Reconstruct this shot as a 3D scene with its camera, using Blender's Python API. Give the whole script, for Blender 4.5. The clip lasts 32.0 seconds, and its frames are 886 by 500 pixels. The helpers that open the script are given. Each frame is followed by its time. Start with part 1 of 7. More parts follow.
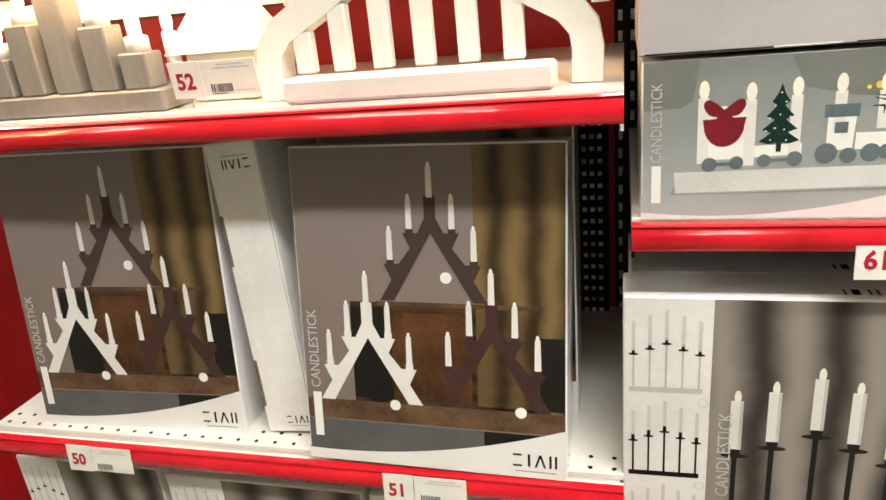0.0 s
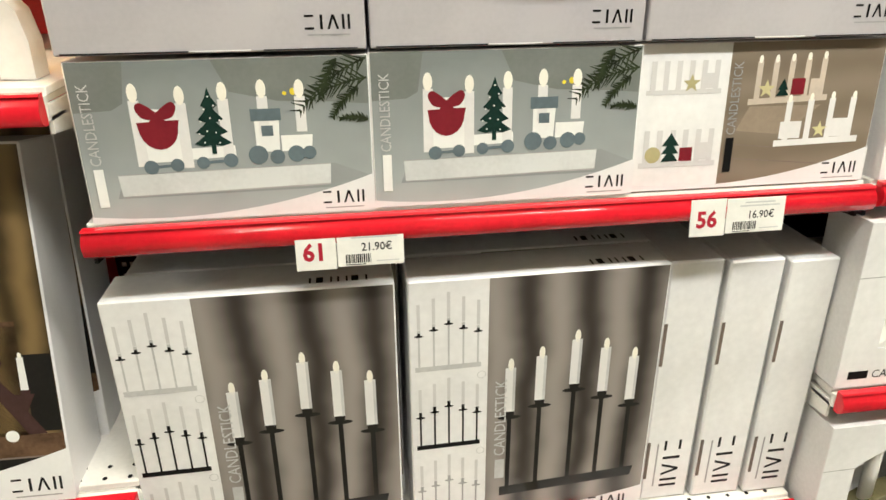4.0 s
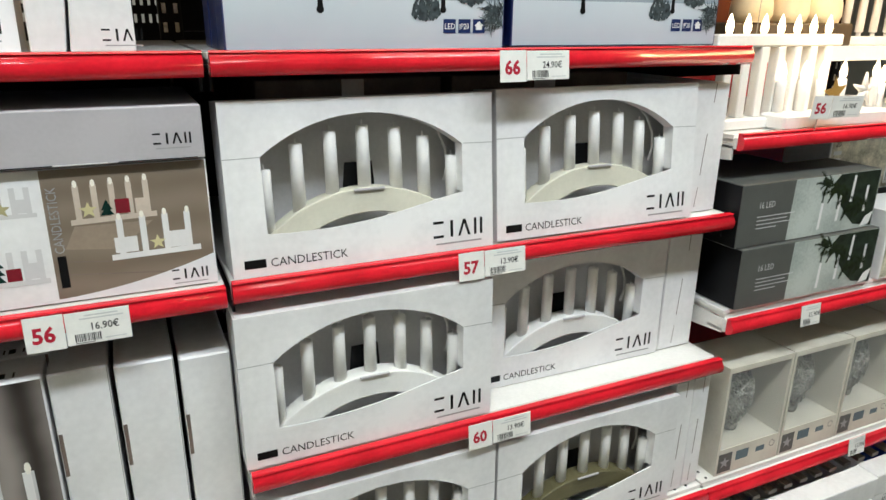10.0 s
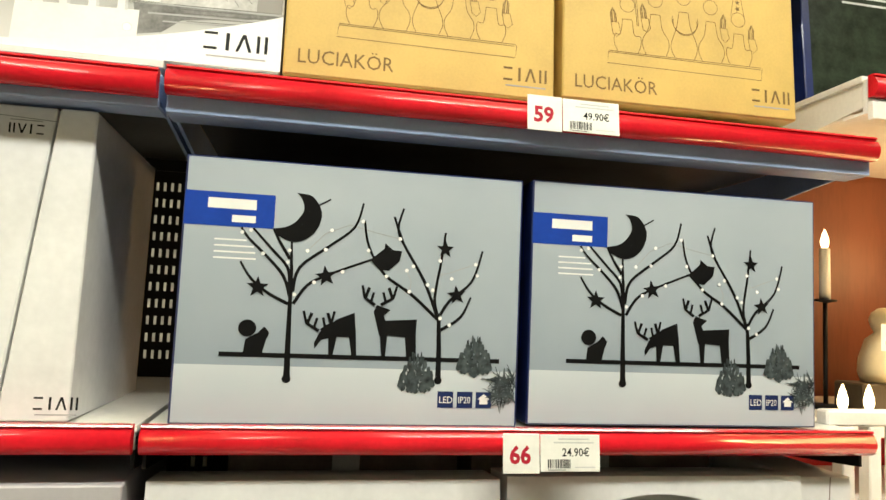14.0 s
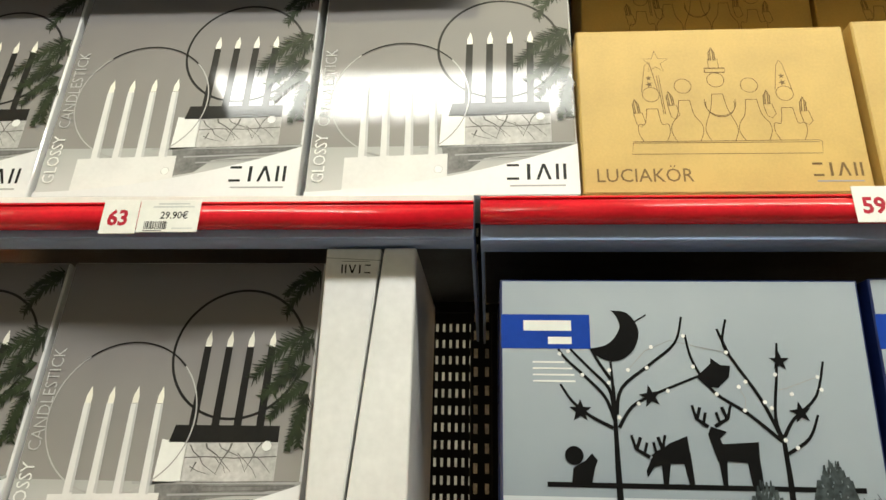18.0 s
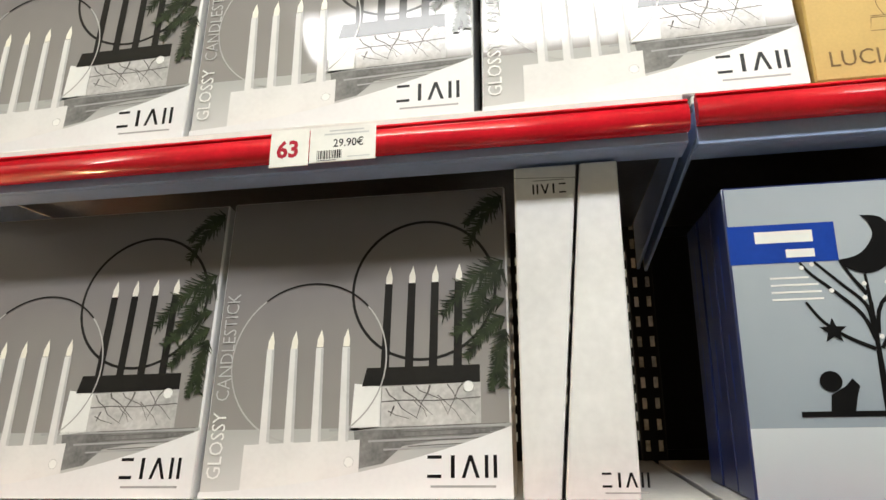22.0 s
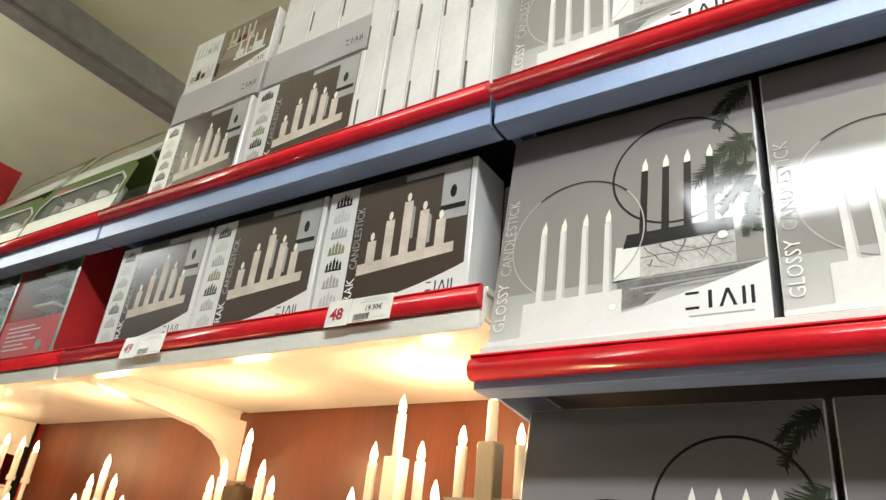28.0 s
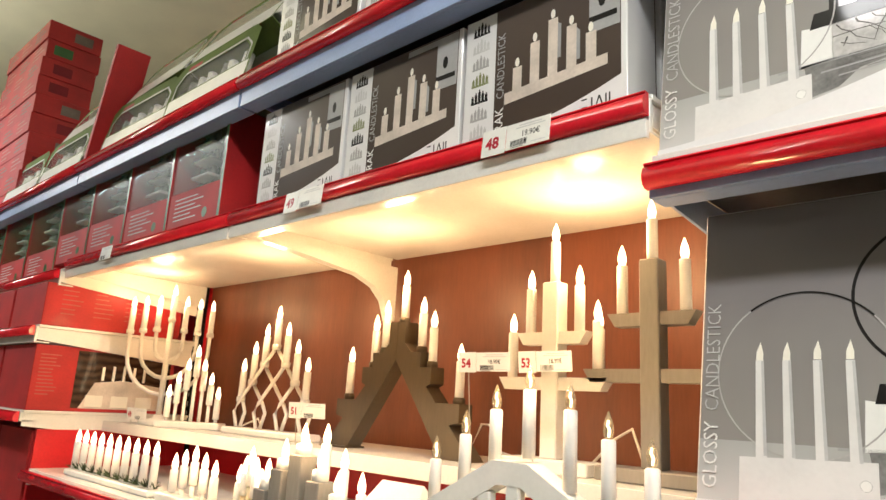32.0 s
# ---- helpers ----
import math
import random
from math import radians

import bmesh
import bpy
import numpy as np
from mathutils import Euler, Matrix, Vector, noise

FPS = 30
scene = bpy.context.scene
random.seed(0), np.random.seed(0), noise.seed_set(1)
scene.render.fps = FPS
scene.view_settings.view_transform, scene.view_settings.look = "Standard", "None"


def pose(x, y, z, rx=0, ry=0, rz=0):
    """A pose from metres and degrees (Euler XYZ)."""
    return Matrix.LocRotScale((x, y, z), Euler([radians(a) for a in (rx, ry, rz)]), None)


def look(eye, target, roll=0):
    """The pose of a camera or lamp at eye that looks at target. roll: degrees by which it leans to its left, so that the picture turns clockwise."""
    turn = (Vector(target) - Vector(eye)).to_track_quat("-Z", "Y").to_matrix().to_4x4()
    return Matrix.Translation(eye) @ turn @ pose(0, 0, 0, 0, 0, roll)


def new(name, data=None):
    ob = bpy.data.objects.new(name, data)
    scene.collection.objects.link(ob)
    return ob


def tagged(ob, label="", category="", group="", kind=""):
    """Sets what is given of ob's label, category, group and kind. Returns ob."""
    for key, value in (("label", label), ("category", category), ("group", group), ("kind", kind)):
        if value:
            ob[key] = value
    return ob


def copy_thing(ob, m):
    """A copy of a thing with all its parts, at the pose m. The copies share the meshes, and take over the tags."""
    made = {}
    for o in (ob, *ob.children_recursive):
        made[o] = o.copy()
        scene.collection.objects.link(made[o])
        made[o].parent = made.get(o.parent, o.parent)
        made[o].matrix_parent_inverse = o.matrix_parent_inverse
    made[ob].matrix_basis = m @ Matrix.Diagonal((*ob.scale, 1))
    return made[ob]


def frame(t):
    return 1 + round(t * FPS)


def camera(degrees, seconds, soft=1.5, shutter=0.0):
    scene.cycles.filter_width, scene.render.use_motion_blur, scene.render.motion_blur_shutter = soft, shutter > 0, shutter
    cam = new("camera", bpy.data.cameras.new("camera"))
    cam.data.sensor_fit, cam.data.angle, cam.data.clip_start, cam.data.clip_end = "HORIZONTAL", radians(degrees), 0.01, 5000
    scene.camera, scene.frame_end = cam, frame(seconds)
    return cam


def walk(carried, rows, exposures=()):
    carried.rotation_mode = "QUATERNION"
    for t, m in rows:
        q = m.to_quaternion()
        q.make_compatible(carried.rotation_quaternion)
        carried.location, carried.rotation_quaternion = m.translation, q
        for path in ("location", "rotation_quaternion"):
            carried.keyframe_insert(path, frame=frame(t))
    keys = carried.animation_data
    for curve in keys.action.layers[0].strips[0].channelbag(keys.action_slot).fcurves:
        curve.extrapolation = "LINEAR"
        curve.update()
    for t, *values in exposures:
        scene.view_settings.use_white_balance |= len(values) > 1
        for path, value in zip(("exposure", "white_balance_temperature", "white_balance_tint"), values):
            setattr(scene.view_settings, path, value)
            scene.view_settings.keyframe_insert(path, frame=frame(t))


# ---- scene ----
cam = camera(65.61, 32.0)
# seconds, place in metres, turn in degrees
ROWS = [
    (0, -0.0034, -0.7186, 1.4986, 69.36, 5.31, 13.82),
    (0.5, 0.0568, -0.7191, 1.5023, 69.17, 5.27, 10.08),
    (1, 0.0922, -0.7148, 1.4955, 68.78, 4.77, 6.78),
    (1.5, 0.1283, -0.7217, 1.4976, 68.78, 4.63, 3.49),
    (2, 0.1693, -0.7208, 1.4903, 68.44, 3.40, 0.43),
    (2.5, 0.2073, -0.7062, 1.4829, 68.41, 2.71, -2.87),
    (4.5, 0.3006, -0.6993, 1.5195, 65.62, -0.71, -9.31),
    (5, 0.3275, -0.7051, 1.5238, 65.42, -1.80, -11.18),
    (5.5, 0.3527, -0.7014, 1.5321, 65.78, -2.38, -15.73),
    (6, 0.3758, -0.7040, 1.5365, 66.01, -2.30, -19.37),
    (6.5, 0.3954, -0.7327, 1.5454, 66.94, -1.86, -21.98),
    (7, 0.4052, -0.8007, 1.5667, 67.96, -1.88, -24.13),
    (7.5, 0.4189, -0.8651, 1.5746, 68.00, -3.25, -28.46),
    (8, 0.4544, -0.8993, 1.5763, 68.13, -3.33, -30.71),
    (8.5, 0.5581, -0.9203, 1.5539, 65.22, -5.74, -28.49),
    (9, 0.6715, -0.9268, 1.5467, 64.61, -7.09, -27.83),
    (9.5, 0.7562, -0.9478, 1.5533, 67.30, -5.88, -25.77),
    (10, 0.8045, -0.8896, 1.5875, 71.37, -0.52, -24.50),
    (10.5, 0.8616, -0.8100, 1.6008, 75.60, -1.50, -24.92),
    (11, 0.8816, -0.7591, 1.5991, 75.37, -2.17, -23.68),
    (11.5, 0.9091, -0.7357, 1.6195, 78.05, -2.29, -21.37),
    (12, 0.9582, -0.7205, 1.6387, 80.63, -3.04, -19.53),
    (12.5, 0.9882, -0.7423, 1.6472, 84.40, -2.73, -18.52),
    (13, 1.0140, -0.7478, 1.6635, 87.72, -2.67, -16.12),
    (13.5, 1.0318, -0.7698, 1.6820, 91.52, -3.29, -13.79),
    (14, 1.0653, -0.7734, 1.6808, 95.04, -2.39, -11.31),
    (14.5, 1.0035, -0.7712, 1.6850, 99.18, -1.21, -10.52),
    (15, 0.9817, -0.7717, 1.7111, 100.11, -1.32, -8.37),
    (15.5, 0.9702, -0.7760, 1.7182, 101.36, -0.96, -6.55),
    (17.5, 0.9348, -0.7391, 1.6482, 107.13, -1.00, 2.70),
    (18, 0.9131, -0.7376, 1.6431, 107.14, -1.08, 3.64),
    (18.5, 0.9046, -0.7315, 1.6569, 105.96, -1.43, 5.31),
    (19, 0.8847, -0.7265, 1.6505, 105.77, -1.55, 5.70),
    (19.5, 0.8591, -0.7183, 1.6492, 105.44, -1.65, 7.04),
    (20, 0.8399, -0.7089, 1.6451, 105.59, -2.08, 8.70),
    (20.5, 0.8126, -0.7006, 1.6362, 105.76, -1.83, 7.86),
    (21, 0.7863, -0.6886, 1.6330, 105.17, -1.68, 9.08),
    (21.5, 0.7702, -0.6773, 1.6313, 103.69, -0.70, 9.19),
    (22, 0.7559, -0.6679, 1.6391, 102.62, 1.11, 9.46),
    (22.5, 0.7275, -0.6589, 1.6379, 102.75, 1.02, 10.91),
    (23, 0.6984, -0.6546, 1.6507, 103.96, 1.83, 12.99),
    (23.5, 0.6714, -0.6596, 1.6547, 105.68, 0.35, 16.98),
    (24, 0.6736, -0.6438, 1.6663, 107.05, -2.07, 20.86),
    (24.5, 0.6784, -0.6143, 1.6673, 109.69, -3.87, 23.87),
    (25, 0.6276, -0.5983, 1.6689, 110.75, -3.01, 26.25),
    (25.5, 0.5491, -0.6020, 1.6727, 112.01, -0.49, 27.35),
    (26, 0.5012, -0.6426, 1.6779, 114.32, -2.29, 28.29),
    (26.5, 0.4943, -0.6694, 1.6809, 115.29, -3.42, 28.26),
    (28.5, 0.4230, -0.7031, 1.6774, 115.95, -5.66, 34.59),
    (29, 0.4294, -0.7215, 1.6757, 116.01, -5.51, 36.22),
    (29.5, 0.4126, -0.7255, 1.6710, 114.51, -5.75, 38.64),
    (30, 0.3975, -0.7313, 1.6680, 113.38, -5.29, 41.04),
    (30.5, 0.3897, -0.7322, 1.6622, 111.06, -4.84, 41.84),
    (31, 0.3754, -0.7316, 1.6548, 108.34, -4.60, 42.87),
    (31.5, 0.3710, -0.7292, 1.6445, 105.25, -3.63, 43.47),
    (32, 0.3674, -0.7234, 1.6324, 102.99, -3.07, 42.94),
]
walk(cam, [(t, pose(x, y, z, rx, ry, rz)) for t, x, y, z, rx, ry, rz in ROWS],
     exposures=[(0.0, 0.45, 6450, 13), (2.5, 0.46, 6450, 11), (5.0, 0.35, 6450, 9), (7.0, 0.20, 6400, 9), (8.5, 0.0, 6200, 9), (10.0, -0.1, 5650, 8), (11.0, -0.14, 6000, 9), (12.0, 0.04, 6250, 8),
                (13.0, -0.02, 6550, 7), (14.0, 0.08, 6850, 4), (15.0, -0.22, 6950, 3), (18.0, -0.18, 6550, 5), (20.0, -0.14, 6150, 8), (22.0, -0.18, 6250, 11), (24.0, -0.18, 6450, 10), (26.0, -0.18, 6350, 9), (29.0, 0.0, 5900, 8), (31.0, 0.0, 6000, 10), (32.0, -0.14, 6250, 12)])

# ---------------------------------------------------------------- light
world = bpy.data.worlds.new("store_air")
scene.world = world
world.use_nodes = True
world.node_tree.nodes["Background"].inputs[0].default_value = (0.93, 0.96, 1.0, 1)
world.node_tree.nodes["Background"].inputs[1].default_value = 0.10


def area_lamp(name, place, target, sx, sy, power, colour):
    data = bpy.data.lights.new(name, "AREA")
    data.shape, data.size, data.size_y, data.energy, data.color = "RECTANGLE", sx, sy, power, colour
    ob = new(name, data)
    ob.matrix_world = look(place, target)
    return ob


# the tube lights over the aisles run along the shelves
TUBE = (1.0, 0.985, 0.935)
for x, y, power in ((1.4, -1.22, 86), (-4.6, -1.22, 88), (-1.4, 3.0, 60), (3.0, 3.0, 50)):
    area_lamp("aisle_tube_light", (x, y, 3.34), (x, y, 0), 3.0, 0.21, power, TUBE)
    area_lamp("aisle_tube_light", (x, y, 3.36), (x, y, 9), 3.0, 0.16, power * 0.93, TUBE)


def candle_lamp(place, power):
    data = bpy.data.lights.new("candle_light", "POINT")
    data.energy, data.color, data.shadow_soft_size = power, (1.0, 0.62, 0.27), 0.03
    ob = new("candle_light", data)
    ob.location = place


# ---------------------------------------------------------------- materials
def mat(name, base, rough=0.5, var=0.08, scale=14.0, fine=180.0, bump=0.02, metal=0.0, coat=0.0, tint=None, stretch=(1, 1, 1), emit=0.0, transmit=0.0, alpha=1.0, streak=0.0):
    m = bpy.data.materials.new(name)
    m.use_nodes = True
    nt = m.node_tree
    b = nt.nodes["Principled BSDF"]
    b.inputs["Roughness"].default_value = rough
    b.inputs["Metallic"].default_value = metal
    b.inputs["Coat Weight"].default_value = coat
    b.inputs["Coat Roughness"].default_value = 0.055
    b.inputs["Transmission Weight"].default_value = transmit
    b.inputs["Alpha"].default_value = alpha
    if bump == 0 and alpha == 1:
        b.inputs["Specular IOR Level"].default_value = 0.18  # matt printing ink
    co = nt.nodes.new("ShaderNodeTexCoord")
    mp = nt.nodes.new("ShaderNodeMapping")
    mp.inputs["Scale"].default_value = stretch
    nt.links.new(co.outputs["Object"], mp.inputs["Vector"])
    n1 = nt.nodes.new("ShaderNodeTexNoise")
    n1.inputs["Scale"].default_value, n1.inputs["Detail"].default_value = scale, 4
    n2 = nt.nodes.new("ShaderNodeTexNoise")
    n2.inputs["Scale"].default_value, n2.inputs["Detail"].default_value = fine, 3
    for n in (n1, n2):
        nt.links.new(mp.outputs["Vector"], n.inputs["Vector"])
    add = nt.nodes.new("ShaderNodeMath")
    add.operation = "MULTIPLY_ADD"
    add.inputs[1].default_value = 0.35
    nt.links.new(n2.outputs[0], add.inputs[0])
    nt.links.new(n1.outputs[0], add.inputs[2])
    ramp = nt.nodes.new("ShaderNodeValToRGB")
    other = tint or tuple(c * (1 - 2.2 * var) for c in base)
    bright = tuple(min(1, c * (1 + var)) for c in base)
    ramp.color_ramp.elements[0].position, ramp.color_ramp.elements[1].position = 0.42, 0.85
    ramp.color_ramp.elements[0].color, ramp.color_ramp.elements[1].color = (*other, 1), (*bright, 1)
    nt.links.new(add.outputs[0], ramp.inputs[0])
    nt.links.new(ramp.outputs[0], b.inputs["Base Color"])
    if bump:
        bp = nt.nodes.new("ShaderNodeBump")
        bp.inputs["Strength"].default_value, bp.inputs["Distance"].default_value = bump, 0.004
        nt.links.new(add.outputs[0], bp.inputs["Height"])
        nt.links.new(bp.outputs[0], b.inputs["Normal"])
    if coat >= 0.4 and name.startswith(("printed", "glossy")):
        # the varnish lies in fine uneven ripples across the card
        w = nt.nodes.new("ShaderNodeTexWave")
        w.bands_direction = "Z"
        w.inputs["Scale"].default_value, w.inputs["Distortion"].default_value, w.inputs["Detail"].default_value = 85.0, 6.0, 2.0
        nt.links.new(co.outputs["Object"], w.inputs["Vector"])
        rb = nt.nodes.new("ShaderNodeBump")
        rb.inputs["Strength"].default_value, rb.inputs["Distance"].default_value = 1.0, 0.000008
        nt.links.new(w.outputs["Fac"], rb.inputs["Height"])
        nt.links.new(rb.outputs[0], b.inputs["Coat Normal"])
    if emit:
        nt.links.new(ramp.outputs[0], b.inputs["Emission Color"])
        b.inputs["Emission Strength"].default_value = emit
    return m


def stripes(name, dark, light, scale, rough=0.3, warp=1.5, direction="X", coat=0.3):
    """soft folds or grain lines in a printed photograph"""
    m = mat(name, light, rough, coat=coat, bump=0)
    nt = m.node_tree
    w = nt.nodes.new("ShaderNodeTexWave")
    w.bands_direction = direction
    w.inputs["Scale"].default_value, w.inputs["Distortion"].default_value, w.inputs["Detail"].default_value = scale, warp, 3
    w.inputs["Detail Scale"].default_value = 1.4
    co = nt.nodes["Texture Coordinate"]
    nt.links.new(co.outputs["Object"], w.inputs["Vector"])
    r = nt.nodes.new("ShaderNodeValToRGB")
    r.color_ramp.elements[0].color, r.color_ramp.elements[1].color = (*dark, 1), (*light, 1)
    nt.links.new(w.outputs[0], r.inputs[0])
    nt.links.new(r.outputs[0], nt.nodes["Principled BSDF"].inputs["Base Color"])
    return m


def shade(name, low, high, size, rough=0.28, coat=0.4, axis=2, noise_scale=6.0, span=(0.2, 1.0)):
    """a printed studio background that runs from one tone to another over the picture's own height"""
    m = mat(name, high, rough, coat=coat, bump=0)
    nt = m.node_tree
    sep = nt.nodes.new("ShaderNodeSeparateXYZ")
    nt.links.new(nt.nodes["Texture Coordinate"].outputs["Object"], sep.inputs[0])
    mul = nt.nodes.new("ShaderNodeMath")
    mul.operation = "MULTIPLY"
    mul.inputs[1].default_value = 1 / size
    nt.links.new(sep.outputs[axis], mul.inputs[0])
    n = nt.nodes.new("ShaderNodeTexNoise")
    n.inputs["Scale"].default_value, n.inputs["Detail"].default_value = noise_scale, 5
    nt.links.new(nt.nodes["Texture Coordinate"].outputs["Object"], n.inputs["Vector"])
    ma = nt.nodes.new("ShaderNodeMath")
    ma.operation = "MULTIPLY_ADD"
    ma.inputs[1].default_value = 0.5
    nt.links.new(n.outputs[0], ma.inputs[0])
    nt.links.new(mul.outputs[0], ma.inputs[2])
    r = nt.nodes.new("ShaderNodeValToRGB")
    r.color_ramp.elements[0].position, r.color_ramp.elements[1].position = span
    r.color_ramp.elements[0].color, r.color_ramp.elements[1].color = (*low, 1), (*high, 1)
    nt.links.new(ma.outputs[0], r.inputs[0])
    nt.links.new(r.outputs[0], nt.nodes["Principled BSDF"].inputs["Base Color"])
    return m


RED = mat("red_price_rail_plastic", (0.68, 0.013, 0.026), 0.22, var=0.1, bump=0.0, coat=0.5)
REDWALL = mat("red_painted_panel", (0.64, 0.011, 0.018), 0.4, var=0.12, scale=5)
METAL = mat("blue_grey_shelf_steel", (0.34, 0.45, 0.72), 0.35, var=0.08, scale=6)
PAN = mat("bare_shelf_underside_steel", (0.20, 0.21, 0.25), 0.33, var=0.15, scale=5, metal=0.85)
CREAM = mat("cream_shelf_paint", (0.80, 0.78, 0.74), 0.22, var=0.06, scale=5)
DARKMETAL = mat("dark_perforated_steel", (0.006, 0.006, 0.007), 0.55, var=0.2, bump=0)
# pale colour that stands for light from the next aisle showing through slots
SLOT = mat("slot_light_paint", (0.62, 0.58, 0.50), 0.4, var=0.35, scale=40)
BROWN = mat("reddish_brown_back_board", (0.165, 0.046, 0.020), 0.42, var=0.16, scale=3, fine=60, stretch=(3, 1, 0.4))
FLOOR = mat("grey_floor_vinyl", (0.19, 0.185, 0.14), 0.35, var=0.15, scale=3)
CEILING = mat("cream_ceiling_paint", (0.84, 0.79, 0.54), 0.8, var=0.05, scale=2)
BEAM = mat("grey_ceiling_track", (0.33, 0.31, 0.27), 0.5, var=0.1)
# paler copy of the wall colour, so that the punched slots look bright
PALEWALL = mat("slot_brightening_wall", (0.40, 0.385, 0.34), 0.7, var=0.2, scale=6)
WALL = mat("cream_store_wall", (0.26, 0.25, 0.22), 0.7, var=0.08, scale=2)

WHITECARD = mat("white_carton", (0.80, 0.795, 0.795), 0.42, var=0.07, scale=7, fine=90, bump=0.03, coat=0.15)
# pale card darkened in its colour for the shade under the shelf above
GREYCARD = mat("shade_greyed_carton", (0.46, 0.44, 0.46), 0.45, var=0.05, scale=9)
GLOSSWHITE = mat("glossy_white_print", (0.76, 0.76, 0.77), 0.5, var=0.03, scale=6, bump=0.008, coat=0.9)
INK = mat("black_print", (0.006, 0.006, 0.0065), 0.35, var=0.1, bump=0)
GREYINK = mat("grey_print", (0.36, 0.36, 0.36), 0.35, var=0.1, bump=0)
PALEINK = mat("pale_grey_print", (0.55, 0.55, 0.55), 0.35, var=0.1, bump=0)
WHITEINK = mat("white_print", (0.82, 0.82, 0.80), 0.3, var=0.03, bump=0, coat=0.3)
REDINK = mat("dark_red_print", (0.42, 0.02, 0.04), 0.35, var=0.1, bump=0)
KRAFT = mat("brown_kraft_carton", (0.58, 0.385, 0.105), 0.55, var=0.07, scale=12, fine=300, bump=0.03)
KRAFTINK = mat("brown_line_print", (0.20, 0.125, 0.045), 0.5, var=0.1, bump=0)
BLUEINK = mat("royal_blue_print", (0.012, 0.055, 0.36), 0.28, var=0.08, bump=0, coat=0.3)
NAVYCARD = mat("navy_blue_carton", (0.008, 0.018, 0.10), 0.35, var=0.15, coat=0.2)
REDCARD = mat("red_carton", (0.44, 0.012, 0.014), 0.6, var=0.14, scale=8, coat=0.04)
# dark brown for card in deep places, their shade included in the colour
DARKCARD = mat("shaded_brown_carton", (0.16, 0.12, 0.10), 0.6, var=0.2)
TAG = mat("paper_price_card", (0.80, 0.79, 0.75), 0.4, var=0.04, scale=30, coat=0.4)
PARCELRED = mat("printed_dark_red", (0.20, 0.012, 0.022), 0.5, var=0.1, bump=0, coat=0.3)


# ---------------------------------------------------------------- mesh tools
def part(name, bm, material, parent=None, label=""):
    me = bpy.data.meshes.new(name)
    bm.to_mesh(me)
    bm.free()
    for m in material if isinstance(material, (list, tuple)) else (material,):
        me.materials.append(m)
    ob = new(name, me)
    ob.parent = parent
    if label:
        tagged(ob, label)
    return ob


def thing(name, m, label, category, group="", kind=""):
    ob = new(name)
    ob.empty_display_size = 0.02
    ob.matrix_world = m
    return tagged(ob, label, category, group, kind)


def block(bm, x0, x1, y0, y1, z0, z1, bevel=0.0):
    vs = [bm.verts.new((x, y, z)) for x in (x0, x1) for y in (y0, y1) for z in (z0, z1)]
    fs = [bm.faces.new([vs[i] for i in q]) for q in ((0, 1, 3, 2), (4, 6, 7, 5), (0, 4, 5, 1), (2, 3, 7, 6), (0, 2, 6, 4), (1, 5, 7, 3))]
    if bevel:
        bmesh.ops.bevel(bm, geom=list({e for f in fs for e in f.edges}), offset=bevel, segments=1, affect="EDGES", profile=0.7)
    return bm


def boxm(x0, x1, y0, y1, z0, z1, bevel=0.0015):
    return block(bmesh.new(), x0, x1, y0, y1, z0, z1, bevel)


def tube(bm, path, r, sides=8, r2=None, cap=True):
    """a round bar along points; r at the start, r2 at the end"""
    pts = [Vector(p) for p in path]
    rings = []
    for i, p in enumerate(pts):
        d = (pts[min(i + 1, len(pts) - 1)] - pts[max(i - 1, 0)]).normalized()
        a = d.cross(Vector((0, 0, 1)) if abs(d.z) < 0.9 else Vector((1, 0, 0))).normalized()
        b = d.cross(a)
        k = r if r2 is None else r + (r2 - r) * i / (len(pts) - 1)
        rings.append([bm.verts.new(p + k * (math.cos(t) * a + math.sin(t) * b)) for t in (2 * math.pi * j / sides for j in range(sides))])
    for u, v in zip(rings, rings[1:]):
        for j in range(sides):
            f = bm.faces.new((u[j], u[(j + 1) % sides], v[(j + 1) % sides], v[j]))
            f.smooth = True
    if cap:
        bm.faces.new(rings[0][::-1])
        bm.faces.new(rings[-1])
    return bm


def lathe(bm, profile, sides=12, at=(0, 0, 0)):
    """turns (radius, height) pairs about the upright axis"""
    rings = [[bm.verts.new((at[0] + r * math.cos(2 * math.pi * j / sides), at[1] + r * math.sin(2 * math.pi * j / sides), at[2] + z)) for j in range(sides)] for r, z in profile]
    for u, v in zip(rings, rings[1:]):
        for j in range(sides):
            f = bm.faces.new((u[j], u[(j + 1) % sides], v[(j + 1) % sides], v[j]))
            f.smooth = True
    bm.faces.new(rings[0][::-1])
    bm.faces.new(rings[-1])
    return bm


# flat print: shapes on a carton's front face (x to the right, z up), each layer a hair above the last
SHEET = 0.00016


def smooth(pts, n=4):
    """a soft curve through points"""
    out = []
    for i in range(len(pts) - 1):
        p0, p1, p2, p3 = (pts[max(min(k, len(pts) - 1), 0)] for k in (i - 1, i, i + 1, i + 2))
        for s in range(n):
            t = s / n
            out.append(tuple(0.5 * (2 * b + (c - a) * t + (2 * a - 5 * b + 4 * c - d) * t * t + (3 * b - a - 3 * c + d) * t ** 3) for a, b, c, d in zip(p0, p1, p2, p3)))
    return out + [pts[-1]]


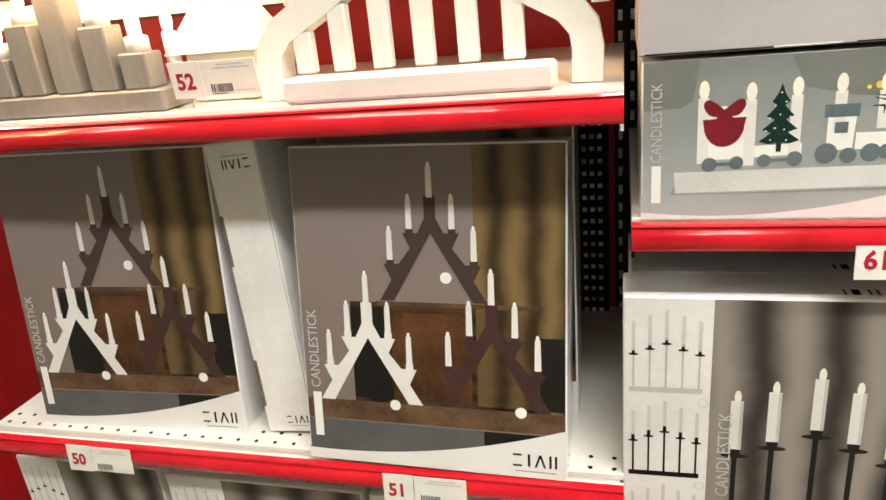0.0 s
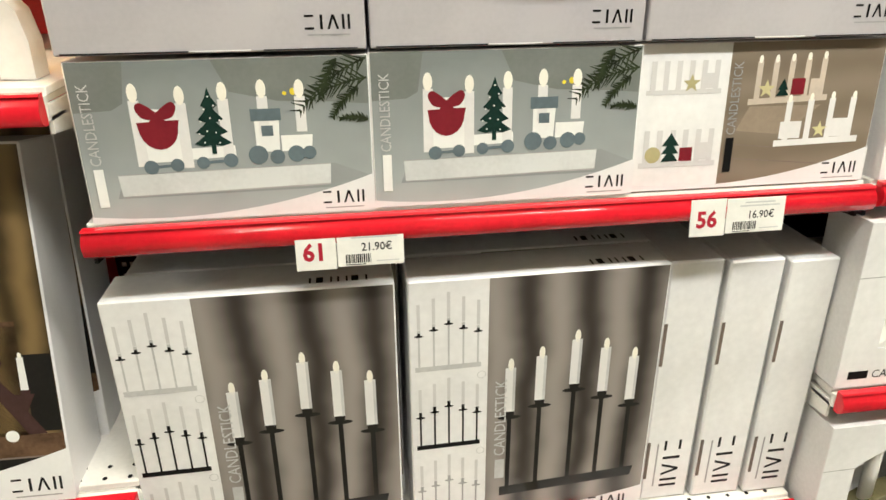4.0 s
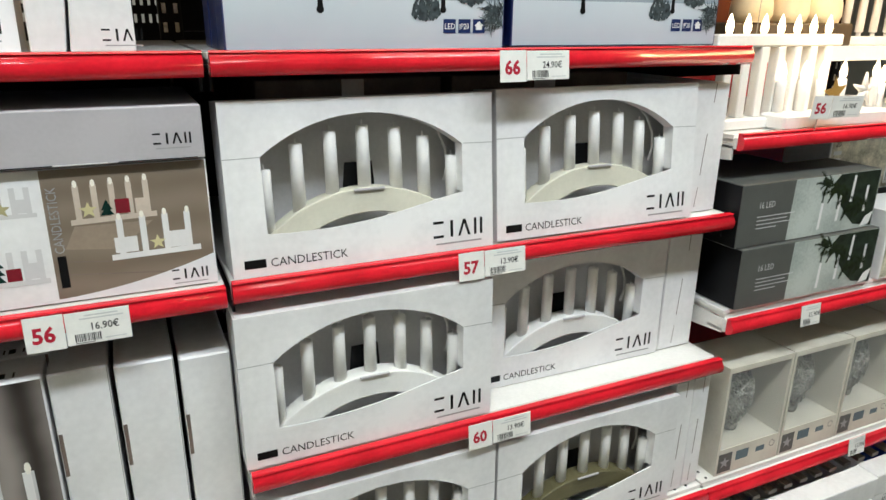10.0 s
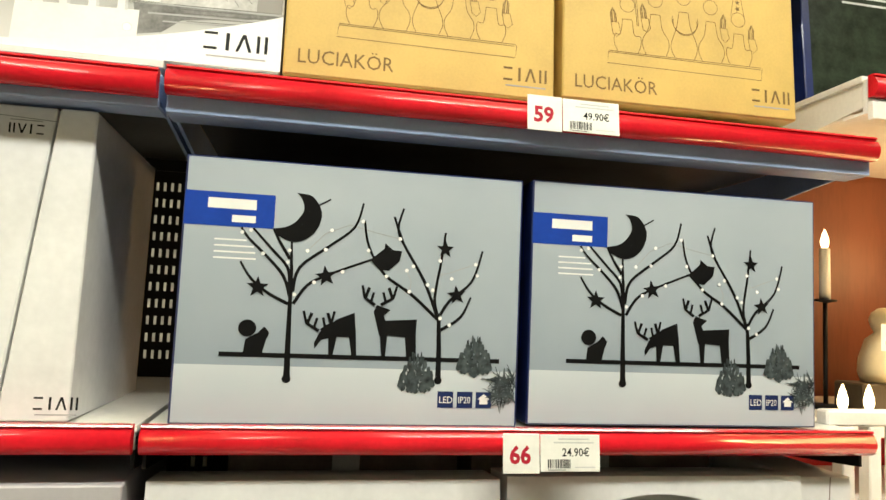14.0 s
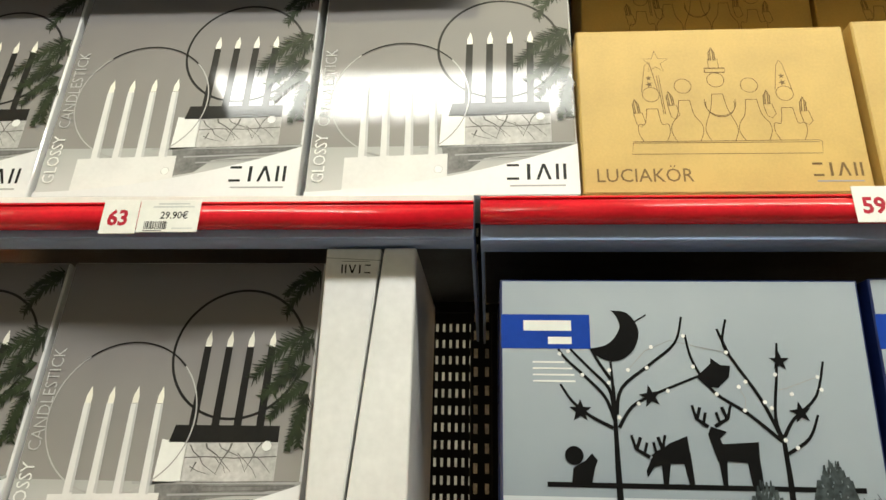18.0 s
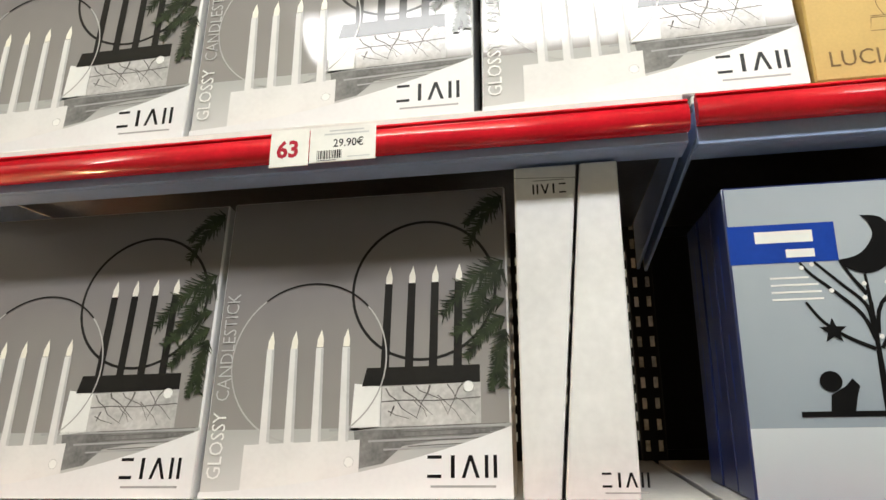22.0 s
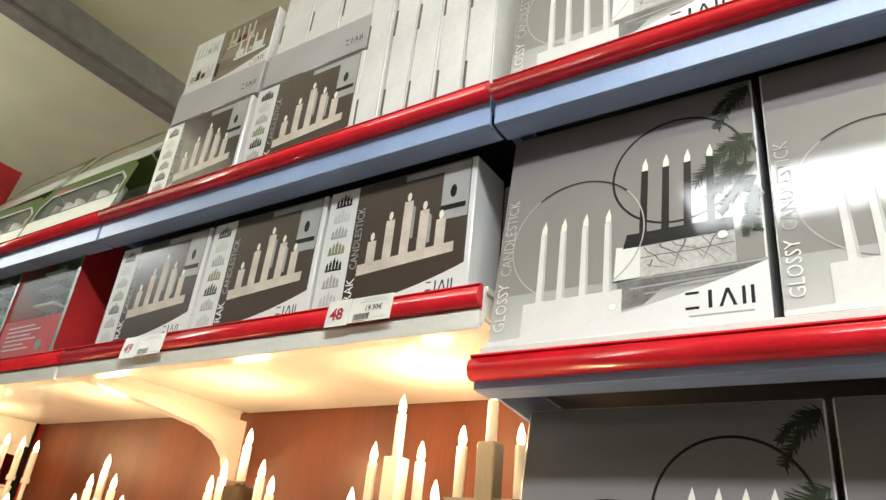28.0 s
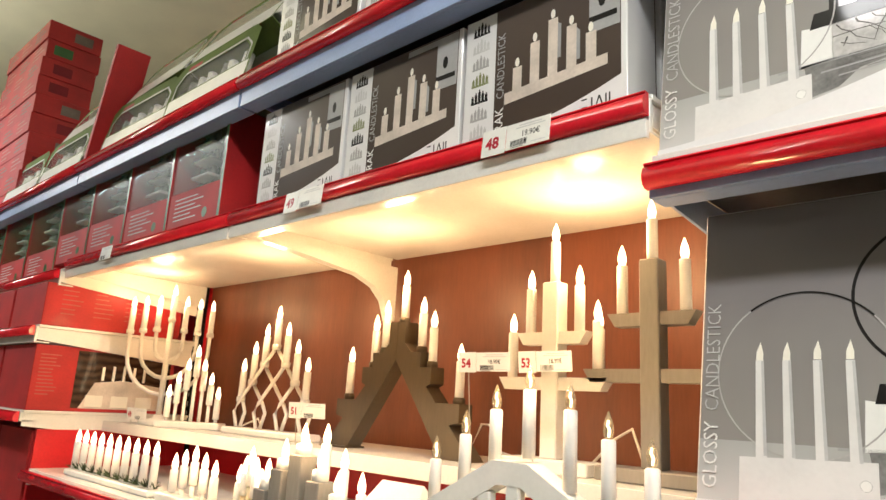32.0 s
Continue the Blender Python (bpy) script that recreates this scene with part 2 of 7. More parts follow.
class Print:
    def __init__(self, layer=1, w=1.0, h=1.0):
        self.bm, self.y, self.w, self.h = bmesh.new(), -SHEET * layer, w, h

    def poly(self, pts):
        self.y -= 4e-6
        vs = [self.bm.verts.new((u * self.w, self.y, v * self.h)) for u, v in pts]
        f = self.bm.faces.new(vs)
        if f.normal.y > 0 or (f.normal_update() or f.normal.y > 0):
            f.normal_flip()
        return self

    def rect(self, u0, v0, u1, v1):
        return self.poly([(u0, v0), (u1, v0), (u1, v1), (u0, v1)])

    def oval(self, u, v, ru, rv=None, n=18, a0=0.0, a1=360.0):
        rv = rv or ru * self.w / self.h
        k = n if a1 - a0 == 360 else n + 1
        return self.poly([(u + ru * math.cos(radians(a0 + (a1 - a0) * i / n)), v + rv * math.sin(radians(a0 + (a1 - a0) * i / n))) for i in range(k)])

    def line(self, pts, width, width2=None):
        """a stroke of the given width in metres through points"""
        self.y -= 4e-6
        p = [Vector((u * self.w, v * self.h)) for u, v in pts]
        left, right = [], []
        for i, q in enumerate(p):
            d = (p[min(i + 1, len(p) - 1)] - p[max(i - 1, 0)]).normalized()
            k = 0.5 * (width if width2 is None else width + (width2 - width) * i / (len(p) - 1))
            left.append(self.bm.verts.new((q.x - d.y * k, self.y, q.y + d.x * k)))
            right.append(self.bm.verts.new((q.x + d.y * k, self.y, q.y - d.x * k)))
        for i in range(len(p) - 1):
            self.bm.faces.new((right[i], right[i + 1], left[i + 1], left[i]))
        return self

    def ring(self, u, v, r, width, n=40, a0=0.0, a1=360.0):
        k = self.w / self.h
        return self.line([(u + r * math.cos(radians(a0 + (a1 - a0) * i / n)), v + r * k * math.sin(radians(a0 + (a1 - a0) * i / n))) for i in range(n + 1)], width)

    def star(self, u, v, r, tilt=0.0):
        k = self.w / self.h
        for i in range(5):
            a = [radians(90 + tilt + 72 * i + d) for d in (0, 36, 180, -36)]
            rr = (r, 0.42 * r, 0, 0.42 * r)
            self.poly([(u + q * math.cos(b), v + q * k * math.sin(b)) for q, b in zip(rr, a)])
        return self

    def put(self, name, material, parent, label=""):
        ob = part(name, self.bm, material, parent, label)
        if name in ("maker_mark", "flame_print", "light_dots", "badge_print", "badge_outline", "small_print", "bar_code", "page_edge_print", "pine_cone_print", "fir_twig_print", "mark_bar", "table_edge_print", "candle_print", "candle_shade_print", "train_print", "candlestick_drawing", "candle_drawing", "pale_drawing", "red_drawing", "tree_drawing", "dark_print", "flap_gap", "hand_slot", "flap_line", "icon_tile", "brand_block", "white_cart_print", "base_edge_print", "yellow_drawing", "star_print", "shelf_board_print", "train_body_print"):
            tagged(ob, kind="stuff")
        return ob


def words(text, size, m, material, parent, name="lettering", squeeze=1.0, label="", bold=0.0):
    """letters as a flat mesh; m places them on the carton: x along the line, y up the letters"""
    cu = bpy.data.curves.new("letters", "FONT")
    cu.body, cu.size, cu.resolution_u, cu.offset = text, size, 2, bold * size
    tmp = bpy.data.objects.new("letters", cu)
    scene.collection.objects.link(tmp)
    me = bpy.data.meshes.new_from_object(tmp.evaluated_get(bpy.context.evaluated_depsgraph_get()))
    bpy.data.objects.remove(tmp)
    me.transform(m @ Matrix.Diagonal((squeeze, 1, 1, 1)))
    me.materials.clear()
    me.materials.append(material)
    ob = new(name, me)
    ob.parent = parent
    if label:
        tagged(ob, label)
    return ob


def flat(x, z, layer=4, turn=0.0):
    """a text pose on the front face, turned anticlockwise"""
    return Matrix.Translation((x, -SHEET * layer, z)) @ pose(0, 0, 0, 90) @ pose(0, 0, 0, 0, 0, turn)


def maker_mark(parent, x, z, w, layer=4, material=None, turn=0.0):
    """the maker's mark as plain shapes: four dark blocks over a thin grey bar"""
    material = material or INK
    h = w * 0.30
    c, s = math.cos(radians(turn)), math.sin(radians(turn))

    def q(u, v):
        return (x + u * c - v * s, z + u * s + v * c)
    p = Print(layer)
    t = h * 0.16

    def bar(u0, v0, u1, v1):
        p.poly([q(u0 * w, v0 * h), q(u1 * w, v0 * h), q(u1 * w, v1 * h), q(u0 * w, v1 * h)])
    bar(0.0, 0.0, 0.2, 0.15)
    bar(0.0, 0.85, 0.2, 1.0)
    bar(0.33, 0.0, 0.385, 1.0)
    p.poly([q(.48 * w, 0), q(.53 * w, 0), q(.63 * w, h), q(.58 * w, h)]).poly([q(.68 * w, 0), q(.73 * w, 0), q(.63 * w, h), q(.58 * w, h)])
    bar(0.80, 0.0, 0.85, 1.0)
    bar(0.92, 0.0, 0.97, 1.0)
    p.put("maker_mark", material, parent, "plain dark blocks of a maker's mark")
    g = Print(layer)
    g.poly([q(.05 * w, -h * .42), q(.95 * w, -h * .42), q(.95 * w, -h * .32), q(.05 * w, -h * .32)])
    g.put("mark_bar", GREYINK, parent)


def swoosh(parent, w, h, left, mid, right, layer=3, material=None):
    """the white curved foot of the printed front"""
    n = 14
    top = [(i / n, left + (mid - left) * 2 * (i / n) + (right - 2 * mid + left) * (i / n) ** 2) for i in range(n + 1)]
    p = Print(layer, w, h)
    for (a, b), (c, d) in zip(top, top[1:]):
        p.poly([(a, 0), (c, 0), (c, d), (a, b)])
    p.put("white_foot_print", material or GLOSSWHITE, parent)


# ---------------------------------------------------------------- the store around
def slab(name, x0, x1, y0, y1, z0, z1, material, label, category):
    ob = part(name, boxm(x0, x1, y0, y1, z0, z1, 0), material)
    return tagged(ob, label, category, kind="structure")


slab("floor", -12, 9, -3.2, 5, -0.1, 0, FLOOR, "dull grey vinyl floor of the store", "floor")
slab("ceiling", -12, 9, -3.2, 5, 4.20, 4.30, CEILING, "cream painted ceiling", "ceiling")
slab("wall_north", -12, 9, 5, 5.1, 0, 4.20, PALEWALL, "wall added far behind the shelving, pale to brighten the punched slots", "wall")
# added in place of the opposite shelves; its tone bounces light onto the fronts
slab("wall_south", -12, 9, -3.3, -3.2, 0, 4.20, WALL, "unseen cream wall added across the store to bounce light", "wall")
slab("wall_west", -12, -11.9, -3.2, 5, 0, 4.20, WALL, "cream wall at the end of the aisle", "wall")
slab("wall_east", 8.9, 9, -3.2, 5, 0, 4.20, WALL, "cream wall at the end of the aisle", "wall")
beam = bmesh.new()
block(beam, -3.03, -2.85, -3.2, 5, 4.02, 4.20)
block(beam, -2.98, -2.90, -3.2, 5, 4.0, 4.02)
tagged(part("ceiling_track", beam, BEAM), "grey steel track under the cream ceiling", "ceiling track", kind="structure")

# ---------------------------------------------------------------- shelving
RAIL_H = 0.041


def rail_mesh(length):
    """the price rail: a thin ledge, a groove and a rounded face"""
    prof = [(0.004, 0.0215), (-0.006, 0.0215), (-0.0075, 0.0185), (-0.0045, 0.0165), (-0.009, 0.012), (-0.0125, 0.003), (-0.0125, -0.006), (-0.010, -0.0145), (-0.0045, -0.0195), (0.004, -0.0195)]
    bm = bmesh.new()
    ends = [[bm.verts.new((x, y, 0.76 * z)) for y, z in prof] for x in (0, length)]
    for i in range(len(prof)):
        j = (i + 1) % len(prof)
        bm.faces.new((ends[0][i], ends[0][j], ends[1][j], ends[1][i])).smooth = 3 <= i <= 7
    bm.faces.new(ends[0][::-1])
    bm.faces.new(ends[1])
    bmesh.ops.recalc_face_normals(bm, faces=bm.faces)
    return bm


def shelf(x0, x1, z, y=0.0, depth=0.5, sheet=None, holes=False, label="blue-grey steel shelf with a red price rail", rail=0.0):
    """a steel shelf; its boards lie round z, y is the rail's face, rail the rise of the price rail over z"""
    sheet = sheet or METAL
    g = 0.004
    ob = thing("store_shelf", pose(x0 + g, y, z), label, "shelf", "shelves of the display wall")
    w = x1 - x0 - 2 * g
    bm = bmesh.new()
    block(bm, 0, w, 0.0145, depth, 0.011, 0.020, 0.001)
    part("shelf_sheet", bm, CREAM, ob)
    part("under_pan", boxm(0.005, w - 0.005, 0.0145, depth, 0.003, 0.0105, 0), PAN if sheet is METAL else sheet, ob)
    bm = bmesh.new()
    low = -0.056 if z > 2.2 else -0.036 if z > 1.6 else rail - 0.013
    block(bm, 0, w, 0.006, 0.014, low, min(0.015, rail + 0.013), 0.001)
    block(bm, 0, w, 0.014, 0.050, low, low + 0.004)
    part("front_lip", bm, sheet if z > 1.6 else CREAM, ob)
    for x in (0.0, w - 0.004):
        bm = bmesh.new()
        v = [bm.verts.new((x + dx, yy, zz)) for dx in (0, 0.004) for yy, zz in ((0.014, 0.003), (0.014, -0.026), (depth - 0.02, -0.075), (depth - 0.02, 0.003))]
        for q in ((0, 1, 2, 3), (7, 6, 5, 4), (0, 4, 5, 1), (1, 5, 6, 2), (2, 6, 7, 3), (3, 7, 4, 0)):
            bm.faces.new([v[i] for i in q])
        part("side_bracket", bm, DARKMETAL if sheet is METAL and z < 1.6 else sheet, ob)
    if sheet is CREAM and z > 1.99:
        part("lower_lip", boxm(0, w, -0.004, 0.0055, -0.046, -0.0205, 0.001), CREAM, ob, "pale lip below the price rail")
    r = part("price_rail", rail_mesh(w), RED, ob, "glossy red plastic price rail")
    r.location.z = rail
    if holes:
        bm = bmesh.new()
        n = int(w / 0.03)
        for i in range(n):
            for k in range(2):
                lathe(bm, [(0.0032, 0), (0.0032, 0.0006)], 6, (0.02 + i * 0.03, 0.024 + 0.022 * k, 0.0201))
        tagged(part("peg_holes", bm, INK, ob), "small dark peg holes", kind="stuff")
    return ob


def price_tag(x, z, number, price, y=-0.016, lean=-6, turn=0.0, w1=0.043, w2=0.072, h=0.043, rod=0.0):
    """a number card and a price card in a clear holder; x, z is the lower left corner"""
    ob = thing("price_tag", pose(x, y, z, lean, 0, turn), "white price card with a red number in a clear holder" if number else "white price card in a clear holder", "price tag", "price tags on the rails")
    x0 = 0.0
    if number:
        part("number_card", boxm(0, w1, 0, 0.0012, 0, h * 1.02, 0.0003), TAG, ob)
        words(number, h * 0.62, flat(w1 * 0.17, h * 0.26, 1), REDINK, ob, "number", 0.95, bold=0.035)
        x0 = w1 + 0.001
    part("price_card", boxm(x0, x0 + w2, 0.0, 0.0012, 0.002, h, 0.0003), TAG, ob)
    if price:
        words(price, h * 0.30, flat(x0 + w2 * 0.36, h * 0.44, 1), INK, ob, "price", 0.9, bold=0.012)
    p = Print(1)
    if rod:
        part("holder_rod", boxm(0.02, 0.0212, 0.0016, 0.003, -rod, 0.02, 0), BEAM, ob)
    rnd = random.Random(int(1000 * (x + 3)))
    u = x0 + w2 * 0.12
    while u < x0 + w2 * 0.5:
        k = rnd.choice((0.0006, 0.0011, 0.0016))
        p.rect(u, h * 0.13, u + k, h * 0.36)
        u += k + rnd.choice((0.0006, 0.001))
    p.rect(x0 + w2 * 0.12, h * 0.08, x0 + w2 * 0.42, h * 0.1)
    p.put("bar_code", INK, ob)
    p = Print(1)
    p.rect(x0 + w2 * 0.3, h * 0.86, x0 + w2 * 0.82, h * 0.9).rect(x0 + w2 * 0.22, h * 0.77, x0 + w2 * 0.9, h * 0.81).rect(x0 + w2 * 0.58, h * 0.14, x0 + w2 * 0.92, h * 0.17)
    p.put("small_print", PALEINK, ob)
    return ob


# bay A and the bays left of it stand at x < 0, bay B at 0 to 0.9, bay C at 0.9 to 1.8, bay D beyond
shelf(0, 0.9, 0.745, -0.005, holes=True, sheet=CREAM, rail=0.004)
shelf(0, 0.9, 1.230, 0.0, rail=0.003)
shelf(0, 0.9, 1.525, 0.012, rail=0.007)
shelf(0, 0.9, 1.924, 0.0, rail=-0.012)
shelf(0, 0.9, 2.335, 0.0)
shelf(0.9, 1.8, 0.655, -0.04, holes=True, sheet=CREAM)
shelf(0.9, 1.8, 0.945, -0.025, sheet=CREAM, rail=0.007)
shelf(0.9, 1.8, 1.230, 0.0, rail=0.007)
shelf(0.9, 1.8, 1.525, 0.012, rail=0.007)
shelf(0.9, 1.8, 1.920, 0.0, rail=-0.003)
shelf(0.9, 1.8, 2.40, 0.0, depth=0.42)
shelf(0.9, 1.8, 0.317, -0.135, depth=0.63)
shelf(0, 0.9, 0.317, -0.135, depth=0.63)
shelf(-1.0, 0, 0.425, 0.0)
shelf(1.8, 2.7, 0.317, -0.135, depth=0.63)
shelf(1.8, 2.7, 0.652, -0.035, holes=True, sheet=CREAM, rail=-0.004)
shelf(1.8, 2.7, 1.040, -0.025, sheet=CREAM, rail=-0.009)
shelf(1.8, 2.7, 1.372, 0.012, sheet=CREAM, rail=0.008, label="cream shelf with a red price rail under the lit display")
shelf(1.8, 2.7, 2.010, 0.012, sheet=CREAM, label="cream shelf with a red price rail over the lit display")
shelf(-1.0, 0, 0.888, 0.0, holes=True, sheet=CREAM, rail=-0.004)
shelf(-1.0, 0, 1.372, 0.0, sheet=CREAM, label="cream shelf with a red price rail under the lit display")
shelf(-1.0, 0, 2.018, 0.022, sheet=CREAM, label="cream shelf with a red price rail over the lit display")
shelf(-1.0, 0, 2.338, 0.0)
shelf(-2.0, -1.0, 2.018, 0.022, sheet=CREAM, label="cream shelf with a red price rail over the lit display")
shelf(-2.0, -1.0, 2.338, 0.0)
shelf(-2.0, -1.0, 1.372, 0.0, sheet=CREAM, label="cream shelf with a red price rail under the lit display")
shelf(-3.0, -2.0, 1.985, 0.0, sheet=CREAM)
shelf(-3.0, -2.0, 1.800, -0.04, sheet=CREAM, depth=0.54)
shelf(-3.0, -2.0, 1.540, -0.04, sheet=CREAM, depth=0.54)
shelf(-3.0, -2.0, 2.338, 0.0)
for z in (1.540, 1.800, 1.985):
    shelf(-4.0, -3.0, z, 0.0, sheet=CREAM)
shelf(-4.0, -3.0, 2.338, 0.0)
shelf(-3.0, -2.0, 1.170, 0.0, sheet=CREAM)

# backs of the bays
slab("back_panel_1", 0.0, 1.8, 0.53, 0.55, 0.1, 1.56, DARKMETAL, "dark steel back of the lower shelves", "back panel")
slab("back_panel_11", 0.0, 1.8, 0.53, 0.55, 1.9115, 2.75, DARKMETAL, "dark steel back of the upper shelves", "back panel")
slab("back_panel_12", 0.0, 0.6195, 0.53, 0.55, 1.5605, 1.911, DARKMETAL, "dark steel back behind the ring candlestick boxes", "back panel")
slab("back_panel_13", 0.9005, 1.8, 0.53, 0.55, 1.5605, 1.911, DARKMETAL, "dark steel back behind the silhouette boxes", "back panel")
slab("back_panel_2", -2.0, 0.0, 0.53, 0.55, 1.50, 2.3, BROWN, "reddish brown board behind the lit candlesticks", "back panel")
slab("back_panel_3", -2.0, 0.0, 0.53, 0.55, 0.1, 1.50, REDWALL, "red board behind the lower display", "back panel")
slab("back_panel_4", 1.8, 2.7, 0.53, 0.55, 1.52, 2.3, BROWN, "reddish brown board behind the lit figures", "back panel")
slab("back_panel_5", 1.8, 2.7, 0.53, 0.55, 0.1, 1.52, REDWALL, "red board behind the lower display", "back panel")
slab("back_panel_6", -2.0, 0.0, 0.53, 0.55, 2.3, 2.75, DARKMETAL, "dark steel back of the top shelf", "back panel")
slab("back_panel_7", 1.8, 2.7, 0.53, 0.55, 2.3, 2.75, DARKMETAL, "dark steel back of the top shelf", "back panel")
slab("back_panel_8", -4.0, -2.0, 0.53, 0.55, 0.1, 2.75, REDWALL, "red board behind the shelves", "back panel")


def inner_shelf(x0, x1):
    ob = thing("display_shelf", pose(x0, 0.21, 1.512), "cream inner shelf that carries lit candlesticks", "shelf", "inner display shelves")
    part("board", boxm(0, x1 - x0, 0, 0.31, 0, 0.022, 0.003), CREAM, ob)
    part("front_strip", boxm(0, x1 - x0, -0.006, -0.0005, -0.008, 0.024, 0.001), CREAM, ob)


inner_shelf(-1.99, -0.01)
inner_shelf(1.81, 2.69)


# slotted uprights between the bays, with feet on the floor
def upright(x):
    ob = thing("shelf_upright", pose(x, 0.505, 0), "dark steel upright with slots painted bright, between two bays", "upright", "shelf uprights")
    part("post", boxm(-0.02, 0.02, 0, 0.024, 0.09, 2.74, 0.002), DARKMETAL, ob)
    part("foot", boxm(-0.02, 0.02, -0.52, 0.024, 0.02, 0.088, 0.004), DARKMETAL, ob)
    part("levelling_foot", lathe(bmesh.new(), [(0.018, 0), (0.018, 0.006), (0.006, 0.008), (0.006, 0.02)], 10, (0, -0.5, 0)), DARKMETAL, ob)
    part("front_leg", boxm(-0.016, 0.016, -0.52, -0.49, 0.088, 0.285, 0.002), CREAM, ob)
    # no holes here: pale faces paint the light seen through the slots
    bm = bmesh.new()
    for i in range(78):
        for u in (-0.010, 0.010):
            z = 0.14 + i * 0.033
            vs = [bm.verts.new(q) for q in ((u - 0.0035, -0.0005, z), (u + 0.0035, -0.0005, z), (u + 0.0035, -0.0005, z + 0.017), (u - 0.0035, -0.0005, z + 0.017))]
            bm.faces.new(vs)
    tagged(part("slot_light", bm, SLOT, ob), "pale faces painted as light showing through the upright's slots", kind="stuff")


for x in (-2.04, 0.0, 0.9, 1.8, 2.7):
    upright(x)


def punched_panel(name, x0, x1, z0, z1, y, px=0.0125, pz=0.030, hx=0.0048, hz=0.0150):
    """a thin steel sheet with rows of upright slots punched through it"""
    verts, faces = [], []

    def bar(a, b, c, d):
        n = len(verts)
        verts.extend((u, v, w) for v in (y, y + 0.0015) for u, w in ((a, c), (b, c), (b, d), (a, d)))
        faces.extend(tuple(n + i for i in q) for q in ((0, 1, 2, 3), (7, 6, 5, 4), (0, 4, 5, 1), (1, 5, 6, 2), (2, 6, 7, 3), (3, 7, 4, 0)))
    nx, nz = int((x1 - x0) / px), int((z1 - z0) / pz)
    bar(x0, x1, z0, z0 + pz - hz)
    for k in range(nz):
        top = z0 + (k + 1) * pz
        for i in range(nx + 1):
            bar(x0 + i * px, min(x0 + i * px + px - hx, x1), top - hz, top)
        bar(x0, x1, top, min(top + pz - hz, z1))
    bar(x0, x1, z0 + (nz + 1) * pz - hz, z1 + 0.001)
    me = bpy.data.meshes.new(name)
    me.from_pydata(verts, [], faces)
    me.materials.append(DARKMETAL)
    ob = new(name, me)
    return tagged(ob, "dark perforated steel back with rows of punched slots", "back panel", kind="structure")


punched_panel("back_panel_10", 0.62, 0.90, 1.56, 1.91, 0.53)
slab("back_panel_9", -0.14, -0.03, 0.48, 0.50, 0.45, 1.36, DARKMETAL, "dark perforated strip beside the red board", "back panel")
# pale faces on the strip paint the brightness behind its punching
bm = bmesh.new()
for i in range(7):
    for k in range(34):
        x, z = -0.13 + i * 0.0135, 0.6 + k * 0.022
        bm.faces.new([bm.verts.new(q) for q in ((x, 0.4785, z), (x + 0.008, 0.4785, z), (x + 0.008, 0.4785, z + 0.008), (x, 0.4785, z + 0.008))])
tagged(part("back_punching", bm, SLOT), "rows of pale faces painted as light through a dark punched strip", "back panel", kind="stuff")


# the curved bracket under the display shelf
def curved_bracket(x):
    ob = thing("shelf_bracket", pose(x, 0, 0), "cream steel bracket with a curved foot under the shelf", "bracket", "curved brackets")
    prof = [(0.06, 1.995), (0.06, 1.984), (0.24, 1.970), (0.37, 1.955), (0.435, 1.932), (0.47, 1.90), (0.49, 1.85), (0.51, 1.85), (0.51, 1.995)]
    bm = bmesh.new()
    a = [bm.verts.new((-0.012, y, z)) for y, z in prof]
    b = [bm.verts.new((0.012, y, z)) for y, z in prof]
    bm.faces.new(a)
    bm.faces.new(b[::-1])
    for i in range(len(prof)):
        j = (i + 1) % len(prof)
        bm.faces.new((a[i], b[i], b[j], a[j]))
    bmesh.ops.recalc_face_normals(bm, faces=bm.faces)
    part("bracket_plate", bm, CREAM, ob)


curved_bracket(-0.985)
curved_bracket(1.83)


# ---------------------------------------------------------------- cartons
CONCRETE = shade("printed_grey_concrete", (0.30, 0.285, 0.27), (0.215, 0.20, 0.20), 0.335, rough=0.6, coat=0.9, noise_scale=9, span=(0.3, 1.2))
TABLEWHITE = shade("printed_white_table", (0.60, 0.60, 0.59), (0.42, 0.42, 0.41), 0.1, rough=0.6, coat=0.9, noise_scale=14)
VEININK = mat("printed_marble_vein", (0.13, 0.12, 0.115), 0.55, var=0.2, bump=0)
MARBLE = mat("printed_veined_marble", (0.52, 0.51, 0.50), 0.6, var=0.22, scale=18, bump=0, coat=0.45)
FIR = mat("printed_fir_green", (0.022, 0.032, 0.013), 0.55, var=0.35, scale=60, bump=0, coat=0.4)
BLACKPRINT = mat("printed_black_lacquer", (0.009, 0.008, 0.007), 0.55, var=0.2, bump=0, coat=0.4)
CANDLEPRINT = mat("printed_white_candle", (0.74, 0.73, 0.72), 0.55, var=0.04, bump=0, coat=0.4)
FLAMEPRINT = mat("printed_pale_flame", (0.86, 0.83, 0.74), 0.3, var=0.03, bump=0, coat=0.5)
RINGPRINT = mat("printed_silver_ring", (0.46, 0.45, 0.44), 0.55, var=0.1, bump=0, coat=0.4)
RAKCANDLE = mat("printed_warm_candle", (0.66, 0.58, 0.51), 0.55, var=0.12, scale=20, bump=0, coat=0.3)
RAKBROWN = shade("printed_brown_wall", (0.055, 0.040, 0.032), (0.10, 0.078, 0.066), 0.3, rough=0.2, coat=0.4)
SNOW = shade("printed_snow", (0.42, 0.45, 0.45), (0.20, 0.22, 0.22), 0.2, rough=0.55, coat=0.4, noise_scale=12)
SLATEPRINT = mat("printed_slate_blue", (0.13, 0.17, 0.19), 0.25, var=0.1, bump=0)
TREEPRINT = mat("printed_dark_tree", (0.012, 0.035, 0.028), 0.25, var=0.2, bump=0)
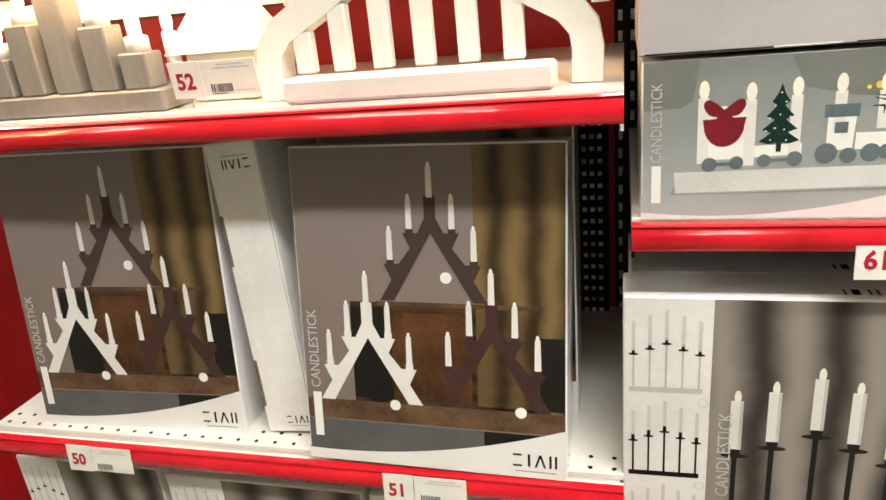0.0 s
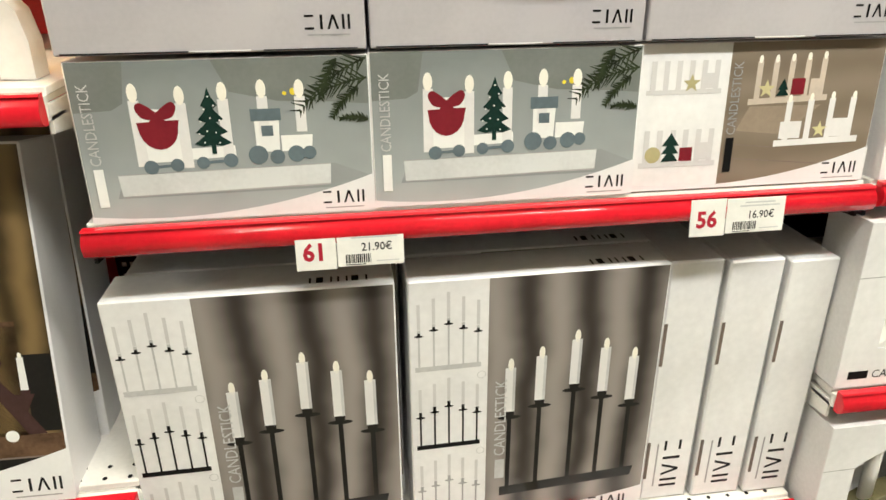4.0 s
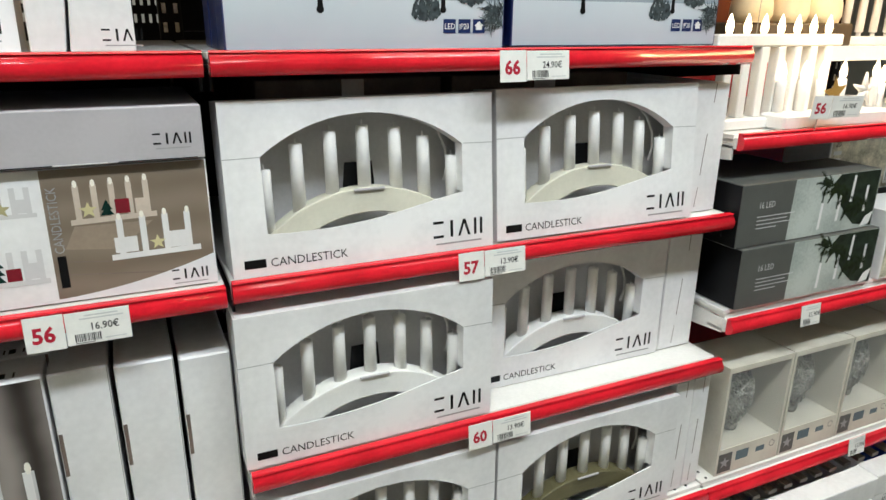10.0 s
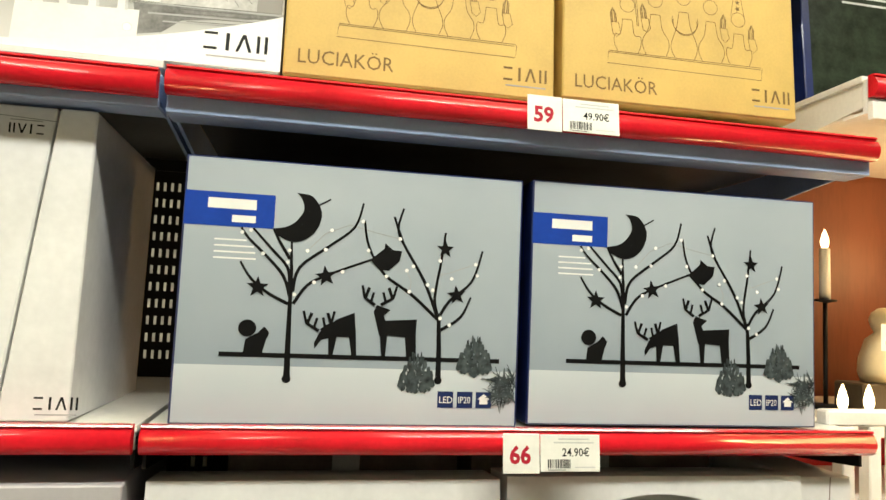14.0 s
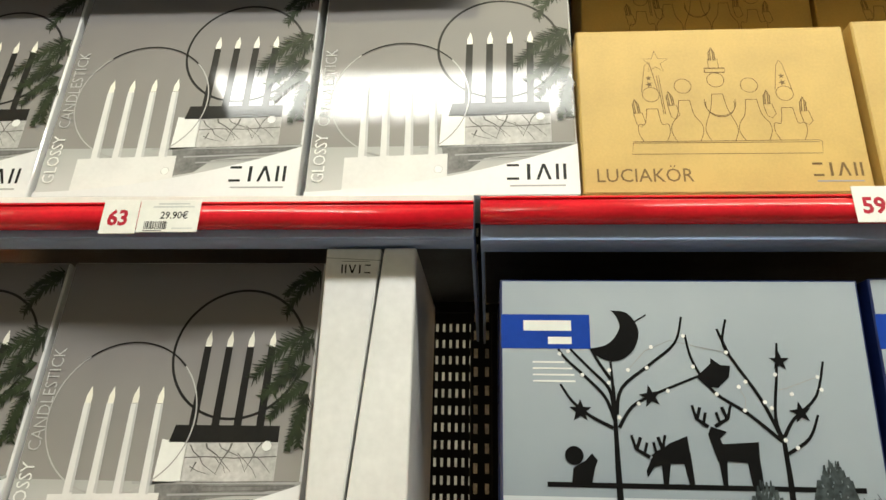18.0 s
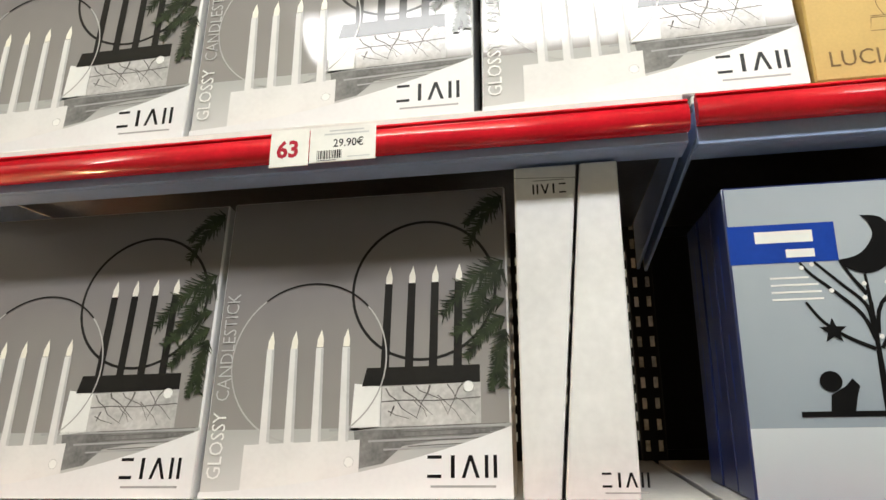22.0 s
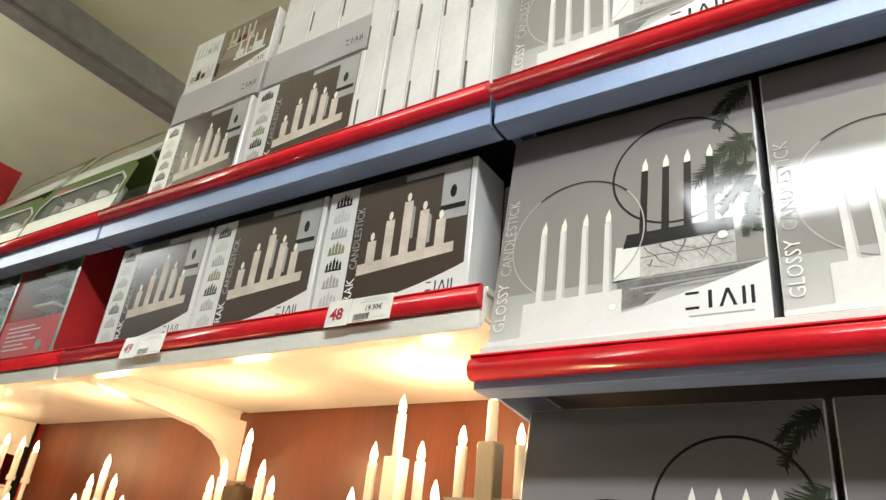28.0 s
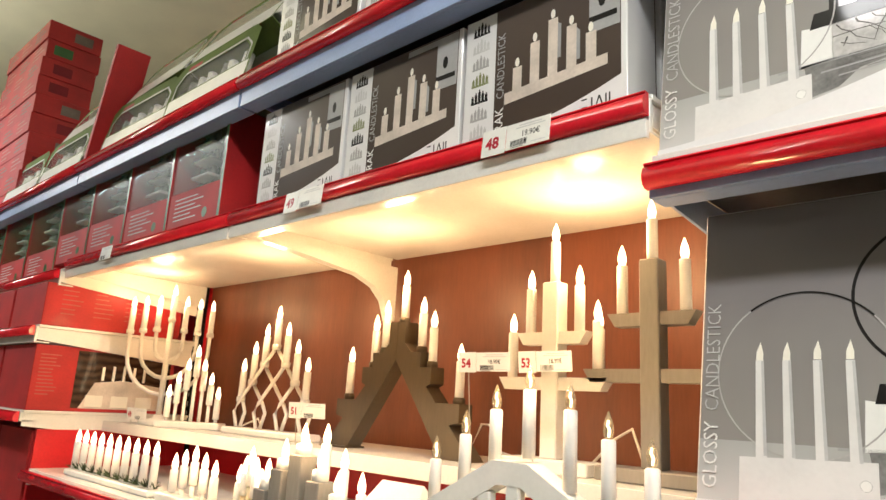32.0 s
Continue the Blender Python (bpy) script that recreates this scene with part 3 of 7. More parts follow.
TANPRINT = stripes("printed_tan_boards", (0.19, 0.15, 0.11), (0.235, 0.19, 0.145), 7, rough=0.3, warp=2, direction="Z")
CURTAIN = stripes("printed_grey_curtain", (0.045, 0.037, 0.033), (0.30, 0.268, 0.248), 4.2, rough=0.22, warp=2.2, coat=0.5)
ZACKWALL = shade("printed_brown_curtain", (0.175, 0.132, 0.115), (0.225, 0.185, 0.175), 0.45, rough=0.55, coat=0.4)
ZACKCURTAIN = stripes("printed_dark_curtain", (0.045, 0.03, 0.013), (0.19, 0.128, 0.055), 7, rough=0.3, warp=2.5, coat=0.4)
WOODPRINT = stripes("printed_brown_wood", (0.022, 0.011, 0.007), (0.065, 0.034, 0.020), 12, rough=0.18, warp=4, direction="Z", coat=0.4)
MAUVEPRINT = mat("printed_brown_figure", (0.055, 0.028, 0.026), 0.18, var=0.15, bump=0, coat=0.4)
SKYPRINT = shade("printed_pale_blue", (0.24, 0.29, 0.345), (0.50, 0.55, 0.595), 0.55, rough=0.3, coat=0.35, noise_scale=5)
ICEPRINT = shade("printed_pale_ground", (0.40, 0.46, 0.52), (0.62, 0.66, 0.69), 0.12, rough=0.3, coat=0.35)
CONEPRINT = mat("printed_pine_cone", (0.055, 0.068, 0.072), 0.4, var=0.5, scale=120, tint=(0.010, 0.013, 0.014), bump=0)
OLIVEWOOD = mat("olive_stained_wood", (0.13, 0.115, 0.055), 0.5, var=0.2, scale=8, stretch=(1, 1, 6))
CREAMWOOD = mat("cream_painted_wood", (0.62, 0.60, 0.50), 0.45, var=0.05)
WHITEWOOD = mat("white_painted_wood", (0.80, 0.79, 0.76), 0.4, var=0.04)
CANDLEWHITE = mat("white_candle_plastic", (0.87, 0.86, 0.84), 0.35, var=0.03)
PALECARD = mat("printed_pale_candle", (0.62, 0.61, 0.61), 0.4, var=0.03, bump=0)
TRAY = mat("pale_inner_carton", (0.72, 0.71, 0.71), 0.6, var=0.07, scale=7)


def carton(name, x, y, z, w, h, d, label, material=None, lean=0.0, turn=0.0, group="", category="box", roll=0.0):
    """a carton whose front lower left corner stands at x, y, z"""
    ob = thing(name, pose(x, y, z, -lean, roll, turn), label, category, group)
    part("carton_body", boxm(0, w, 0, d, 0, h, 0.0018), material or WHITECARD, ob)
    return ob


def photo(ob, w, h, material, u0=0.0, v0=0.0, u1=1.0, v1=1.0, layer=1, name="printed_photo"):
    e = 0.006
    Print(layer, w, h).rect(u0 + e * (u0 == 0), v0 + e * (v0 == 0), u1 - e * (u1 == 1), v1 - e * (v1 == 1)).put(name, material, ob)


def bars(ob, x, z, lengths, height, gap, layer=4, material=None, turn=0.0, name="small_print"):
    """lines of writing too small to read"""
    p = Print(layer)
    for i, n in enumerate(lengths):
        a = -i * gap
        if turn:
            p.rect(x - a - height, z, x - a, z + n)
        else:
            p.rect(x, z + a, x + n, z + a + height)
    p.put(name, material or GREYINK, ob)


def sprig(p, u, v, ang, length, rnd, needles=34):
    """a fir twig: a bent stem with needles on both sides, in metres on the print"""
    pts = [(u + length * k * math.cos(ang + 0.3 * k), v + length * k * math.sin(ang + 0.3 * k)) for k in (0, 0.25, 0.5, 0.75, 1)]
    p.line(pts, 0.0022, 0.0008)
    for i in range(needles):
        k = (i + 0.5) / needles
        cu, cv = u + length * k * math.cos(ang + 0.3 * k), v + length * k * math.sin(ang + 0.3 * k)
        for s in (-1, 1):
            a = ang + 0.3 * k + s * rnd.uniform(0.6, 1.1)
            n = rnd.uniform(0.5, 1.0) * 0.3 * length * (1 - 0.5 * k)
            p.line([(cu, cv), (cu + n * math.cos(a), cv + n * math.sin(a))], 0.0024, 0.0006)


def copies(ob, places):
    return [copy_thing(ob, m) for m in places]


# -- ring candlestick cartons
def ring_box(m):
    w, h = 0.331, 0.341
    ob = thing("candlestick_box", m, "glossy white carton printed with white and black ring candlesticks", "box", "ring candlestick boxes")
    part("carton_body", boxm(0, w, 0, 0.075, 0, h, 0.0022), GLOSSWHITE, ob)
    photo(ob, w, h, CONCRETE, 0, 0.205, 1, 1)
    photo(ob, w, h, TABLEWHITE, 0, 0.0, 1, 0.205)
    Print(2, w, h).ring(0.717, 0.648, 0.243, 0.0032, 56).put("black_ring_print", BLACKPRINT, ob)
    p = Print(3, w, h)
    p.poly([(0.585, 0.205), (0.907, 0.215), (0.907, 0.338), (0.585, 0.33)])
    p.put("marble_block_print", MARBLE, ob)
    p = Print(3, w, h)
    p.poly([(0.49, 0.196), (0.587, 0.205), (0.587, 0.33), (0.496, 0.342)])
    p.put("marble_side_print", WHITEINK, ob)
    rnd = random.Random(21)
    p = Print(4, w, h)
    for u, v, du, n, wd in ((0.60, 0.325, 0.030, 5, 0.0016), (0.655, 0.33, 0.020, 6, 0.0022), (0.70, 0.33, 0.034, 6, 0.0014), (0.745, 0.332, -0.008, 6, 0.0024), (0.80, 0.333, 0.022, 6, 0.0013), (0.85, 0.335, -0.012, 6, 0.0018),
                            (0.63, 0.27, -0.010, 3, 0.0020), (0.69, 0.29, 0.030, 4, 0.0010), (0.77, 0.30, 0.028, 5, 0.0010), (0.61, 0.255, 0.040, 5, 0.0012)):
        pts = [(u, v)]
        for k in range(n):
            u, v = u + du * rnd.uniform(0.3, 1.2), v - rnd.uniform(0.008, 0.028)
            if 0.588 < u < 0.903 and v > 0.222:
                pts.append((u, v))
        if len(pts) > 1:
            p.line(pts, wd, 0.0005)
    p.line([(0.588, 0.283), (0.66, 0.287), (0.76, 0.284), (0.905, 0.292)], 0.0012)
    p.put("marble_vein_print", VEININK, ob)
    p = Print(2, w, h)
    p.poly([(0.52, 0.085), (0.60, 0.10), (0.66, 0.15), (0.98, 0.195), (0.98, 0.207), (0.50, 0.20)])
    p.put("shade_print", mat("printed_soft_shade", (0.07, 0.068, 0.066), 0.55, var=0.5, scale=22, tint=(0.33, 0.33, 0.32), bump=0, coat=0.4), ob)
    p = Print(3, w, h)
    p.line([(0.42, 0.20), (1, 0.21)], 0.003).line([(0.55, 0.165), (0.99, 0.18)], 0.0022).line([(0.6, 0.14), (0.99, 0.155)], 0.0018)
    p.put("table_edge_print", GREYINK, ob)
    p = Print(3.3, w, h)
    for k in range(5):
        p.line([(0.63 + 0.012 * k, 0.205 - 0.014 * k), (0.985, 0.214 - 0.013 * k)], 0.0007)
    p.put("page_edge_print", VEININK, ob)
    rnd = random.Random(5)
    p = Print(2, 1, 1)
    for u, v, a, n in ((1.0, 0.95, 218, 0.20), (1.0, 0.96, 200, 0.16), (1.0, 0.73, 205, 0.27), (1.0, 0.70, 222, 0.24), (1.0, 0.60, 200, 0.20), (1.0, 0.54, 210, 0.18), (1.0, 0.50, 250, 0.18), (1.0, 0.44, 235, 0.14)):
        sprig(p, u * w - 0.004, v * h, radians(a), n * w, rnd)
    p.put("fir_twig_print", FIR, ob)
    p = Print(4, w, h)
    p.poly([(0.521, 0.332), (0.905, 0.338), (0.905, 0.392), (0.535, 0.390)])
    for u in (0.597, 0.677, 0.756, 0.836):
        p.poly([(u - 0.0165, 0.388), (u + 0.0115, 0.388), (u + 0.0145, 0.668), (u - 0.0115, 0.668)])
    p.put("black_candlestick_print", BLACKPRINT, ob)
    Print(5, w, h).ring(0.331, 0.42, 0.268, 0.0016, 56).put("silver_ring_print", RINGPRINT, ob)
    Print(5.4, w, h).ring(0.331, 0.42, 0.268, 0.0020, 24, 42, 128).put("ring_shade_print", BLACKPRINT, ob)
    p = Print(6, w, h)
    p.poly([(0.138, 0.02), (0.523, 0.02), (0.523, 0.170), (0.138, 0.158)])
    for u in (0.200, 0.283, 0.373, 0.464):
        p.poly([(u - 0.012, 0.158), (u + 0.022, 0.16), (u + 0.010, 0.46), (u - 0.016, 0.46)])
    p.put("white_candlestick_print", CANDLEPRINT, ob)
    p = Print(7, w, h)
    for u in (0.200, 0.283, 0.373, 0.464):
        p.poly([(u + 0.012, 0.165), (u + 0.022, 0.165), (u + 0.010, 0.458), (u + 0.002, 0.458)])
    p.put("candle_shade_print", PALEINK, ob)
    p = Print(6, w, h)
    for u, v in [(0.197, 0.488), (0.280, 0.488), (0.370, 0.49), (0.461, 0.49), (0.599, 0.695), (0.679, 0.695), (0.758, 0.695), (0.838, 0.695)]:
        p.poly([(u - 0.011, v - 0.028), (u + 0.011, v - 0.028), (u + 0.012, v - 0.005), (u + 0.003, v + 0.032), (u - 0.010, v - 0.002)])
    p.put("flame_print", FLAMEPRINT, ob)
    Print(7, w, h).oval(0.868, 0.325, 0.017).oval(0.49, 0.105, 0.015).put("badge_print", WHITEINK, ob)
    Print(7, w, h).ring(0.868, 0.325, 0.017, 0.0006, 20).ring(0.49, 0.105, 0.015, 0.0006, 20).put("badge_outline", GREYINK, ob)
    swoosh(ob, w, h, 0.018, 0.03, 0.205, 7)
    maker_mark(ob, w * 0.74, h * 0.058, w * 0.22, 8)
    words("GLOSSY", 0.0225, flat(0.022, 0.018, 8, 90), WHITEINK, ob, "lettering", 0.88)
    words("CANDLESTICK", 0.0225, flat(0.022, 0.100, 8, 90), PALEINK, ob, "lettering", 0.84, bold=-0.012)
    return ob


ring = ring_box(pose(0.009, 0.022, 1.946, -7.4))
copies(ring, [pose(0.350, 0.020, 1.946, -7.4, 0, 0.3), pose(0.690, 0.024, 1.946, -7.4, 0, -0.4), pose(0.037, 0.038, 1.547, -9.5), pose(0.375, 0.040, 1.547, -9, 0, 0.2),
              pose(0.01, 0.03, 2.358, -4), pose(0.352, 0.03, 2.358, -4)])


# -- plain sides of cartons that stand edge on
def spine_box(m, w, h, d, label, mark_z=0.05, mark_turn=-90, tabs=True, top_mark=False, marks=True):
    ob = thing("candlestick_box", m, label, "box", "boxes standing edge on")
    part("carton_body", boxm(0, w, 0, d, 0, h, 0.0022), WHITECARD, ob)
    if tabs:
        p = Print(1)
        for z in (0.10 * h, 0.60 * h):
            p.rect(0.001, z, 0.006, z + 0.17 * h)
        p.put("hand_slot", DARKCARD, ob)
    if top_mark and marks:
        maker_mark(ob, w * 0.82, h * 0.945, w * 0.55, 1, turn=180)
        maker_mark(ob, w * 0.45, h * 0.035, w * 0.5, 1)
    elif marks:
        maker_mark(ob, w * 0.38, h * mark_z + 0.085, 0.085, 1, turn=mark_turn)
    p = Print(1)
    p.line([(w * 0.97, 0), (w * 0.985, h)], 0.0012)
    p.put("carton_seam", GREYINK, ob)
    return ob


for i, (x, ww) in enumerate(((0.670, 0.071), (0.748, 0.074), (0.828, 0.068))):
    spine_box(pose(x, 0.028 - 0.004 * i, 0.767, 0, 0, 0), ww, 0.384 - 0.003 * i, 0.33, "white candlestick carton standing edge on, with dark hand slots")


def leaning_pair_box(x, y, z, top, low, h, d, label, marks):
    """a carton end whose edge slants where it leans on its neighbour; top and low are the x spans"""
    ob = thing("candlestick_box", pose(x, y, z, -1), label, "box", "boxes standing edge on")
    bm = bmesh.new()
    v = [bm.verts.new((a, b, c)) for b in (0, d) for a, c in ((low[0], 0), (low[1], 0), (top[1], h), (top[0], h))]
    for q in ((0, 1, 2, 3), (7, 6, 5, 4), (0, 4, 5, 1), (1, 5, 6, 2), (2, 6, 7, 3), (3, 7, 4, 0)):
        bm.faces.new([v[i] for i in q])
    bmesh.ops.recalc_face_normals(bm, faces=bm.faces)
    bmesh.ops.bevel(bm, geom=bm.edges[:], offset=0.0018, segments=1, affect="EDGES")
    part("carton_body", bm, WHITECARD, ob)
    if marks:
        maker_mark(ob, top[1] - 0.012, h * 0.94, 0.036, 1, turn=180)
        Print(1).line([(top[0], h * 0.965), (top[1], h * 0.955)], 0.0008).put("flap_line", GREYINK, ob)
    else:
        maker_mark(ob, low[0] + 0.035, 0.012, 0.045, 1)
    return ob


leaning_pair_box(0.720, 0.032, 1.547, (0.0, 0.066), (-0.004, 0.032), 0.338, 0.3, "white carton leaning edge on beside another", True)
leaning_pair_box(0.720, 0.030, 1.547, (0.0695, 0.108), (0.036, 0.106), 0.338, 0.3, "white carton with a slanting edge beside another", False)


# -- train candlestick cartons
def julia_common(ob, w, h, bar_u, dark=True):
    swoosh(ob, w, h, 0.05, -0.06, 0.25, 5)
    maker_mark(ob, w * 0.81, h * 0.06, w * 0.155, 6)
    bars(ob, w * bar_u, 0.018, [0.040], 0.0095, 0.01, 6, WHITEINK if bar_u < 0.2 else INK, turn=90, name="name_bar")
    words("CANDLESTICK", 0.0155, flat(w * bar_u, 0.061, 6, 90), PALEINK if bar_u < 0.2 else GREYINK, ob, "lettering", 0.80)


def train_box(m):
    w, h = 0.292, 0.164
    ob = thing("candlestick_box", m, "white carton printed with a toy train candlestick in snow", "box", "train candlestick boxes")
    part("carton_body", boxm(0, w, 0, 0.25, 0, h, 0.0015), WHITECARD, ob)
    photo(ob, w, h, SNOW)
    rnd = random.Random(8)
    p = Print(2, 1, 1)
    for u, v, a, n in ((1.0, 0.86, 185, 0.26), (1.0, 0.98, 200, 0.3), (0.97, 0.8, 210, 0.14), (0.9, 0.98, 230, 0.15), (1.0, 0.6, 160, 0.1)):
        sprig(p, u * w - 0.003, v * h, radians(a), n * w, rnd, 16)
    p.put("fir_twig_print", FIR, ob)
    Print(3, w, h).oval(0.735, 0.79, 0.012).oval(0.705, 0.78, 0.007).put("lamp_glow_print", mat("printed_yellow_lamp", (0.75, 0.6, 0.05), 0.3, bump=0), ob)
    p = Print(1.4, w, h)
    p.poly([(0.006, 0.70), (0.13, 0.71), (0.17, 0.75), (0.19, 0.994), (0.006, 0.994)])
    q = Print(1.4, w, h)
    q.poly([(0.52, 0.80), (0.68, 0.735), (0.86, 0.72), (0.994, 0.70), (0.994, 0.994), (0.47, 0.994)])
    garden = mat("printed_dim_garden", (0.115, 0.125, 0.115), 0.55, var=0.35, scale=16, tint=(0.20, 0.215, 0.205), bump=0, coat=0.4)
    p.put("dim_background_print", garden, ob)
    q.put("dim_background_print", garden, ob)
    p = Print(1.6, w, h)
    p.poly([(0.10, 0.16), (0.95, 0.17), (0.99, 0.235), (0.86, 0.33), (0.13, 0.30)])
    p.put("snow_shade_print", mat("printed_snow_shade", (0.22, 0.235, 0.235), 0.55, var=0.25, scale=14, tint=(0.30, 0.32, 0.32), bump=0, coat=0.4), ob)
    p = Print(2, w, h)
    p.poly([(0.118, 0.168), (0.842, 0.192), (0.846, 0.328), (0.112, 0.310)])
    p.put("white_base_print", mat("printed_white_board", (0.60, 0.62, 0.62), 0.55, var=0.08, scale=9, bump=0, coat=0.4), ob)
    p = Print(3, w, h)
    p.line([(0.112, 0.310), (0.846, 0.328)], 0.0010).line([(0.118, 0.168), (0.842, 0.192)], 0.0016)
    p.put("base_edge_print", GREYINK, ob)
    p = Print(2, w, h)
    p.poly([(0.198, 0.38), (0.35, 0.385), (0.365, 0.70), (0.213, 0.715)]).poly([(0.36, 0.39), (0.52, 0.40), (0.52, 0.47), (0.36, 0.46)])
    p.put("white_cart_print", WHITEINK, ob)
    lights = ((0.205, 0.765, 0.36), (0.355, 0.742, 0.34), (0.496, 0.758, 0.36), (0.627, 0.766, 0.53), (0.755, 0.76, 0.54))
    p = Print(3, w, h)
    for u, v, b in lights:
        p.rect(u - 0.018, b, u + 0.018, v)
    p.put("candle_print", CANDLEPRINT, ob)
    p = Print(4, w, h)
    for u, v, b in lights:
        p.oval(u, v + 0.045, 0.017, 0.058, 12)
    p.put("flame_print", FLAMEPRINT, ob)
    p = Print(4, w, h)
    p.poly([(0.203, 0.632)] + [(0.272 - 0.066 * math.cos(math.pi * k / 10), 0.60 - 0.138 * math.sin(math.pi * k / 10)) for k in range(11)] + [(0.343, 0.640), (0.300, 0.640), (0.290, 0.655), (0.255, 0.655), (0.245, 0.635)])
    for k in (-1, 1):
        p.poly(smooth([(0.272, 0.690), (0.272 + 0.026 * k, 0.728), (0.272 + 0.052 * k, 0.752), (0.272 + 0.067 * k, 0.728), (0.272 + 0.062 * k, 0.690), (0.272 + 0.045 * k, 0.656), (0.272 + 0.012 * k, 0.645), (0.272, 0.655)]))
    p.put("red_parcel_print", PARCELRED, ob)
    p = Print(4, w, h)
    for v0, v1, r in ((0.71, 0.83, 0.028), (0.625, 0.75, 0.043), (0.545, 0.67, 0.055), (0.475, 0.60, 0.064)):
        p.poly([(0.448 - r, v0 + 0.012), (0.448 - 0.5 * r, v0 - 0.006), (0.448, v0 + 0.006), (0.448 + 0.5 * r, v0 - 0.006), (0.448 + r, v0 + 0.012), (0.448 + 0.4 * r, 0.5 * (v0 + v1)), (0.448, v1), (0.448 - 0.4 * r, 0.5 * (v0 + v1))])
    p.rect(0.44, 0.42, 0.456, 0.48)
    p.put("tree_print", TREEPRINT, ob)
    p = Print(5, w, h)
    for u, v in ((0.448, 0.775), (0.430, 0.70), (0.463, 0.72), (0.415, 0.625), (0.447, 0.645), (0.478, 0.63), (0.405, 0.55), (0.432, 0.565), (0.462, 0.555), (0.492, 0.545), (0.42, 0.495), (0.47, 0.49)):
        p.oval(u, v, 0.0032, None, 6)
    p.put("light_dots", WHITEINK, ob)
    p = Print(4, w, h)
    p.rect(0.582, 0.615, 0.686, 0.69)
    for u, v, r in ((0.229, 0.352, 0.025), (0.317, 0.360, 0.023), (0.405, 0.368, 0.022), (0.50, 0.376, 0.025), (0.596, 0.402, 0.034), (0.662, 0.385, 0.026), (0.729, 0.40, 0.03), (0.775, 0.405, 0.024)):
        p.oval(u, v, r)
    p.line([(0.229, 0.352), (0.317, 0.36)], 0.003).line([(0.405, 0.368), (0.50, 0.376)], 0.003)
    p.put("train_print", SLATEPRINT, ob)
    p = Print(3, w, h)
    p.poly([(0.593, 0.42), (0.672, 0.42), (0.678, 0.615), (0.593, 0.615)]).poly([(0.68, 0.42), (0.785, 0.42), (0.79, 0.52), (0.68, 0.52)])
    p.put("train_body_print", WHITEINK, ob)
    Print(4, w, h).rect(0.615, 0.52, 0.655, 0.585).put("cab_window_print", SLATEPRINT, ob)
    julia_common(ob, w, h, 0.068)
    return ob


train = train_box(pose(0.0135, 0.010, 1.250, -2))
copies(train, [pose(0.3050, 0.009, 1.252, -2)])


def comb_icons(p, u, v, w, h, n=5, lean=0.0, peak=True):
    """a small candlestick drawing: a base with upright candles"""
    p.poly([(u, v), (u + w, v + lean), (u + w, v + lean + h * 0.14), (u, v + h * 0.14)])
    for i in range(n):
        k = (i + 0.5) / n
        top = h * (1 - (0.9 * abs(k - 0.5) if peak else 0))
        p.rect(u + w * k - w * 0.035, v + lean * k + h * 0.14, u + w * k + w * 0.035, v + lean * k + top)


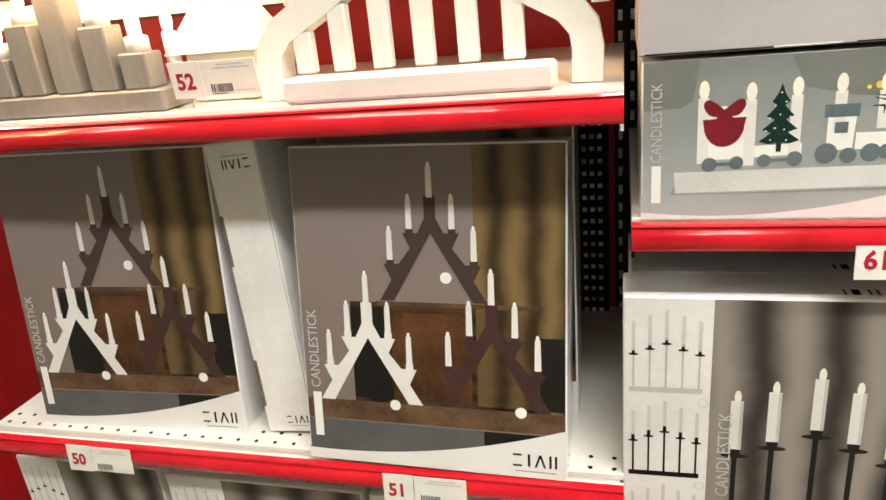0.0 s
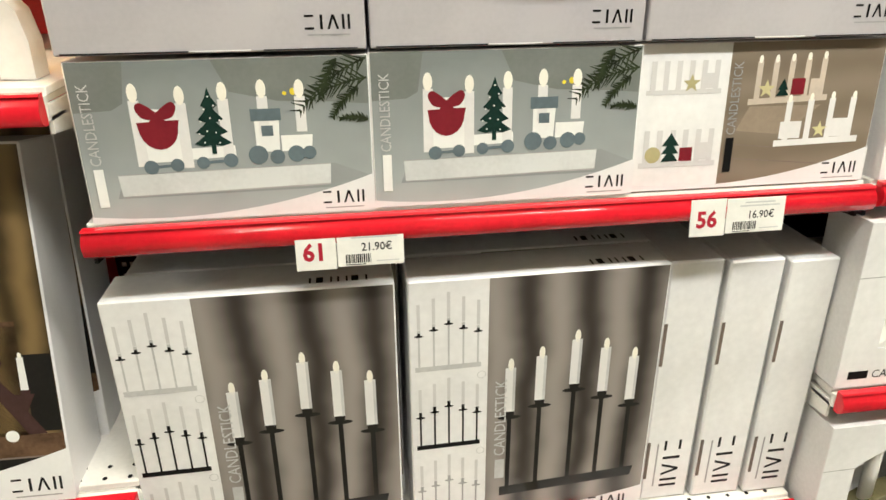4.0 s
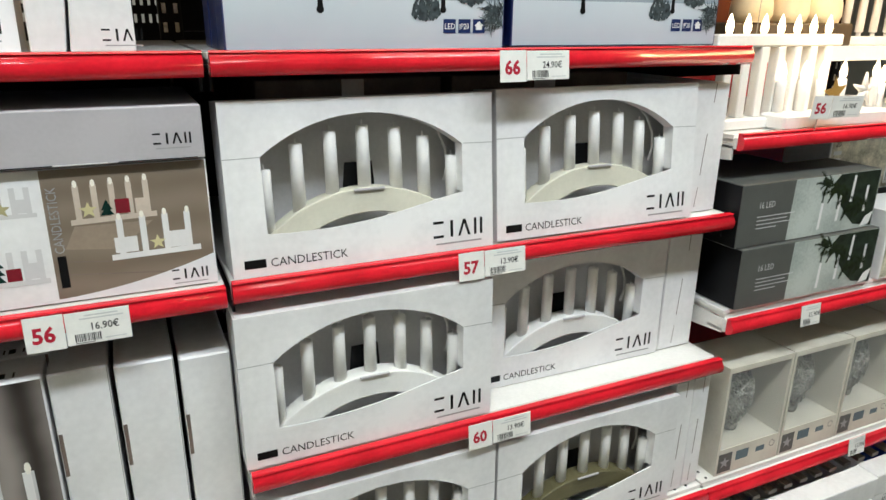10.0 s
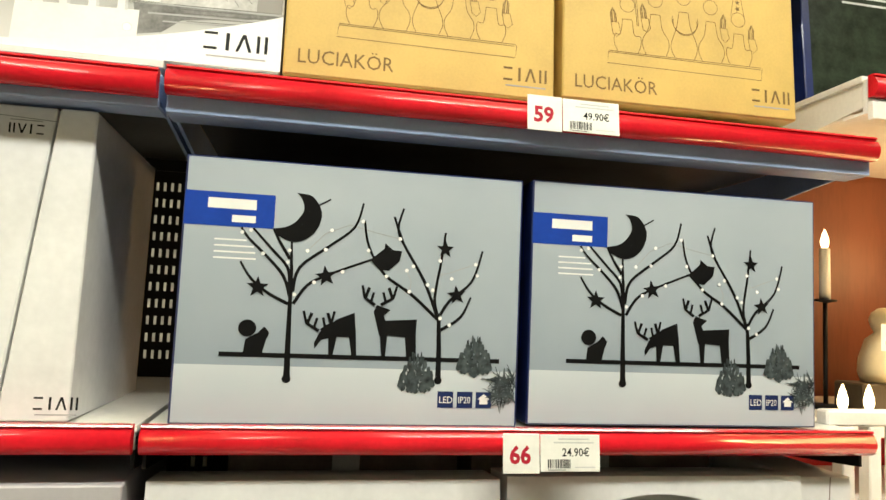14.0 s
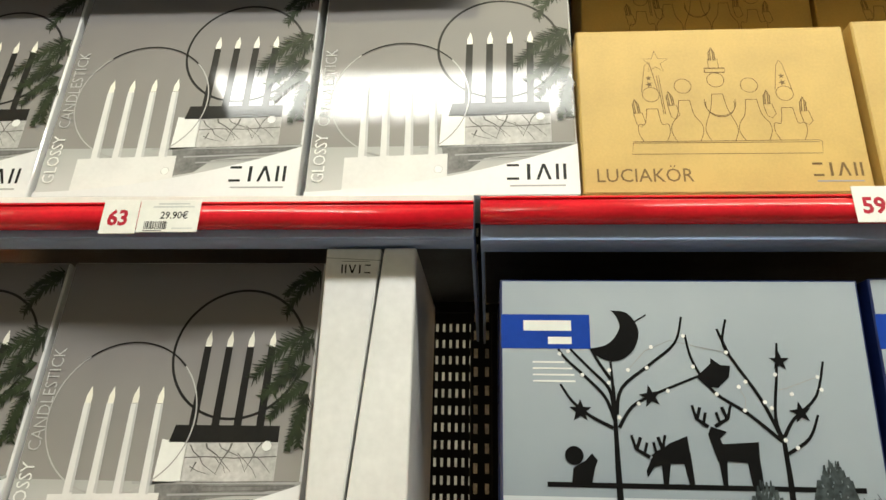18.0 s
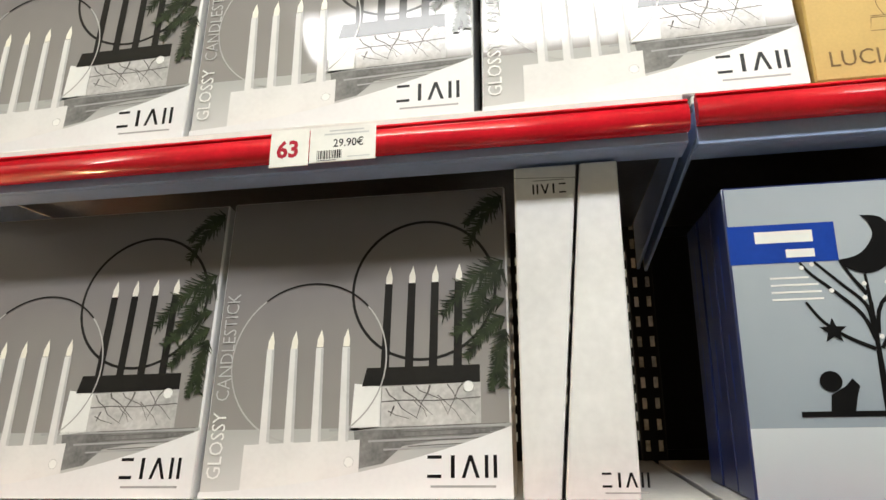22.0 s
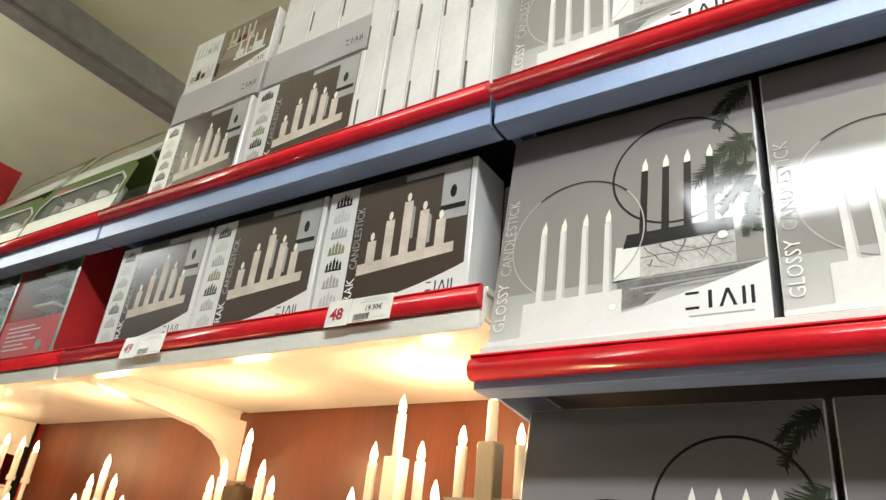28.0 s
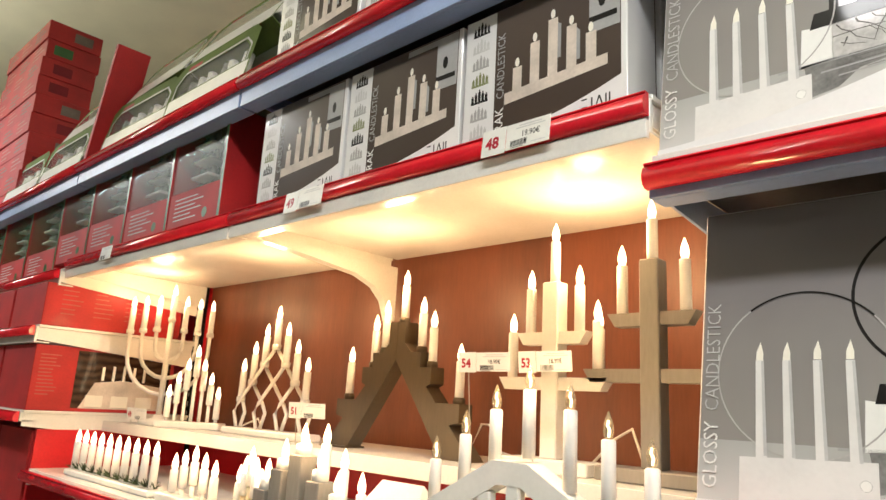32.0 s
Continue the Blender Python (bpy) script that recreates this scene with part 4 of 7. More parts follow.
def village_box(m):
    w, h = 0.293, 0.164
    ob = thing("candlestick_box", m, "white carton printed with village candlesticks on tan boards", "box", "village candlestick boxes")
    part("carton_body", boxm(0, w, 0, 0.25, 0, h, 0.0015), WHITECARD, ob)
    photo(ob, w, h, TANPRINT, 0.362, 0, 1, 1)
    p = Print(2, w, h)
    comb_icons(p, 0.035, 0.665, 0.30, 0.22, 6, peak=False)
    comb_icons(p, 0.028, 0.165, 0.315, 0.26, 6, peak=False)
    p.rect(0.25, 0.70, 0.31, 0.80).rect(0.26, 0.21, 0.325, 0.33)
    p.put("pale_drawing", PALECARD, ob)
    Print(3, w, h).star(0.213, 0.735, 0.036).oval(0.083, 0.255, 0.032).put("yellow_drawing", mat("printed_ochre", (0.42, 0.38, 0.20), 0.35, bump=0), ob)
    p = Print(3, w, h)
    for k in range(3):
        p.poly([(0.118, 0.205 + 0.055 * k), (0.188, 0.205 + 0.055 * k), (0.153, 0.295 + 0.055 * k)])
    p.poly([(0.562, 0.63), (0.616, 0.63), (0.589, 0.70)]).poly([(0.567, 0.67), (0.611, 0.67), (0.589, 0.75)])
    p.put("tree_drawing", TREEPRINT, ob)
    Print(3, w, h).rect(0.192, 0.205, 0.245, 0.30).rect(0.622, 0.635, 0.678, 0.745).put("red_drawing", PARCELRED, ob)
    p = Print(2, w, h)
    comb_icons(p, 0.45, 0.575, 0.33, 0.29, 5, 0.015, False)
    p.rect(0.70, 0.62, 0.75, 0.74)
    p.put("candlestick_print", mat("printed_cream_candlestick", (0.56, 0.48, 0.40), 0.3, bump=0), ob)
    p = Print(2, w, h)
    p.poly([(0.415, 0.40), (0.62, 0.36), (0.76, 0.56), (0.46, 0.565)])
    p.put("stone_print", mat("printed_tan_stone", (0.30, 0.24, 0.18), 0.3, bump=0), ob)
    p = Print(3, w, h)
    comb_icons(p, 0.583, 0.275, 0.36, 0.32, 4, 0.012, False)
    p.rect(0.60, 0.33, 0.69, 0.45).rect(0.82, 0.33, 0.90, 0.46)
    p.put("near_candlestick_print", CANDLEPRINT, ob)
    Print(4, w, h).star(0.77, 0.385, 0.034).star(0.52, 0.68, 0.036).put("star_print", mat("printed_pale_yellow", (0.60, 0.55, 0.30), 0.35, bump=0), ob)
    p = Print(3, w, h)
    for u, v in ((0.483, 0.88), (0.549, 0.88), (0.615, 0.885), (0.681, 0.89), (0.747, 0.895), (0.628, 0.61), (0.718, 0.615), (0.808, 0.62), (0.90, 0.62)):
        p.oval(u, v, 0.009, 0.028, 8)
    p.put("flame_print", FLAMEPRINT, ob)
    Print(2, w, h).line([(0.39, 0.21), (1, 0.10)], 0.0012).line([(0.39, 0.31), (0.6, 0.27)], 0.001).put("board_joint_print", DARKCARD, ob)
    julia_common(ob, w, h, 0.412)
    return ob


village_box(pose(0.5965, 0.014, 1.252, -3))


# -- cartons lying flat on top of the row
def lying_box(m, w, h, d, label, marks=True):
    ob = thing("candlestick_box", m, label, "box", "boxes lying flat")
    part("carton_body", boxm(0, w, 0, d, 0, h, 0.0015), GREYCARD, ob)
    p = Print(1)
    p.rect(w * 0.02, 0.0008, w * 0.42, 0.0024).rect(w * 0.66, 0.0008, w * 0.97, 0.0022)
    p.put("flap_gap", INK, ob)
    Print(1).rect(w * 0.42, 0.0012, w * 0.62, 0.0026).put("tuck_flap", WHITEINK, ob)
    if marks:
        maker_mark(ob, w * 0.80, h * 0.30, w * 0.155, 2)
    return ob


for x, w in ((0.010, 0.294), (0.308, 0.285), (0.597, 0.292)):
    lying_box(pose(x, 0.012, 1.419), w, 0.066, 0.25, "pale carton, greyed for the shelf's shade, lying flat on a train candlestick box")


# -- five-arm candlestick cartons
def curtain_box(m):
    w, h = 0.328, 0.387
    ob = thing("candlestick_box", m, "white carton printed with a black five-arm candlestick", "box", "five-arm candlestick boxes")
    part("carton_body", boxm(0, w, 0, 0.07, 0, h, 0.0018), WHITECARD, ob)
    photo(ob, w, h, CURTAIN, 0.30, 0, 1, 1)
    rise = (0.126, 0.145, 0.164, 0.144, 0.129)
    for k, (v, ink) in enumerate(((0.683, PALEINK), (0.371, INK), (0.058, GREYINK))):
        p = Print(2, w, h)
        p.poly([(0.02, v - 0.006), (0.273, v - 0.004), (0.273, v + 0.014), (0.02, v + 0.012)])
        for i, t in enumerate(rise):
            u = 0.036 + 0.056 * i
            p.rect(u - 0.0035, v + 0.01, u + 0.0035, v + t)
            p.oval(u, v + t, 0.019, 0.0042, 10)
            p.rect(u - 0.006, v + t, u + 0.006, v + t + 0.022)
        p.put("candlestick_drawing", ink, ob)
        if not k:
            p = Print(3, w, h)
            for i, t in enumerate(rise):
                p.oval(0.036 + 0.056 * i, v + t, 0.017, 0.0040, 10).rect(0.031 + 0.056 * i, v + t, 0.041 + 0.056 * i, v + t + 0.012)
            p.put("candlestick_drawing", INK, ob)
        p = Print(2, w, h)
        for i, t in enumerate(rise):
            p.rect(0.036 + 0.056 * i - 0.006, v + t + 0.024, 0.036 + 0.056 * i + 0.006, v + t + 0.112)
        p.put("candle_drawing", PALECARD, ob)
    Print(2, w, h).ring(0.276, 0.647, 0.016, 0.0007, 16).ring(0.276, 0.338, 0.016, 0.0007, 16).put("badge_outline", PALEINK, ob)
    p = Print(3, w, h)
    p.poly([(0.36, 0.125), (0.935, 0.152), (0.945, 0.193), (0.36, 0.165)])
    tops = ((0.392, 0.462), (0.514, 0.498), (0.653, 0.549), (0.773, 0.508), (0.894, 0.463))
    for u, v in tops:
        p.rect(u - 0.009, 0.15, u + 0.009, v)
        p.oval(u, v + 0.002, 0.048, 0.0085, 16)
        p.poly([(u - 0.017, v), (u + 0.017, v), (u + 0.020, v + 0.028), (u - 0.020, v + 0.028)])
    p.put("black_candlestick_print", BLACKPRINT, ob)
    p = Print(4, w, h)
    for u, v in tops:
        p.rect(u - 0.022, v + 0.026, u + 0.020, v + 0.20)
    p.put("candle_print", CANDLEPRINT, ob)
    p = Print(5, w, h)
    for u, v in tops:
        p.rect(u + 0.009, v + 0.026, u + 0.020, v + 0.198)
    p.put("candle_shade_print", PALEINK, ob)
    p = Print(4, w, h)
    for u, v in tops:
        p.oval(u, v + 0.213, 0.012, 0.024, 10)
    p.put("flame_print", FLAMEPRINT, ob)
    swoosh(ob, w, h, 0.0, 0.01, 0.10, 5)
    maker_mark(ob, w * 0.76, h * 0.022, w * 0.17, 6)
    bars(ob, w * 0.377, 0.08, [0.032], 0.013, 0.01, 6, PALEINK, turn=90, name="name_bar")
    words("CANDLESTICK", 0.0215, flat(w * 0.377, 0.118, 6, 90), PALEINK, ob, "lettering", 0.86)
    bm = bmesh.new()
    for a, b in ((0.70, 0.708), (0.725, 0.75), (0.775, 0.782), (0.80, 0.807), (0.83, 0.837), (0.85, 0.875), (0.90, 0.907)):
        vs = [bm.verts.new(q) for q in ((a * w, 0.012, h + 0.0006), (b * w, 0.012, h + 0.0006), (b * w, 0.026, h + 0.0006), (a * w, 0.026, h + 0.0006))]
        bm.faces.new(vs)
    part("top_mark", bm, INK, ob)
    return ob


curt = curtain_box(pose(-0.005, 0.016, 0.769))
copies(curt, [pose(0.338, 0.017, 0.767, 0, 0, 0.6), pose(0.004, 0.092, 0.767), pose(0.342, 0.094, 0.767), pose(0.002, 0.166, 0.767), pose(0.340, 0.168, 0.767)])


# -- gable candlestick cartons
def gable(p, u, v, s):
    """a stepped A-frame: two slanting boards with ledges that point outwards, and a short mast"""
    half = ((0, 0.205), (0.146, 0), (0.199, 0), (0.152, 0.064), (0.180, 0.113), (0.122, 0.113), (0.077, 0.161), (0.104, 0.206), (0.048, 0.206), (0.021, 0.250), (0.021, 0.316), (0, 0.316))
    for k in (-1, 1):
        p.poly([(u + k * a * s, v + b * s) for a, b in half][::k])
        for du, dv in ((0.078, 0.206), (0.154, 0.113)):
            p.rect(u + (k * du - 0.014) * s, v + (dv - 0.004) * s, u + (k * du + 0.014) * s, v + (dv + 0.018) * s)


def gable_candles(p, f, u, v, s):
    for du, dv in ((0, 0.310), (-0.078, 0.218), (0.078, 0.218), (-0.154, 0.125), (0.154, 0.125)):
        a, b = u + du * s, v + dv * s
        p.poly([(a - 0.0115 * s, b), (a + 0.0115 * s, b), (a + 0.0095 * s, b + 0.090 * s), (a - 0.0095 * s, b + 0.090 * s)])
        f.oval(a, b + 0.095 * s, 0.006 * s, 0.008 * s, 8)


def gable_box(m):
    w, h = 0.354, 0.43
    ob = thing("candlestick_box", m, "glossy carton printed with three gable candlesticks, brown curtain behind", "box", "gable candlestick boxes")
    part("carton_body", boxm(0, w, 0, 0.10, 0, h, 0.002), GLOSSWHITE, ob)
    photo(ob, w, h, ZACKWALL)
    photo(ob, w, h, ZACKCURTAIN, 0.68, 0.20, 1, 1, 2, "curtain_print")
    photo(ob, w, h, WOODPRINT, 0.205, 0.20, 0.90, 0.53, 2, "mantel_print")
    Print(3, w, h).rect(0.31, 0.520, 0.90, 0.534).rect(0.006, 0.142, 0.994, 0.207).put("shelf_board_print", mat("printed_shelf_board", (0.125, 0.072, 0.042), 0.2, bump=0, coat=0.4, var=0.25, scale=20), ob)
    Print(3, w, h).rect(0.006, 0.006, 0.994, 0.137).put("hearth_print", mat("printed_grey_hearth", (0.10, 0.10, 0.105), 0.2, bump=0, coat=0.4), ob)
    Print(3, w, h).rect(0.34, 0.22, 0.66, 0.50).put("plank_print", mat("printed_warm_plank", (0.085, 0.036, 0.015), 0.25, bump=0, coat=0.4, var=0.3, scale=14), ob)
    Print(4, w, h).rect(0.205, 0.22, 0.36, 0.515).rect(0.905, 0.215, 0.992, 0.44).rect(0.70, 0.03, 0.99, 0.137).oval(0.30, 0.245, 0.06, 0.04).put("dark_print", BLACKPRINT, ob)
    p, c, f = Print(5, w, h), Print(6, w, h), Print(6, w, h)
    gable(p, 0.525, 0.537, 1.0)
    p.put("grey_gable_print", mat("printed_grey_gable", (0.06, 0.040, 0.034), 0.18, bump=0, coat=0.4), ob)
    q = Print(5, w, h)
    gable(q, 0.737, 0.208, 1.05)
    q.put("brown_gable_print", MAUVEPRINT, ob)
    r = Print(6, w, h)
    gable(r, 0.269, 0.206, 1.02)
    r.put("white_gable_print", CANDLEPRINT, ob)
    for u, v, s in ((0.525, 0.537, 1.0), (0.737, 0.208, 1.05), (0.269, 0.206, 1.02)):
        gable_candles(c, f, u, v, s)
    c.put("candle_print", CANDLEPRINT, ob)
    f.put("flame_print", FLAMEPRINT, ob)
    Print(7, w, h).oval(0.576, 0.611, 0.021).oval(0.364, 0.201, 0.021).oval(0.837, 0.206, 0.021).put("badge_print", WHITEINK, ob)
    swoosh(ob, w, h, 0.035, 0.02, 0.16, 7)
    maker_mark(ob, w * 0.805, h * 0.035, w * 0.165, 8)
    bars(ob, w * 0.065, 0.034, [0.064], 0.012, 0.01, 8, WHITEINK, turn=90, name="name_bar")
    words("CANDLESTICK", 0.0195, flat(w * 0.065, 0.104, 8, 90), PALEINK, ob, "lettering", 0.86)
    return ob


gab = gable_box(pose(-0.428, 0.002, 0.908, -9.5, 1.0))
copies(gab, [pose(-0.905, 0.030, 0.908, -6.5, 0, 2), pose(-0.42, 0.115, 0.908, -6.5), pose(-0.90, 0.135, 0.908, -6.5, 0, 2)])
spine_box(pose(-0.515, 0.045, 0.910, -5, -4.5, 0), 0.078, 0.43, 0.3, "white carton leaning edge on between two gable boxes", tabs=True, top_mark=True)


# -- silhouette cartons
def silhouette_box(m):
    w, h = 0.394, 0.298
    ob = thing("silhouette_box", m, "pale blue carton printed with a black woodland silhouette", "box", "silhouette boxes")
    part("carton_body", boxm(0, w, 0, 0.06, 0, h, 0.0012), NAVYCARD, ob)
    photo(ob, w, h, SKYPRINT, 0, 0.218, 1, 1, 1)
    photo(ob, w, h, ICEPRINT, 0, 0, 1, 0.218, 1, "ground_print")
    Print(3, w, h).rect(0.003, 0.736, 0.252, 0.865).put("blue_banner", BLUEINK, ob)
    p = Print(4, w, h)
    p.rect(0.066, 0.803, 0.2, 0.842).rect(0.134, 0.753, 0.2, 0.780)
    p.put("brand_block", WHITEINK, ob, "plain white blocks of a brand mark")
    bars(ob, 0.09 * w, 0.683 * h, [0.035, 0.043, 0.045, 0.046], 0.0019, 0.0069, 3, WHITEINK)
    p = Print(4, w, h)
    p.poly([(0.123, 0.25), (0.94, 0.25), (0.94, 0.267), (0.123, 0.267)])
    # two bare trees
    p.line([(0.313, 0.17), (0.311, 0.30), (0.31, 0.438), (0.309, 0.60)], 0.0074, 0.0034)
    p.oval(0.312, 0.172, 0.013, None, 10).oval(0.753, 0.178, 0.012, None, 10)
    p.line([(0.753, 0.175), (0.752, 0.30), (0.747, 0.44)], 0.0068, 0.0045)
    for pts in ([(0.304, 0.453), (0.242, 0.495), (0.196, 0.545), (0.165, 0.606)], [(0.308, 0.482), (0.286, 0.56), (0.235, 0.633), (0.184, 0.696), (0.162, 0.735)], [(0.307, 0.516), (0.297, 0.592), (0.251, 0.658), (0.195, 0.735)],
                [(0.309, 0.562), (0.305, 0.69)], [(0.303, 0.624), (0.274, 0.683), (0.253, 0.735)], [(0.315, 0.50), (0.332, 0.595), (0.413, 0.682), (0.484, 0.761), (0.507, 0.859)], [(0.319, 0.454), (0.356, 0.527), (0.414, 0.571), (0.541, 0.641)],
                [(0.744, 0.416), (0.662, 0.51), (0.578, 0.585), (0.528, 0.693), (0.513, 0.791)], [(0.741, 0.432), (0.7, 0.562), (0.634, 0.704), (0.614, 0.767), (0.628, 0.85)], [(0.627, 0.72), (0.601, 0.814)],
                [(0.748, 0.416), (0.733, 0.498), (0.749, 0.649), (0.759, 0.763)], [(0.751, 0.433), (0.78, 0.493), (0.846, 0.574), (0.876, 0.698)], [(0.755, 0.375), (0.814, 0.428), (0.844, 0.509)]):
        p.line(smooth(pts), 0.0040, 0.0024)
    p.line([(0.365, 0.83), (0.385, 0.845), (0.41, 0.865)], 0.0018)
    # crescent
    outer = [(0.248, 0.737), (0.268, 0.710), (0.308, 0.690), (0.348, 0.706), (0.377, 0.749), (0.386, 0.812), (0.358, 0.871), (0.312, 0.881)]
    inner = [(0.248, 0.737), (0.270, 0.742), (0.290, 0.749), (0.310, 0.766), (0.326, 0.792), (0.335, 0.822), (0.327, 0.859), (0.312, 0.881)]
    outer, inner = smooth(outer), smooth(inner)
    p.poly([outer[0], outer[1], inner[1]]).poly([outer[-2], outer[-1], inner[-2]])
    for i in range(1, len(outer) - 2):
        p.poly([outer[i], outer[i + 1], inner[i + 1], inner[i]])
    p.star(0.217, 0.512, 0.032).star(0.408, 0.566, 0.032, 10).star(0.76, 0.697, 0.028).star(0.80, 0.516, 0.03, 8)
    # plain rounded shapes stand where the drawing has its animals
    p.poly([(0.534, 0.638), (0.575, 0.685), (0.577, 0.706), (0.602, 0.681), (0.628, 0.679), (0.622, 0.638), (0.591, 0.599), (0.56, 0.603)])
    p.oval(0.196, 0.357, 0.025, 0.032).poly([(0.188, 0.266), (0.193, 0.316), (0.226, 0.341), (0.243, 0.365), (0.258, 0.342), (0.25, 0.315), (0.241, 0.266)])
    p.poly([(0.387, 0.288), (0.384, 0.309), (0.399, 0.352), (0.446, 0.402), (0.497, 0.430), (0.501, 0.37), (0.492, 0.335), (0.445, 0.335), (0.405, 0.322)])
    p.poly([(0.427, 0.262), (0.424, 0.335), (0.45, 0.345), (0.439, 0.262)]).poly([(0.494, 0.262), (0.482, 0.345), (0.502, 0.375), (0.508, 0.262)])
    p.poly([(0.552, 0.437), (0.561, 0.464), (0.602, 0.446), (0.583, 0.423), (0.588, 0.404), (0.682, 0.413), (0.680, 0.354), (0.648, 0.342), (0.594, 0.347), (0.572, 0.345), (0.562, 0.389)])
    p.poly([(0.580, 0.262), (0.574, 0.35), (0.596, 0.352), (0.592, 0.262)]).poly([(0.655, 0.262), (0.647, 0.35), (0.68, 0.36), (0.684, 0.262)])
    for u, v, k in ((0.396, 0.355, -1), (0.402, 0.357, 0.8), (0.555, 0.462, -0.85), (0.572, 0.464, 1)):
        p.line([(u, v), (u + k * 0.036, v + 0.028), (u + k * 0.046, v + 0.075)], 0.0040, 0.0028).line([(u + k * 0.034, v + 0.026), (u + k * 0.022, v + 0.068)], 0.0036).line([(u + k * 0.014, v + 0.012), (u + k * 0.006, v + 0.05)], 0.003)
    p.put("silhouette_print", INK, ob)
    rnd = random.Random(11)
    p = Print(5, w, h)
    for u, v in ((0.189, 0.727), (0.226, 0.64), (0.297, 0.613), (0.3, 0.658), (0.351, 0.66), (0.403, 0.668), (0.418, 0.745), (0.321, 0.49), (0.375, 0.54), (0.455, 0.586), (0.528, 0.674), (0.585, 0.577), (0.645, 0.604),
                 (0.664, 0.622), (0.655, 0.521), (0.71, 0.551), (0.726, 0.531), (0.752, 0.421), (0.781, 0.396), (0.783, 0.58), (0.862, 0.597), (0.856, 0.642), (0.745, 0.649), (0.621, 0.727), (0.508, 0.787), (0.165, 0.717)):
        p.oval(u, v, 0.0058, None, 8)
    p.put("light_dots", WHITEINK, ob)
    p = Print(3, w, h)
    p.line([(0.351, 0.66), (0.40, 0.73), (0.47, 0.77), (0.55, 0.745), (0.621, 0.727), (0.645, 0.67)], 0.0009).line([(0.645, 0.604), (0.66, 0.56), (0.655, 0.521)], 0.0008).line([(0.73, 0.59), (0.77, 0.60), (0.83, 0.63), (0.856, 0.642)], 0.0008)
    p.put("wire_print", GREYINK, ob)
    p = Print(5, w, h)
    for cu, cv in ((0.689, 0.192), (0.864, 0.262)):
        for row in range(8):
            r = 0.060 * (1 - row / 8.4) ** 0.8 * min(1, 0.74 + 0.26 * row)
            for j in range(-3, 4):
                a = cu + r * j * 0.30 + rnd.uniform(-0.004, 0.004)
                lift = 0.0175 * row + rnd.uniform(-0.005, 0.005) + 0.003 * abs(j)
                p.poly([(a - r * 0.19, cv - 0.060 + lift), (a + r * 0.02 * j, cv - 0.070 + lift), (a + r * 0.19, cv - 0.060 + lift), (a + 0.10 * r, cv - 0.036 + lift), (a - 0.12 * r, cv - 0.038 + lift)])
    for i in range(150):
        a, u, v = rnd.uniform(60, 300), rnd.uniform(0.93, 0.99), rnd.uniform(0.10, 0.20)
        n = rnd.uniform(0.3, 1) * 0.055
        p.line([(u, v), (max(min(u + n * math.cos(radians(a)), 0.993), 0.88), v + n * math.sin(radians(a)))], 0.0018, 0.0006)
    p.put("pine_cone_print", CONEPRINT, ob)
    p = Print(4, w, h)
    for u in (0.754, 0.813, 0.871):
        p.rect(u, 0.073, u + 0.048, 0.136)
    p.put("icon_tile", mat("printed_navy_tile", (0.016, 0.03, 0.11), 0.4, var=0.1, bump=0), ob)
    words("LED", 0.0112, flat(0.758 * w, 0.091 * h, 5), WHITEINK, ob, "lettering", 0.86)
    words("IP20", 0.0112, flat(0.816 * w, 0.091 * h, 5), WHITEINK, ob, "lettering", 0.78)
    Print(5, w, h).rect(0.883, 0.088, 0.908, 0.107).poly([(0.876, 0.107), (0.915, 0.107), (0.896, 0.128)]).put("house_icon", WHITEINK, ob)
    p = bmesh.new()
    for z0, z1 in ((0.60, 0.86), (0.30, 0.52)):
        vs = [p.verts.new(q) for q in ((-0.0006, 0.027, z0 * h), (-0.0006, 0.032, z0 * h), (-0.0006, 0.032, z1 * h), (-0.0006, 0.027, z1 * h))]
        p.faces.new(vs)
    part("side_print", p, BLUEINK, ob)
    return ob


sil = silhouette_box(pose(0.926, 0.028, 1.546))
copies(sil, [pose(1.333, 0.030, 1.549, 0, 0, -0.5), pose(0.9265, 0.093, 1.546), pose(1.331, 0.095, 1.546), pose(0.9255, 0.157, 1.546), pose(1.33, 0.158, 1.546)])


